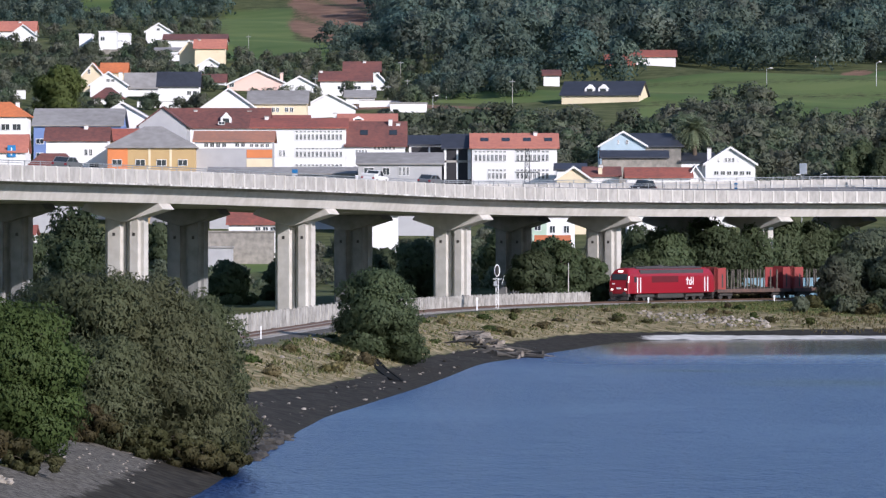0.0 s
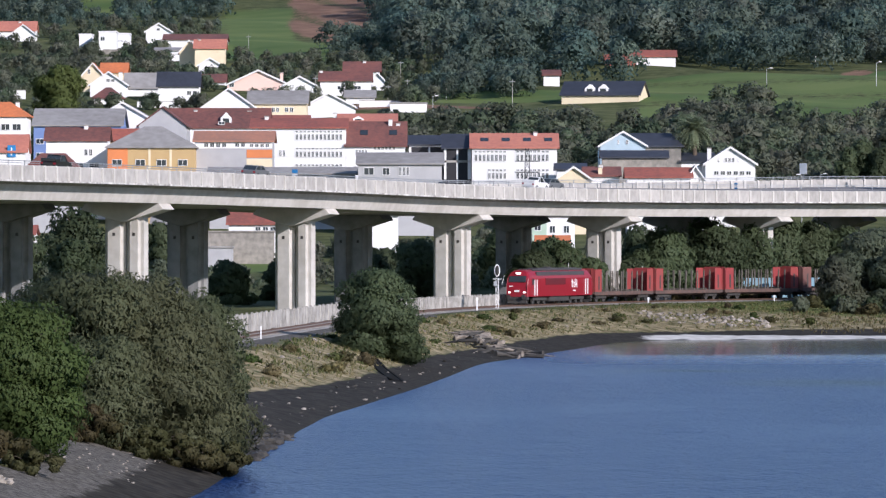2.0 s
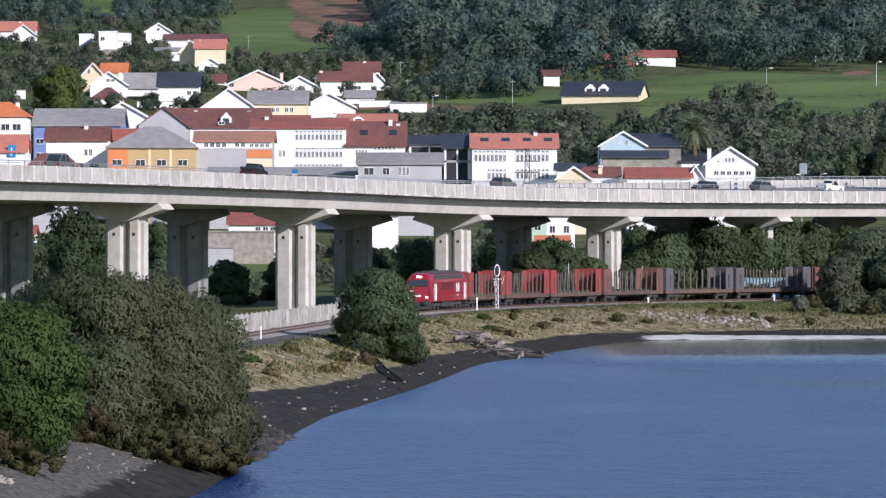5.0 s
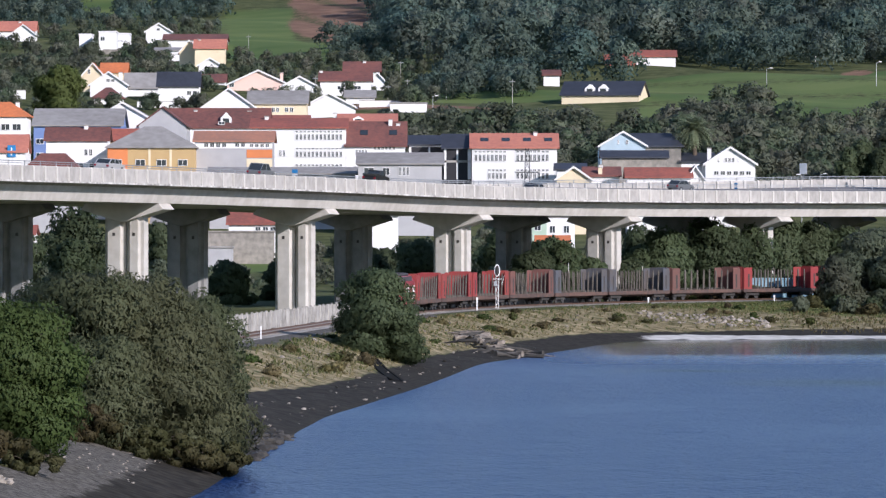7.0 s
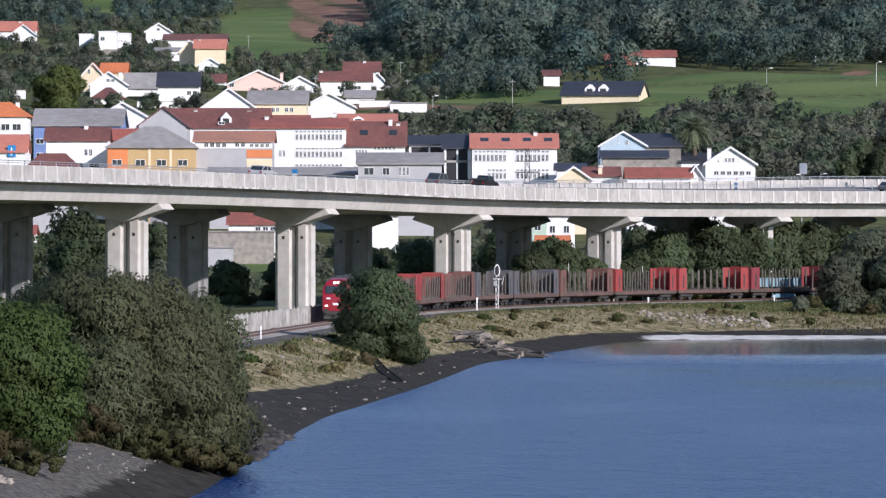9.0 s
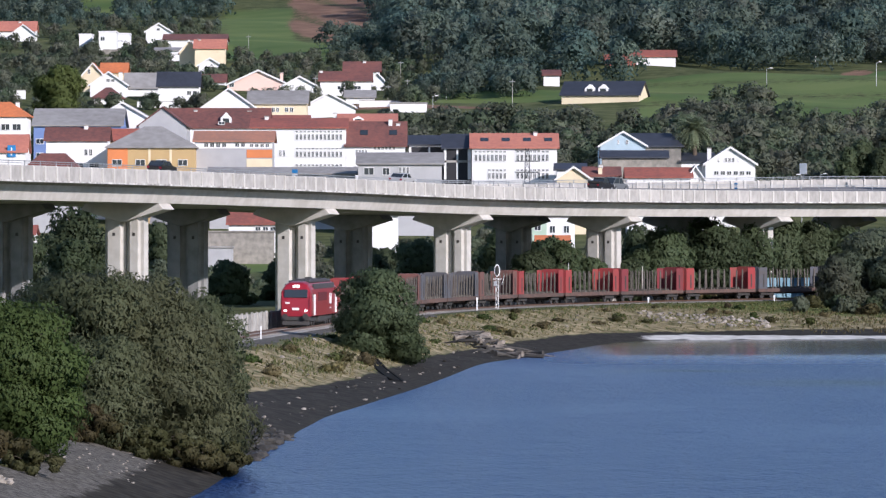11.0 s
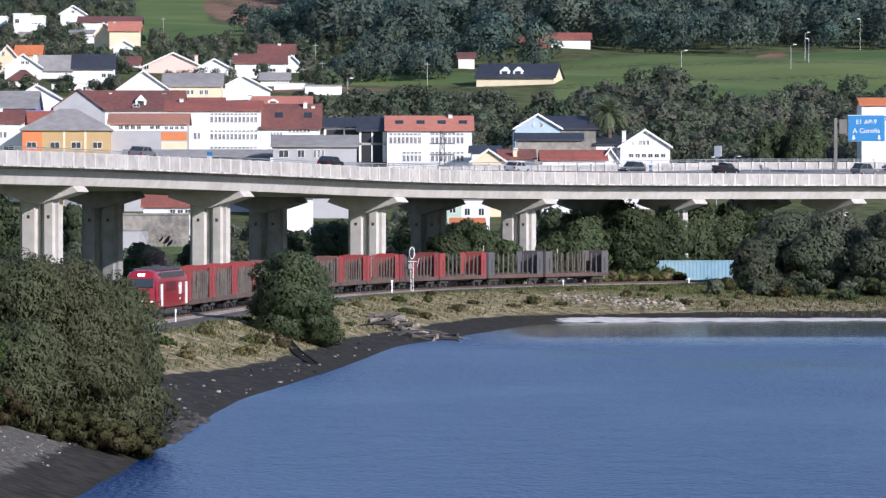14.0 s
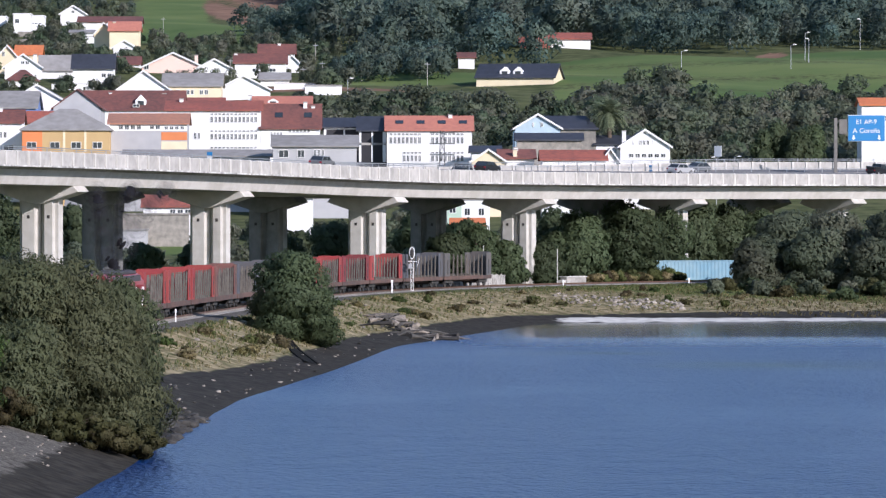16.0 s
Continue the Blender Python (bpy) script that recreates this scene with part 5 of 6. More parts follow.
for _i, (_x, _y, _w, _h) in enumerate(((-20.4, 246, 5.5, 1.9), (-23, 240, 5, 2.3), (-18.4, 250, 4, 1.2), (-14.6, 283, 6.5, 1.7), (-11.8, 287, 5, 1.6), (-17.8, 281.5, 5.5, 1.9), (-13.2, 284.5, 5, 1.8))):
    tree("bramble", _x, _y, many_blobs(_r, _w, _w, _h, 26, 0.1, 0.12), 6500, 0.09, LEAF_BROWN, "brownish bramble on the gravel bank", "bush", 0.04, 70 + _i, group="brambles", stretch=2.6)
for _i, (_x, _y, _w, _h) in enumerate(((-52, 800, 10, 12.0), (-60, 790, 8, 8.0), (-42.2, 840, 5.5, 8.0), (8, 792, 9, 8.4), (1, 800, 8, 6.0), (-9, 806, 9, 5.4), (-22, 812, 6, 4.6), (15.2, 806, 9, 7.2), (28, 800, 8, 9.4), (34, 808, 9, 9.6))):
    tree("garden_tree", _x, _y, many_blobs(_r, _w, _w, _h, 24, 0.05), 8000, 0.25, LEAF_TREE, "green tree behind the viaduct piers", "tree", 0.2, 620 + _i, group="trees behind the viaduct")
for _i, (_x, _y, _w, _h) in enumerate(((70.5, 985, 5, 11.5), (73.6, 990, 6, 12.8), (77.0, 986, 5, 11.8), (80.5, 992, 6, 12.0))):
    tree("poplar", _x, _y, many_blobs(_r, _w, _w, _h, 30, 0.03), 7000, 0.25, LEAF_TREE, "tall narrow poplar at the edge of the scrub", "tree", 0.2, 640 + _i, group="poplars")
for _i, (_x, _y) in enumerate(((-51.6, 760), (-49.9, 764), (-33.2, 742))):
    tree("pampas_grass", _x, _y, many_blobs(_r, 2.4, 2.2, 3.6, 14, 0.1, 0.2), 1500, 0.16, GRASS_PALE, "clump of pale pampas grass behind the viaduct", "grass", 0.05, 660 + _i, group="pampas clumps", stretch=3.2)


def scatter(name, spots, heights, protos, material, label, seed):
    """Woodland that nobody could count: one mesh of leaf clumps."""
    rng = np.random.default_rng(seed)
    zs = ground_z(spots[:, 0], spots[:, 1])
    out, tints = [], []
    for (x, y), z, h in zip(spots, zs, heights):
        q = protos[rng.integers(len(protos))]
        a = rng.random() * 6.283
        c, s = math.cos(a), math.sin(a)
        k = h * (0.85 + 0.3 * rng.random())
        p = q * np.array((k, k, h))
        p[:, -1] = q[:, -1]
        p = np.stack([p[..., 0] * c - p[..., 1] * s, p[..., 0] * s + p[..., 1] * c, p[..., 2]], -1)
        p[:, :-1] += (x, y, z - 0.2)
        out.append(p)
        tints.append(np.full(len(p), rng.random(), np.float32))
    return tagged(new(name, quads_mesh(name, np.concatenate(out), material, np.concatenate(tints))), label, "woodland", kind="stuff")


def protos_of(seed, n, leaves, size, w, low=0.35):
    """Crowns one metre high; under the height `low`, where neighbours close in, the leaves are few."""
    rng = np.random.default_rng(seed)
    out = []
    for _ in range(n):
        q = blob_leaves(rng, many_blobs(rng, w, w, 1.0, 14, 0.18), leaves, size, 0.85)
        out.append(q[(q[:, :-1, 2].mean(1) > low) | (rng.random(len(q)) < 0.35)])
    return out


def free_of_houses(p, front=13):
    keep = np.ones(len(p), bool)
    for hx, hy, hw, hd in FOOT:
        keep &= ~((abs(p[:, 0] - hx) < hw / 2 + 2.5) & (p[:, 1] > hy - front) & (p[:, 1] < hy + hd + 3))
    return p[keep]


def jitter_grid(x0, x1, y0, y1, step, seed):
    rng = np.random.default_rng(seed)
    gx, gy = np.meshgrid(np.arange(x0, x1, step), np.arange(y0, y1, step))
    return np.c_[gx.ravel(), gy.ravel()] + rng.uniform(-0.5, 0.5, (gx.size, 2)) * step


FOOT = [(o.matrix_world.translation.x, o.matrix_world.translation.y, *o["plot"]) for o in scene.objects if "plot" in o.keys()]
FOOT += [(43.3, 970, 8, 8), (45.0, 1268, 19, 6), (24, 1215, 5, 6)]
_p = jitter_grid(-160, 210, 1180, 1850, 9.8, 1)
_sx = _p[:, 0] / _p[:, 1] * 100
_wood = (_sx > -1.2 + (_p[:, 1] < 1330) * 1.2) & (_p[:, 1] > np.where(_sx > 3.3, 1240 + _p[:, 0] * 0.6, 1225))
_wood |= (_sx < -3.9) & (_sx > -5.2) & (_p[:, 1] > 1600) | (_sx < -6.6) & (_p[:, 1] > 1480) | (_p[:, 1] > 1810)
_wood |= (_sx > -2.2) & (_sx < -0.4) & (_p[:, 1] > 1290) & (_p[:, 1] < 1400)
_wood |= (_sx < -4.0) & (_p[:, 1] > 1470) & (_p[:, 1] < 1600) & (np.sin(_p[:, 0] * 0.7 + _p[:, 1]) > -0.2)
_p = free_of_houses(_p[_wood & (_sx > -8.6) & (_sx < 11)], 24)
_sx = _p[:, 0] / _p[:, 1] * 100
scatter("hill_wood", _p, np.random.default_rng(2).uniform(6, 14, len(_p)) * np.where((_sx < -0.9) & (_p[:, 1] < 1500), 0.6, 1.0) * np.where((_sx < -4) & (_p[:, 1] < 1610), 0.55, 1.0), protos_of(3, 10, 760, 0.04, 1.0, 0.45), LEAF_HAZY, "dark mixed woodland covering the hillside", 4)
_p = jitter_grid(-10, 190, 985, 1192, 5.0, 6)
_sx = _p[:, 0] / _p[:, 1] * 100
_p = free_of_houses(_p[(_sx > -0.9 + (_p[:, 1] < 1010) * 3.2) & (_sx < 11) & (_p[:, 1] < 1092 + 18 * np.clip((_sx - 3.5) / 3, 0, 1) + 10 * np.sin(_p[:, 0] * 0.15) + 42 * np.exp(-((_sx - 5.1) / 0.75) ** 2))])
scatter("scrub", _p, np.random.default_rng(7).uniform(3, 7.5, len(_p)), protos_of(8, 8, 560, 0.055, 1.25), LEAF_WOOD, "grey-green scrub and low trees below the field", 9)
_p = jitter_grid(-4, 34, 1188, 1236, 4.6, 61)
_p = free_of_houses(_p[(_p[:, 0] / _p[:, 1] < 0.021) & ~((_p[:, 1] < 1204) & (np.sin(_p[:, 0] * 0.5) < 0.2))], 12)
scatter("field_edge_trees", _p, np.random.default_rng(62).uniform(2.5, 7.0, len(_p)), protos_of(63, 6, 520, 0.05, 1.0), LEAF_HAZY, "mixed trees and hedges at the wood's edge", 64)
_p = jitter_grid(-125, 0, 1000, 1480, 6.0, 10)
_sx = _p[:, 0] / _p[:, 1] * 100
_p = free_of_houses(_p[(_sx > -9) & (np.sin(_p[:, 0] * 0.33) + np.cos(_p[:, 1] * 0.21 + _p[:, 0] * 0.1) > -0.7) & ~((_p[:, 1] > 1320) & (_sx > -4.1) & (_sx < -1.7))], 13)
scatter("garden_trees", _p, np.random.default_rng(11).uniform(1.6, 4.6, len(_p)), protos_of(12, 6, 420, 0.062, 1.1), LEAF_WOOD, "garden trees and hedges between the hillside houses", 13)
_p = jitter_grid(-75, 90, 775, 905, 6.5, 14)
_p = free_of_houses(_p[(np.sin(_p[:, 0] * 0.4) + np.cos(_p[:, 1] * 0.3) > -0.9) & ~((_p[:, 1] > 800) & (_p[:, 0] > -36) & (_p[:, 0] < -26))])
scatter("lowland_scrub", _p, np.random.default_rng(15).uniform(1.2, 3.8, len(_p)), protos_of(16, 6, 380, 0.064, 1.3), LEAF_WOOD, "dark hedges and scrub behind the viaduct", 17)


# ---- garden walls ----
def garden_wall(x, y, w, h, material, label):
    root = empty("garden_wall", pose(x, y, gz(x, y) - 0.4), label, "wall", "garden walls")
    part("wall", boxes((-w / 2, w / 2, -0.15, 0.15, 0, h + 0.4), bevel=0.03), material, root)
    part("coping", boxes((-w / 2 - 0.05, w / 2 + 0.05, -0.22, 0.22, h + 0.4, h + 0.52), bevel=0.02), CONCRETE_OLD, root)


garden_wall(-96, 1345, 34, 1.5, STONEWALL, "long stone retaining wall on the hillside")
garden_wall(-76, 1375, 14, 1.3, STONEWALL, "stone retaining wall below the white houses")
garden_wall(-64, 1330, 12, 1.6, WHITE, "white rendered garden wall on the slope")
garden_wall(-12, 1140, 10, 1.2, WHITE, "white rendered garden wall beside trees")
garden_wall(-58, 1150, 9, 1.2, WHITE, "low white garden wall between houses")
garden_wall(-92, 1160, 12, 1.6, WHITE, "white rendered yard wall")


# ---- beside the railway ----
def along(s, side, z=0.0):
    return rail_frame(s, z) @ Matrix.Translation((side, 0, 0))


def s_at(y):
    return float(np.interp(y, RAIL.p[:, 1], RAIL.s))


def build_fence(name, y0, y1, w, h, label):
    """Concrete panels between posts on the land side of the line."""
    root = empty(name, Matrix(), label, "fence", kind="structure")
    bm = boxes((-0.05, 0.05, -w / 2 + 0.05, w / 2 - 0.05, 0.0, h), bevel=0.015) if w > 2 else boxes(
        *[(-0.04, 0.04, y - 0.11, y + 0.11, 0.0, h - 0.1) for y in (-0.44, -0.15, 0.15, 0.44)], (-0.06, 0.06, -w / 2, w / 2, h - 0.1, h), (-0.05, 0.02, -w / 2, w / 2, 0.35, 0.5))
    me = me_of(link("panel", bm, FENCE))
    mp = me_of(link("post", boxes((-0.11, 0.11, -0.09, 0.09, -0.2, h + 0.12), bevel=0.02), FENCE))
    s0, s1 = s_at(y0), s_at(y1)
    for i in range(int((s1 - s0) / w)):
        for what, data, q in (("panel", me, 0.5), ("post", mp, 0.0)):
            ob = new(what, data)
            ob.matrix_world = along(s0 + w * (i + q), -2.75, 3.2) @ pose(random.uniform(-0.02, 0.02), 0, random.uniform(-0.03, 0.03), 0, random.uniform(-1, 1), 0)
            ob.parent = root


FENCE = mat("weathered_fence_concrete", (0.44, 0.42, 0.39), 0.9, grain=1.0, scale=1.5, color2=(0.22, 0.21, 0.19), coarse=0.8, bump=0.3, spread=0.15)
build_fence("concrete_fence", 478, 582, 3.6, 1.75, "grey concrete slab fence along the railway")
build_fence("concrete_fence", 582, 702, 1.3, 1.55, "pale concrete pale fence along the railway")


def build_signal():
    root = empty("railway_signal", pose(6.3, 655, gz(6.3, 655)) @ Matrix.Scale(0.93, 4), "white lattice railway signal mast with an oval head", "railway signal")
    for x in (-0.16, 0.16):
        for y in (-0.16, 0.16):
            bm = bmesh.new()
            rod(bm, (x, y, -0.2), (x, y, 3.9), 0.035, seg=5)
            part("mast_leg", bm, WHITE_PAINT, root)
    for k in range(8):
        bm = bmesh.new()
        q = 1 if k % 2 else -1
        rod(bm, (-0.16 * q, -0.16, k * 0.48), (0.16 * q, -0.16, k * 0.48 + 0.48), 0.025, seg=5)
        part("brace", bm, WHITE_PAINT, root)
    bm = bmesh.new()
    o = [(0.36 * math.cos(a), 4.85 + 0.78 * math.sin(a)) for a in np.linspace(0, 2 * math.pi, 21)[:-1]]
    prism(bm, o, -0.06, 0.06)
    head = part("signal_head", bm, WHITE_PAINT, root, "white-edged oval signal head")
    bm = bmesh.new()
    prism(bm, [(x * 0.72, 4.85 + (z - 4.85) * 0.84) for x, z in o], -0.1, -0.03)
    part("backplate", bm, LOCO_GREY, head)
    for z in (4.5, 4.85, 5.2):
        bm = bmesh.new()
        rod(bm, (0, -0.1, z), (0, -0.3, z), 0.13, seg=12)
        part("lens_hood", bm, LOCO_GREY, head)
    part("platform", boxes((-0.5, 0.6, -0.4, 0.4, 3.75, 3.82)), WHITE_PAINT, root)
    bm = bmesh.new()
    rod(bm, (0.6, -0.1, 3.1), (0.9, -0.1, 4.2), 0.03, seg=5)
    part("ladder_rail", bm, WHITE_PAINT, root)
    part("control_box", boxes((-0.45, 0.0, -0.35, -0.18, 2.9, 3.5), bevel=0.02), STEEL, root)
    part("base", boxes((-0.4, 0.4, -0.4, 0.4, -0.3, 0.12), bevel=0.03), CONCRETE_OLD, root)


build_signal()


def marker_post(x, y, h=1.05, r=0.08):
    root = empty("marker_post", pose(x, y, gz(x, y)), "short white trackside marker post", "marker post", "trackside posts")
    part("post", boxes((-r, r, -0.08, 0.08, -0.2, h - 0.3), bevel=0.02), WHITE_PAINT, root)
    part("head", boxes((-r * 1.6, r * 1.6, -0.1, 0.1, h - 0.3, h), bevel=0.04), WHITE_PAINT, root)


for _x, _y, _h in ((3.9, 645, 1.5), (25.5, 699, 0.9), (42.6, 724, 0.9), (-15.4, 476, 1.1)):
    marker_post(_x, _y, _h, 0.05 if _y < 500 else 0.08)


def pole(x, y, h, r=0.07, arm=0.0, material=None, label="slim grey concrete utility pole", name="utility_pole", plain=False):
    root = empty(name, pose(x, y, gz(x, y)), label, "pole", "poles")
    bm = bmesh.new()
    rod(bm, (0, 0, -0.3), (0, 0, h), r, r * 0.7, 8)
    part("shaft", bm, material or CONCRETE, root)
    if arm:
        bm = bmesh.new()
        rod(bm, (0, 0, h - 0.1), (arm, 0, h + 0.15), 0.05, seg=6)
        part("arm", bm, STEEL, root)
        part("lantern", boxes((arm - 0.1, arm + 0.6, -0.14, 0.14, h + 0.08, h + 0.24), bevel=0.03), WHITE_PAINT, root, "white lamp head")
    elif not plain:
        part("crossarm", boxes((-0.6, 0.6, -0.05, 0.05, h - 0.5, h - 0.38)), STEEL, root)
    return root


pole(15.6, 700, 5.0, plain=True), pole(25.3, 714, 4.6, plain=True)
_LAMP = "white street lamp on a slim mast"
for _x, _y, _h in ((14.3, 1160, 7.5), (0.7, 1190, 5.5), (-7.5, 1190, 5.8), (-9.4, 1250, 5.2), (-11.4, 1170, 4.5), (-26.5, 1170, 6), (-48, 1390, 5), (7.7, 1240, 4.0), (-1.6, 1180, 4.4), (12.5, 1260, 4)):
    pole(_x, _y, _h * 0.75, 0.055)
for _x, _y, _h, _a in ((69, 1200, 4.8, 0.7), (97, 1210, 5, -0.6), (92, 1195, 5, 0.6), (117, 1310, 7, -0.6), (133, 1310, 7, 0.6), (97, 1220, 6, 0.5), (61.2, 960, 8, -0.8), (66, 985, 6.5, 0.6), (31.5, 955, 8.5, 0.5), (-2, 1110, 5, 0.5), (88, 1330, 6, 0.6), (103, 1400, 6, -0.6)):
    pole(_x, _y, _h, 0.07, _a, STEEL, _LAMP, "street_lamp")


# ---- shipping container, rubble, driftwood ----
CONT_BLUE = mat("container_blue", (0.14, 0.27, 0.35), 0.75, grain=0.9, scale=0.8, color2=(0.21, 0.32, 0.37))


def build_container(x, y, turn):
    root = empty("shipping_container", pose(x, y, gz(x, y), 0, 0, turn), "light blue corrugated shipping container beside the line", "container")
    bm = bmesh.new()
    n, w = 42, 12.2
    pts = []
    for i in range(n):
        a = -w / 2 + w * i / n
        q = 0.06 if i % 2 else 0.0
        pts += [(a, -1.2 + q), (a + w / n * 0.7, -1.2 + q)]
    lo = [bm.verts.new((px, py, 0.12)) for px, py in pts]
    hi = [bm.verts.new((px, py, 2.5)) for px, py in pts]
    for i in range(len(pts) - 1):
        bm.faces.new((lo[i], lo[i + 1], hi[i + 1], hi[i]))
    part("corrugated_side", bm, CONT_BLUE, root)
    part("body", boxes((-w / 2, w / 2, -1.13, 1.2, 0.1, 2.52)), CONT_BLUE, root)
    for sx in (-1, 1):
        part("corner_post", boxes((sx * w / 2 - 0.1, sx * w / 2 + 0.1, -1.24, -1.05, 0, 2.6), bevel=0.02), CONT_BLUE, root)
    for z in (0.08, 2.52):
        part("side_rail", boxes((-w / 2, w / 2, -1.24, -1.1, z - 0.08, z + 0.08)), CONT_BLUE, root)


build_container(44.2, 748.2, 30)
STONE = mat("pale_rubble", (0.34, 0.30, 0.25), 0.9, grain=1.0, scale=2, color2=(0.18, 0.16, 0.14), bump=0.4, spread=0.25)
DARKSTONE = mat("dark_wet_rock", (0.06, 0.055, 0.048), 0.8, grain=1.0, scale=2, color2=(0.025, 0.024, 0.022), bump=0.4, spread=0.3)
DRIFT = mat("grey_driftwood", (0.30, 0.26, 0.22), 0.9, grain=1.0, scale=3, color2=(0.10, 0.085, 0.07), bump=0.5, spread=0.3)


def rock_mesh(seed, material):
    rng = np.random.default_rng(seed)
    bm = bmesh.new()
    bmesh.ops.create_icosphere(bm, subdivisions=1, radius=0.5)
    for v in bm.verts:
        v.co *= 0.7 + 0.6 * rng.random()
        v.co.z *= 0.65
    return me_of(link("rock", bm, material))


def rocks(name, label, spots, material, lo, hi, seed):
    rng = np.random.default_rng(seed)
    meshes = [rock_mesh(seed + i, material) for i in range(4)]
    for x, y in spots:
        ob = new(name, meshes[rng.integers(4)])
        s = lo + (hi - lo) * rng.random() ** 2
        ob.matrix_world = pose(x, y, gz(x, y) + s * 0.12, rng.uniform(-20, 20), rng.uniform(-20, 20), rng.uniform(0, 360)) @ Matrix.Diagonal((s * 1.3, s, s, 1))
        tagged(ob, label, "rock", name.replace("_", " ") + " pieces")


_g = np.random.default_rng(31)


def bank_spots_early(n):
    """Places on the dry bank, between the mud and the ballast."""
    out = []
    for y in _g.uniform(410, 680, n):
        a, c = float(np.interp(y, RAIL.p[:, 1], RAIL.p[:, 0])) + 4, float(np.interp(y, SHORE.p[:80, 1], SHORE.p[:80, 0]))
        out.append((a + (c - a) * _g.uniform(0.1, 0.55), y))
    return out


rocks("rubble_stone", "pale broken stone in the rubble heap on the shore", [(24 + 15 * _g.random() + _g.normal() * 0.6, 660 + 16 * _g.random()) for _ in range(210)], STONE, 0.18, 0.75, 40)
rocks("shore_rock", "dark wet rock on the mud shore", [(float(np.interp(y, SHORE.p[:80, 1], SHORE.p[:80, 0])) - 1.3 + 1.7 * _g.random(), y) for y in (306 + 36 * _g.random(70) ** 1.3)], DARKSTONE, 0.25, 0.9, 50)
rocks("bank_stone", "pale stone lying in the dry bank grass", [tuple(float(v) for v in q) for q in bank_spots_early(60)], STONE, 0.15, 0.5, 65)
rocks("mud_stone", "small grey stone lying on the mud", [(float(np.interp(y, SHORE.p[:80, 1], SHORE.p[:80, 0])) - 0.5 - 5 * _g.random(), y) for y in (330 + 250 * _g.random(60))], DARKSTONE, 0.12, 0.4, 60)

rocks("pale_stone", "small pale stone lying on the dark mud", [(float(np.interp(y, SHORE.p[:80, 1], SHORE.p[:80, 0])) - 0.3 - 4.5 * _g.random(), y) for y in (315 + 240 * _g.random(70))], STONE, 0.08, 0.34, 77)
rocks("corner_boulder", "pale grey boulder at the foot of the near bank", [(-19.3 + 1.0 * _g.random(), 239 + 3 * _g.random()) for _ in range(9)], STONE, 0.25, 0.55, 78)
rocks("slope_stone", "grey stone on the gravel slope", [(-19.5 + 6 * _g.random(), 262 + 26 * _g.random()) for _ in range(70)], STONE, 0.07, 0.22, 79)


def driftwood():
    rng = np.random.default_rng(71)
    for i in range(46):
        x, y = 1.5 + 8.5 * rng.random(), 548 + 26 * rng.random()
        if rng.random() < 0.4:
            x, y = 2.0 + 2.2 * rng.random(), 560 + 12 * rng.random()
        bm = bmesh.new()
        n = 1.2 + 3.4 * rng.random()
        rod(bm, (-n / 2, 0, 0), (0, rng.normal() * 0.1, 0.12), 0.14 + 0.18 * rng.random(), 0.13, 7), rod(bm, (0, 0, 0.1), (n / 2, 0.1, 0.02), 0.14, 0.05, 7)
        ob = link("driftwood_log", bm, DRIFT if rng.random() < 0.6 else DARKSTONE)
        ob.matrix_world = pose(x, y, gz(x, y) + 0.15 + 0.8 * rng.random() * (x < 4.5), rng.uniform(-8, 8), rng.uniform(-14, 14), rng.uniform(0, 180))
        tagged(ob, "weathered grey driftwood log on the mud", "driftwood", "driftwood heap")


driftwood()


# ---- road signs and posts on the viaduct ----
SIGN_BLUE = mat("sign_blue", (0.02, 0.2, 0.46), 0.45, grain=0.3, scale=0.5, color2=(0.02, 0.17, 0.4))
SIGN_POST = mat("weathered_sign_steel", (0.2, 0.19, 0.175), 0.7, 0.2, grain=0.7, scale=1.5)


def text_mesh(body, size, x, z, y, parent):
    cu = bpy.data.curves.new("lettering", "FONT")
    cu.body, cu.size, cu.align_x, cu.extrude = body, size, "CENTER", 0.004
    tmp = bpy.data.objects.new("lettering", cu)
    scene.collection.objects.link(tmp)
    bpy.context.view_layer.update()
    me = bpy.data.meshes.new_from_object(tmp.evaluated_get(bpy.context.evaluated_depsgraph_get()))
    bpy.data.objects.remove(tmp)
    me.materials.clear()
    me.materials.append(WHITE_PAINT)
    ob = new("lettering", me)
    ob.matrix_basis = pose(x, y, z, 90, 0, 0)
    ob.parent = parent


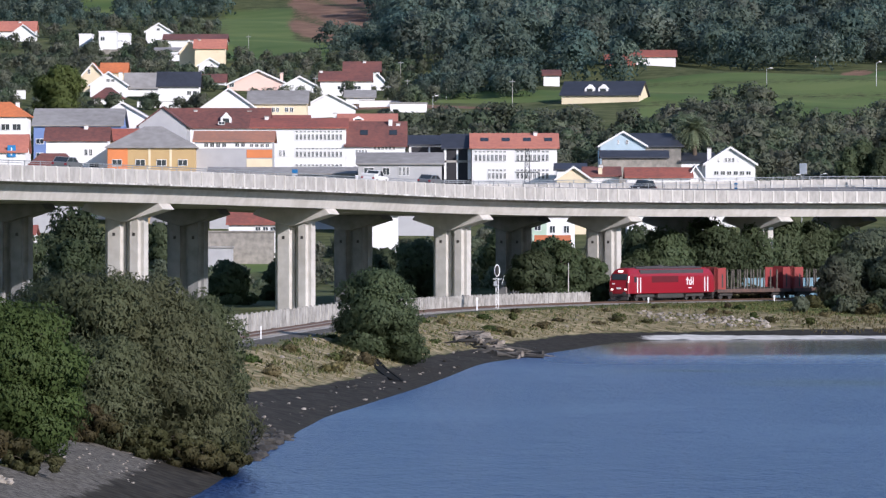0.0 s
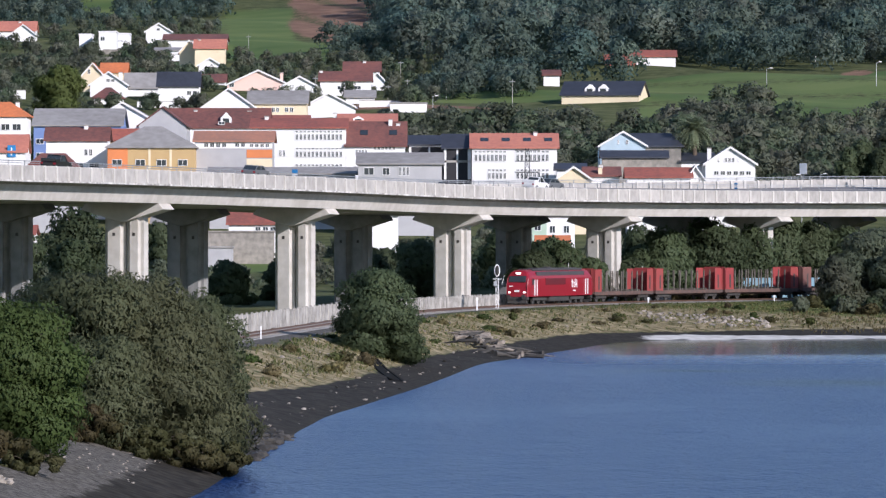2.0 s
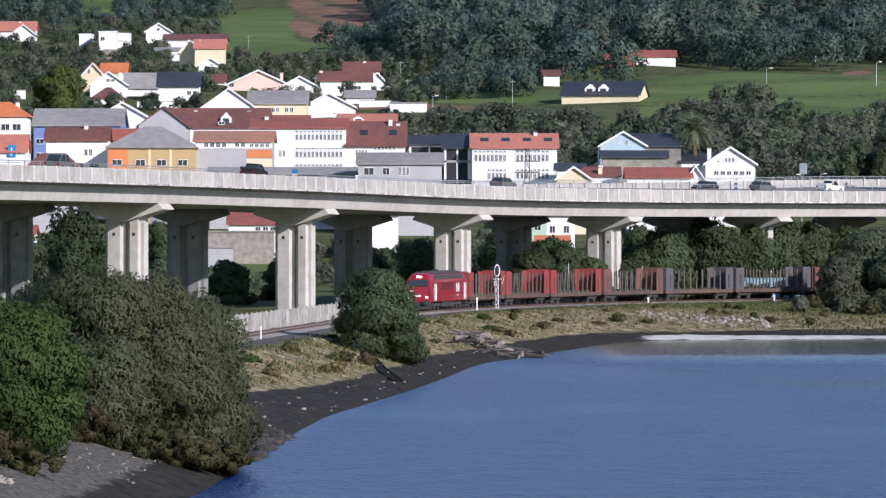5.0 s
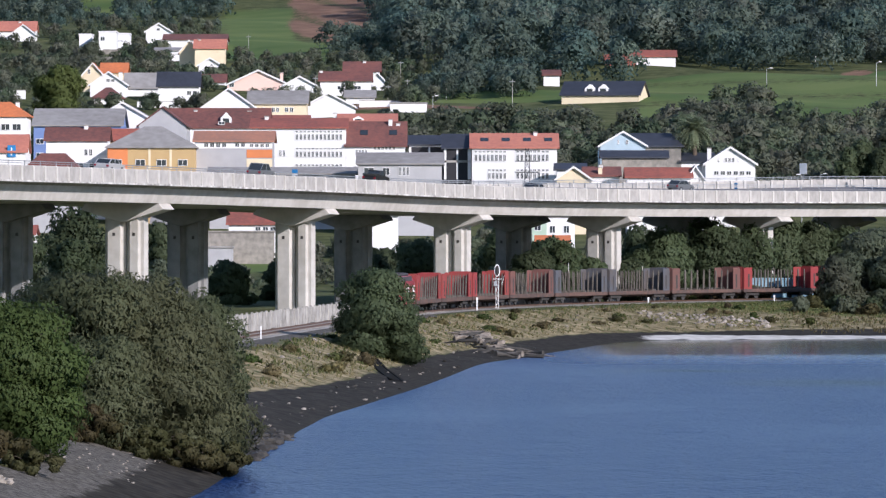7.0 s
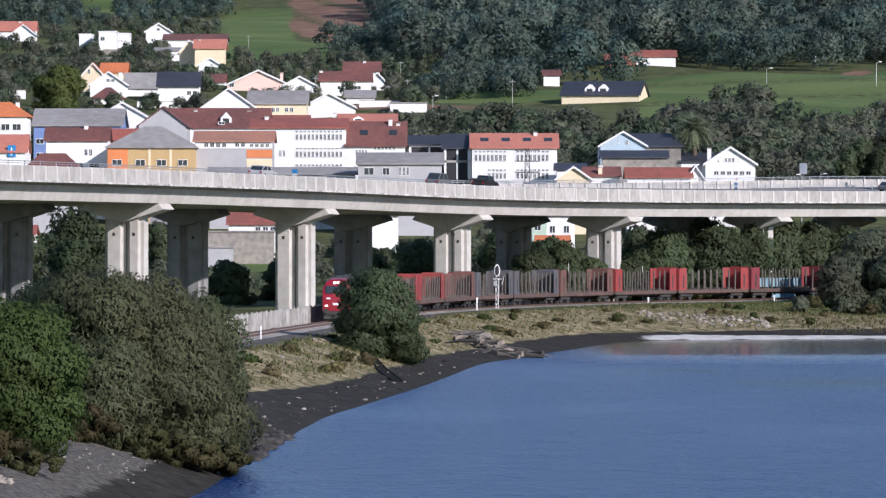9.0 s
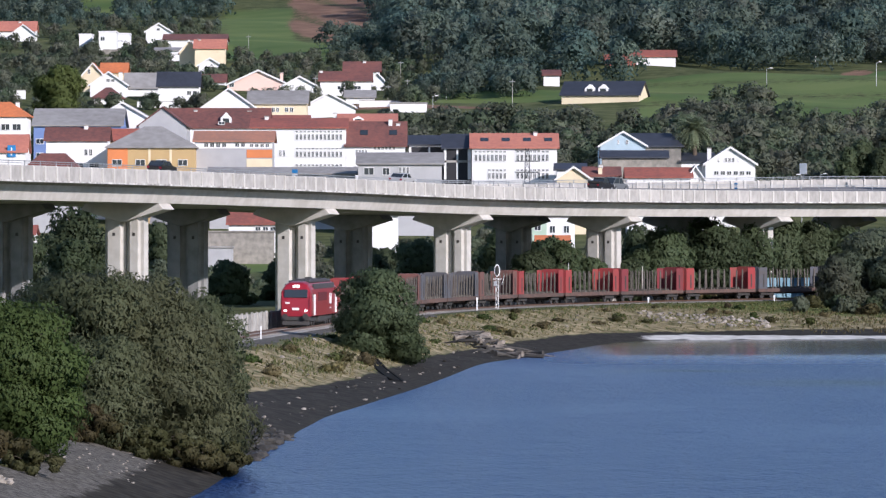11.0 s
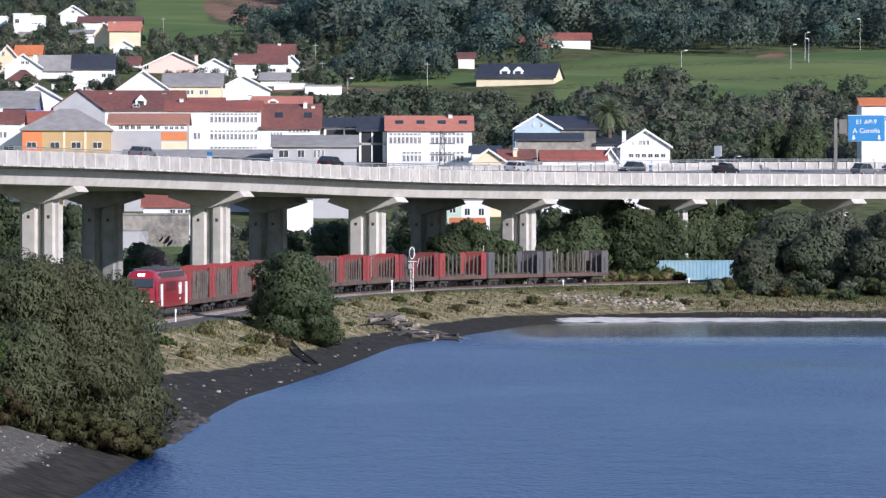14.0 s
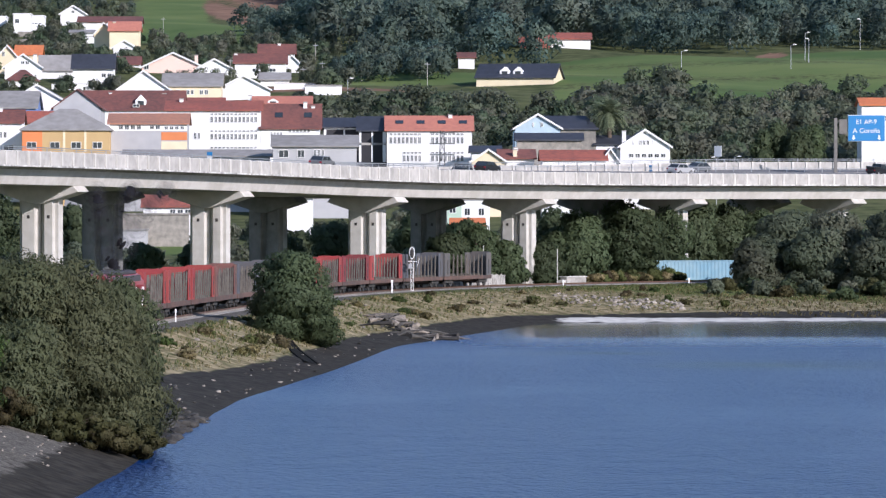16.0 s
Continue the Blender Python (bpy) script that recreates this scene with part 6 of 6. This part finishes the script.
def build_gantry():
    x, y = 67.1, 790.0
    z = 18.0
    root = empty("motorway_sign", pose(x, y, z), "blue motorway sign with white lettering on a grey post", "road sign")
    part("post", boxes((-0.24, 0.24, -0.22, 0.22, -0.2, 7.8), bevel=0.05), SIGN_POST, root)
    part("arm", boxes((0.3, 2.3, -0.15, 0.15, 7.2, 7.45), (0.3, 2.3, -0.15, 0.15, 5.9, 6.1)), SIGN_POST, root)
    part("side_plate", boxes((0.5, 1.6, -0.3, -0.2, 5.5, 7.6), bevel=0.02), SIGN_POST, root)
    bd = part("board", boxes((1.75, 6.9, -0.4, -0.3, 4.55, 8.15), bevel=0.04), SIGN_BLUE, root, "blue sign board")
    part("border", boxes((1.69, 6.96, -0.33, -0.25, 4.49, 8.21), bevel=0.04), WHITE_PAINT, bd, "white border")
    text_mesh("E1 AP-9", 0.9, 4.3, 6.95, -0.42, bd)
    text_mesh("A Coruña", 0.95, 4.3, 5.7, -0.42, bd)
    for q in (2.5, 6.1):
        bm = bmesh.new()
        prism(bm, [(q, 4.7), (q + 0.3, 5.0), (q + 0.1, 5.0), (q + 0.1, 5.35), (q - 0.1, 5.35), (q - 0.1, 5.0), (q - 0.3, 5.0)], -0.43, -0.405)
        part("arrow", bm, WHITE_PAINT, bd)


build_gantry()


def small_sign(s, side, lift, w, h, material, label, bar=None):
    root = empty("road_sign", deck_frame(s, side, lift), label, "road sign")
    bm = bmesh.new()
    rod(bm, (0, 0, -0.3), (0, 0, 1.4), 0.04, seg=6)
    part("post", bm, STEEL, root)
    part("board", boxes((-w / 2, w / 2, -0.08, -0.04, 1.0, 1.0 + h), bevel=0.01), material, root)
    if bar:
        part("stripe", boxes((-w / 2, w / 2, -0.1, -0.082, 1.0 + h * 0.4, 1.0 + h * 0.65)), bar, root)


def deck_s(y):
    return float(np.interp(y, DECK.p[:, 1], DECK.s))


small_sign(deck_s(657), _rear + 6, 2.6, 0.7, 1.3, SIGN_BLUE, "blue and white chevron marker by the roadway", WHITE_PAINT)
small_sign(deck_s(757), _rear + 6.5, 2.5, 0.5, 1.1, SIGN_BLUE, "blue and white kerb marker on the viaduct", WHITE_PAINT)
small_sign(deck_s(780), _rear - 5, 5.0, 1.3, 1.5, WHITE_PAINT, "plain pale road sign on the far parapet")


def facade_sign(x, y, z):
    root = empty("parking_sign", pose(x, y, z), "square blue sign with a white mark on a house front", "sign")
    part("board", boxes((-0.7, 0.7, -0.12, 0.0, -1.0, 1.0), bevel=0.02), SIGN_BLUE, root)
    part("mark", boxes((-0.12, 0.12, -0.14, -0.122, -0.7, 0.6)), WHITE_PAINT, root)


facade_sign(-72.8, 949.9, 25.8)


DARK_STRIP = mat("dark_strip_surface", (0.02, 0.02, 0.018), 0.95, grain=0.8, scale=2, color2=(0.01, 0.01, 0.01))
DARK_STRIP.node_tree.nodes["Principled BSDF"].inputs["Specular IOR Level"].default_value = 0.05


def drain():
    """A dark strip with low edges from the foot of the tree down to the water."""
    bm = bmesh.new()
    pts = [Vector((-8.3 + 4.6 * k / 8, 516 - 62 * k / 8, 0)) for k in range(9)]
    rows = []
    for p in pts:
        rows.append([bm.verts.new((p.x + o, p.y, gz(p.x + o, p.y) + z)) for o, z in ((-0.75, -0.1), (-0.6, 0.1), (-0.42, 0.1), (-0.38, 0.04), (0.38, 0.04), (0.42, 0.1), (0.6, 0.1), (0.75, -0.1))])
    for a, b in zip(rows, rows[1:]):
        for i in range(7):
            bm.faces.new((a[i], a[i + 1], b[i + 1], b[i]))
    bmesh.ops.recalc_face_normals(bm, faces=bm.faces[:])
    tagged(link("drain_channel", bm, DARK_STRIP), "dark strip with low edges running down the bank", "drain", kind="structure")


drain()


# ---- palm beside the slate-roofed house ----
PALM = leaf_mat("palm_fronds", (0.12, 0.18, 0.085), (0.22, 0.31, 0.15))


def build_palm(x, y, h):
    root = empty("palm_tree", pose(x, y, gz(x, y)), "tall date palm with a full crown of drooping fronds", "palm tree")
    bm = bmesh.new()
    for k in range(8):
        rod(bm, (0, 0, h * k / 8 - 0.3), (0, 0, h * (k + 1) / 8), 0.42 + 0.05 * (k % 2), 0.38, 10)
    part("trunk", bm, BARK, root)
    rng = np.random.default_rng(90)
    for i in range(95):
        a, el = rng.random() * 6.283, rng.uniform(-0.5, 1.3)
        n, length = 9, 3.6 + rng.random()
        bm = bmesh.new()
        p = Vector((0, 0, h))
        d = Vector((math.cos(a) * math.cos(el), math.sin(a) * math.cos(el), math.sin(el)))
        side = Vector((-math.sin(a), math.cos(a), 0))
        for k in range(n):
            q = p + d * (length / n)
            w = 0.75 * math.sin(math.pi * (k + 0.8) / (n + 1)) + 0.1
            for sgn in (-1, 1):
                t = q + side * sgn * w + d * 0.25 - Vector((0, 0, 0.15))
                bm.faces.new([bm.verts.new(v) for v in (p, p + d * 0.24, t)])
                t = (p + q) / 2 + side * sgn * w + d * 0.25 - Vector((0, 0, 0.15))
                bm.faces.new([bm.verts.new(v) for v in ((p + q) / 2, (p + q) / 2 + d * 0.24, t)])
            p = q
            d = (d - Vector((0, 0, 0.16))).normalized()
        part("frond", bm, PALM, root)


build_palm(43.3, 968, 15.2)


def low_wall(x, y, turn):
    root = empty("loading_kerb", pose(x, y, gz(x, y), 0, 0, turn), "low pale concrete kerb wall beside the line", "wall")
    part("wall", boxes((-2.3, 2.3, -0.5, 0.5, -0.3, 0.75), bevel=0.04), CONCRETE_OLD, root)
    part("slab", boxes((-2.4, 2.4, -0.6, 0.6, 0.75, 0.9), bevel=0.03), CONCRETE, root, "pale concrete slab")
    part("step", boxes((-3.2, -2.32, -0.4, 0.4, -0.3, 0.4), bevel=0.03), CONCRETE, root)


low_wall(27.6, 721, 55)


# ---- tufts of dry and green grass on the bank ----
def tufts(name, spots, material, label, size, seed, k=7):
    rng = np.random.default_rng(seed)
    n = len(spots)
    z = ground_z(spots[:, 0], spots[:, 1])
    base = np.repeat(np.c_[spots, z], k, axis=0)
    m = n * k
    a = rng.random(m) * 6.283
    lean = np.c_[np.cos(a), np.sin(a), np.zeros(m)]
    s = size * (0.5 + rng.random(m))[:, None]
    side = np.c_[-np.sin(a), np.cos(a), np.zeros(m)] * 0.16 * s
    c = base + lean * s * 0.35 * rng.random((m, 1))
    tip = c + lean * s * 0.5 + np.array((0, 0, 1.0)) * s
    nn = lean * 0.5 + np.array((0, 0, 0.8))
    q = np.stack([c - side - (0, 0, 0.08), c + side - (0, 0, 0.08), tip + side * 0.5, tip - side * 0.5, nn], 1)
    tagged(new(name, quads_mesh(name, q, material)), label, "grass", kind="stuff")


GRASS_DRY = leaf_mat("dry_grass_blades", (0.16, 0.14, 0.06), (0.40, 0.33, 0.18), (0.22, 0.2, 0.09))
GRASS_REED = leaf_mat("reed_blades", (0.09, 0.08, 0.04), (0.2, 0.165, 0.085))
GRASS_GREEN = leaf_mat("green_grass_blades", (0.08, 0.105, 0.034), (0.17, 0.195, 0.07))


def bank_spots(n, seed, ulo, uhi, ylo, yhi):
    rng = np.random.default_rng(seed)
    p = np.c_[rng.uniform(-40, 75, n * 8), rng.uniform(ylo, yhi, n * 8)]
    d, side = off_line(p[:, 0], p[:, 1], SHORE)
    r, rs = off_line(p[:, 0], p[:, 1], RAIL)
    u = d / (d + np.maximum(r - 3.2, 0) + 0.01)
    clump = np.sin(p[:, 0] * 2.3 + p[:, 1] * 0.9) + np.sin(p[:, 0] * 0.7 - p[:, 1] * 0.31 + 1) + 0.7 * rng.normal(size=len(p))
    p = p[(side > 0) & (rs < 0) & (u > ulo) & (u < uhi) & (r > 4.3) & (clump > -0.3)]
    return p[:n]


tufts("dry_grass", bank_spots(9000, 80, 0.36, 0.93, 350, 715), GRASS_DRY, "dry straw-coloured grass tufts on the bank", 0.13, 81, 9)
tufts("green_grass", bank_spots(6000, 82, 0.4, 0.98, 350, 715), GRASS_GREEN, "low green weeds on the railway bank", 0.17, 83)
tufts("verge_grass", bank_spots(1800, 84, 0.35, 0.97, 690, 775), GRASS_GREEN, "green grass on the far verge", 0.18, 85)
tufts("reeds", np.c_[_g.uniform(42, 80, 700), _g.uniform(655, 700, 700)], GRASS_REED, "brown reeds along the far shore", 0.26, 87)
for _i in range(16):
    _x, _y = 30.0 + 13 * (_i + _g.random()) / 16, 727 + 16 * (_i + _g.random()) / 16
    tree("weed_clump", _x, _y, many_blobs(_g, 2.6 + _g.random(), 2.4, 0.9 + 1.0 * _g.random(), 12, 0.1, 0.25), 1300, 0.16, (GRASS_DRY, GRASS_GREEN, LEAF_BROWN)[_i % 3], "tall yellowing weeds beside the track", "weeds", 0.05, 700 + _i, group="trackside weeds")
for _i in range(18):
    _x, _y = 44 + 34 * (_i + _g.random()) / 18, 692 + 18 * _g.random()
    tree("shore_shrub", _x, _y, many_blobs(_g, 3.6 + _g.random(), 3.0, 1.5 + 0.9 * _g.random(), 12, 0.1, 0.25), 1500, 0.2, (LEAF_WOOD, LEAF_BROWN, LEAF_TREE)[_i % 3], "low tangled shrub on the far shore", "shrub", 0.05, 500 + _i, group="far shore shrubs")
for _i in range(150):
    _y = _g.uniform(400, 490) if _i % 2 else _g.uniform(480, 690)
    _s = bank_spots(1, 200 + _i, 0.42, 0.85, _y, _y + 20)
    for _q in _s:
        tree("bank_shrub", float(_q[0]), float(_q[1]), many_blobs(_g, 1.5 + 2.0 * _g.random(), 1.8, 0.35 + _g.random() * 0.6, 9, 0.1, 0.2), 420, 0.11, (GRASS_GREEN, LEAF_NEAR, LEAF_BROWN, GRASS_DRY, GRASS_REED)[_i % 5], "low scrubby weed clump on the dry bank", "shrub", 0.04, 300 + _i, group="bank shrubs")


# ---- traffic ----
PAINT = {"white": mat("white_car_paint", (0.75, 0.75, 0.75), 0.3, coat=0.5), "black": mat("black_car_paint", (0.015, 0.015, 0.018), 0.3, coat=0.5),
         "grey": mat("grey_car_paint", (0.13, 0.14, 0.15), 0.3, coat=0.5), "silver": mat("silver_car_paint", (0.5, 0.5, 0.51), 0.35, 0.3, coat=0.5)}
TYRE = mat("tyre_rubber", (0.02, 0.02, 0.02), 0.9)


def build_car(color, kind):
    """Front towards +y; wheels on z = 0."""
    word = {"car": "hatchback", "van": "pickup with a white cab", "suv": "estate car"}[kind]
    root = empty("car", Matrix(), "%s %s driving on the viaduct" % (color, word), "car", "cars on the viaduct")
    hgt = {"car": 1.45, "van": 1.62, "suv": 1.7}[kind]
    bm = bmesh.new()
    m = Matrix.Rotation(math.pi / 2, 4, "Z")
    lo = [(-2.1, 0.35), (2.1, 0.3), (2.15, 0.65), (1.95, 0.85), (0.95, 0.98), (-1.9, 1.0), (-2.15, 0.85), (-2.15, 0.5)]
    prism(bm, lo, -0.85, 0.85, m)
    bmesh.ops.bevel(bm, geom=bm.edges[:], offset=0.07, segments=2, affect="EDGES")
    part("body", bm, PAINT[color], root)
    cab = [(1.0, 0.96), (0.25, hgt - 0.05), (-1.3 if kind != "van" else -0.6, hgt - 0.03), (-1.95 if kind != "van" else -0.9, 0.96)]
    bm = bmesh.new()
    prism(bm, cab, -0.74, 0.74, m)
    part("glasshouse", bm, GLASS, root, "dark car windows")
    part("roof", boxes((-0.72, 0.72, -1.35 if kind != "van" else -0.7, 0.3, hgt - 0.07, hgt), bevel=0.03), PAINT[color], root)
    for q in (-1, 1):
        for y0, y1 in ((1.0, 0.27), (-0.35, -0.4), (cab[3][0], cab[2][0])):
            bm = bmesh.new()
            rod(bm, (q * 0.75, y0, 0.96), (q * 0.73, y1, hgt - 0.04), 0.045, seg=6)
            part("pillar", bm, PAINT[color], root)
        part("headlamp", boxes((q * 0.68 - 0.16, q * 0.68 + 0.16, 2.0, 2.14, 0.62, 0.78), bevel=0.02), WHITE_PAINT, root)
        part("tail_lamp", boxes((q * 0.7 - 0.13, q * 0.7 + 0.13, -2.18, -2.1, 0.65, 0.85), bevel=0.02), LOCO_RED, root)
        for y in (-1.3, 1.32):
            bm = bmesh.new()
            rod(bm, (q * 0.68, y, 0.32), (q * 0.87, y, 0.32), 0.32, seg=16)
            wh = part("wheel", bm, TYRE, root)
            bm = bmesh.new()
            rod(bm, (q * 0.86, y, 0.32), (q * 0.885, y, 0.32), 0.19, seg=12)
            part("hubcap", bm, STEEL, wh)
    if kind == "van":
        part("load_bed", boxes((-0.84, 0.84, -2.1, -0.95, 0.95, 1.25), bevel=0.03), PAINT[color], root)
    return root


# colour, kind, lane, place along the deck at 0 s, speed
TRAFFIC = [(build_car(c, k), lane, a, v) for c, k, lane, a, v in (
    ("white", "van", 0.5, 241.7, 25.9), ("grey", "car", 0.5, 260.2, 19.0), ("black", "suv", -15.5, 350.3, -25.2), ("grey", "car", 0.5, 155.9, 25.5),
    ("black", "car", -15.5, 466.9, -20.5), ("black", "van", 0.5, 117.5, 17.8), ("grey", "suv", 0.5, 18.0, 27.2), ("black", "suv", -15.5, 648.5, -20.1),
    ("silver", "car", 0.5, 19.8, 21.0), ("black", "car", 0.5, -92.0, 24.8), ("grey", "car", -15.5, 731.9, -21.9), ("grey", "car", 0.5, -174.8, 26.7))]


def lane_pose(s, lane):
    """A pose on the road surface; past the deck's ends the road goes straight on."""
    c = min(max(s, 4.0), S_END - 4.0)
    lane += (3.4 if lane > -7 else 3.9) * min(max((20 - DECK.at(c)[0]) / 32, 0.0), 1.0)
    x = lane if lane > -7 else lane - _rear
    lift = (deck_z_extra(DECK.at(c)[0]) if lane < -7 else 0) + (3.25 + (5.6 - x) * 0.0786) * DEEP
    m = deck_frame(c, lane, lift) @ Matrix.Translation((0, s - c, 0))
    return m @ Matrix.Rotation(math.atan(0.0786), 4, "Y") @ (Matrix.Rotation(math.pi, 4, "Z") if lane < -7 else Matrix())


# ---- diesel smoke, in puffs that leave the exhaust ----
SMOKE = bpy.data.materials.new("thin_dark_smoke")
SMOKE.use_nodes = True
_n, _l = SMOKE.node_tree.nodes, SMOKE.node_tree.links
_tp, _mx, _ns, _mr, _tc = (_n.new(k) for k in ("ShaderNodeBsdfTransparent", "ShaderNodeMixShader", "ShaderNodeTexNoise", "ShaderNodeMapRange", "ShaderNodeTexCoord"))
_n["Principled BSDF"].inputs["Base Color"].default_value = (0.05, 0.05, 0.06, 1)
_n["Principled BSDF"].inputs["Roughness"].default_value = 1.0
_n["Principled BSDF"].inputs["Specular IOR Level"].default_value = 0.0
_ns.inputs["Scale"].default_value = 1.1
_mr.inputs[1].default_value, _mr.inputs[2].default_value, _mr.inputs[3].default_value, _mr.inputs[4].default_value = 0.25, 0.8, 0.0, 0.14
_l.new(_tc.outputs["Object"], _ns.inputs["Vector"]), _l.new(_ns.outputs[0], _mr.inputs[0]), _l.new(_mr.outputs[0], _mx.inputs[0])
_l.new(_tp.outputs[0], _mx.inputs[1]), _l.new(_n["Principled BSDF"].outputs[0], _mx.inputs[2]), _l.new(_mx.outputs[0], _n["Material Output"].inputs["Surface"])


def build_puff(seed, r):
    rng = np.random.default_rng(seed)
    bm = bmesh.new()
    for k, q in enumerate((1.0, 0.72, 0.46)):
        got = bmesh.ops.create_icosphere(bm, subdivisions=3, radius=r * q)
        a, c = rng.random() * 6, rng.random() * 6
        for v in got["verts"]:
            v.co *= 0.86 + 0.14 * math.sin(v.co.x * 3 / r + a) * math.cos(v.co.z * 3 / r + c)
    for f in bm.faces:
        f.smooth = True
    ob = link("smoke_puff", bm, SMOKE)
    return tagged(ob, "thin dark diesel smoke puff above the locomotive", "smoke", "diesel smoke")


SMOKE_PUFFS = [(build_puff(400 + i, 1.15 + 0.04 * (i % 5)), 12.0 + 0.22 * i) for i in range(18)]


# ---- lattice power mast behind the viaduct ----
MASTM = mat("dull_mast_steel", (0.10, 0.105, 0.11), 0.6, 0.5, grain=0.5, scale=2)


def build_mast(x, y, h):
    root = empty("lattice_mast", pose(x, y, gz(x, y)), "dull grey steel lattice power mast", "power mast")
    def half(z):
        return 0.85 - 0.6 * z / h
    for sx in (-1, 1):
        for sy in (-1, 1):
            bm = bmesh.new()
            rod(bm, (sx * half(0), sy * half(0), -0.3), (sx * half(h), sy * half(h), h), 0.07, seg=5)
            part("mast_leg", bm, MASTM, root)
    n = 11
    for k in range(n):
        z0, z1 = h * k / n, h * (k + 1) / n
        for sy in (-1, 1):
            q = 1 if (k + (sy > 0)) % 2 else -1
            bm = bmesh.new()
            rod(bm, (-q * half(z0), sy * half(z0), z0), (q * half(z1), sy * half(z1), z1), 0.045, seg=5)
            part("brace", bm, MASTM, root)
    for z in (h - 0.3, h - 2.0, h - 3.7):
        part("crossarm", boxes((-1.9, 1.9, -0.08, 0.08, z - 0.08, z + 0.08)), MASTM, root)


build_mast(12.9, 862, 18.2)


# ---- what moves ----
SPEED = 17.1
S_FRONT = float(np.interp(22.3, RAIL.p[:, 0], RAIL.s))


def motions():
    for ob, back in TRAIN:
        walk(ob, [(k * 0.25, rail_frame(S_FRONT - SPEED * k * 0.25 + back, RAIL_Z)) for k in range(65)])
    for ob, lane, a, v in TRAFFIC:
        walk(ob, [(k * 0.5, lane_pose(a + v * k * 0.5, lane)) for k in range(33)])

    for i, (ob, t0) in enumerate(SMOKE_PUFFS):
        rows = []
        for k in range(65):
            t = k * 0.25
            age = max(0.0, t - t0)
            s = S_FRONT - SPEED * (min(t, t0) + 0.5 * age) + 10.4
            m = rail_frame(s, RAIL_Z + 2.6 + 3.5 * age - 0.35 * age * age)
            rows.append((t, Matrix.Translation((0.9 * age * math.sin(i * 2.1) - 0.5 * age, 0, 0)) @ m))
        walk(ob, rows)


motions()
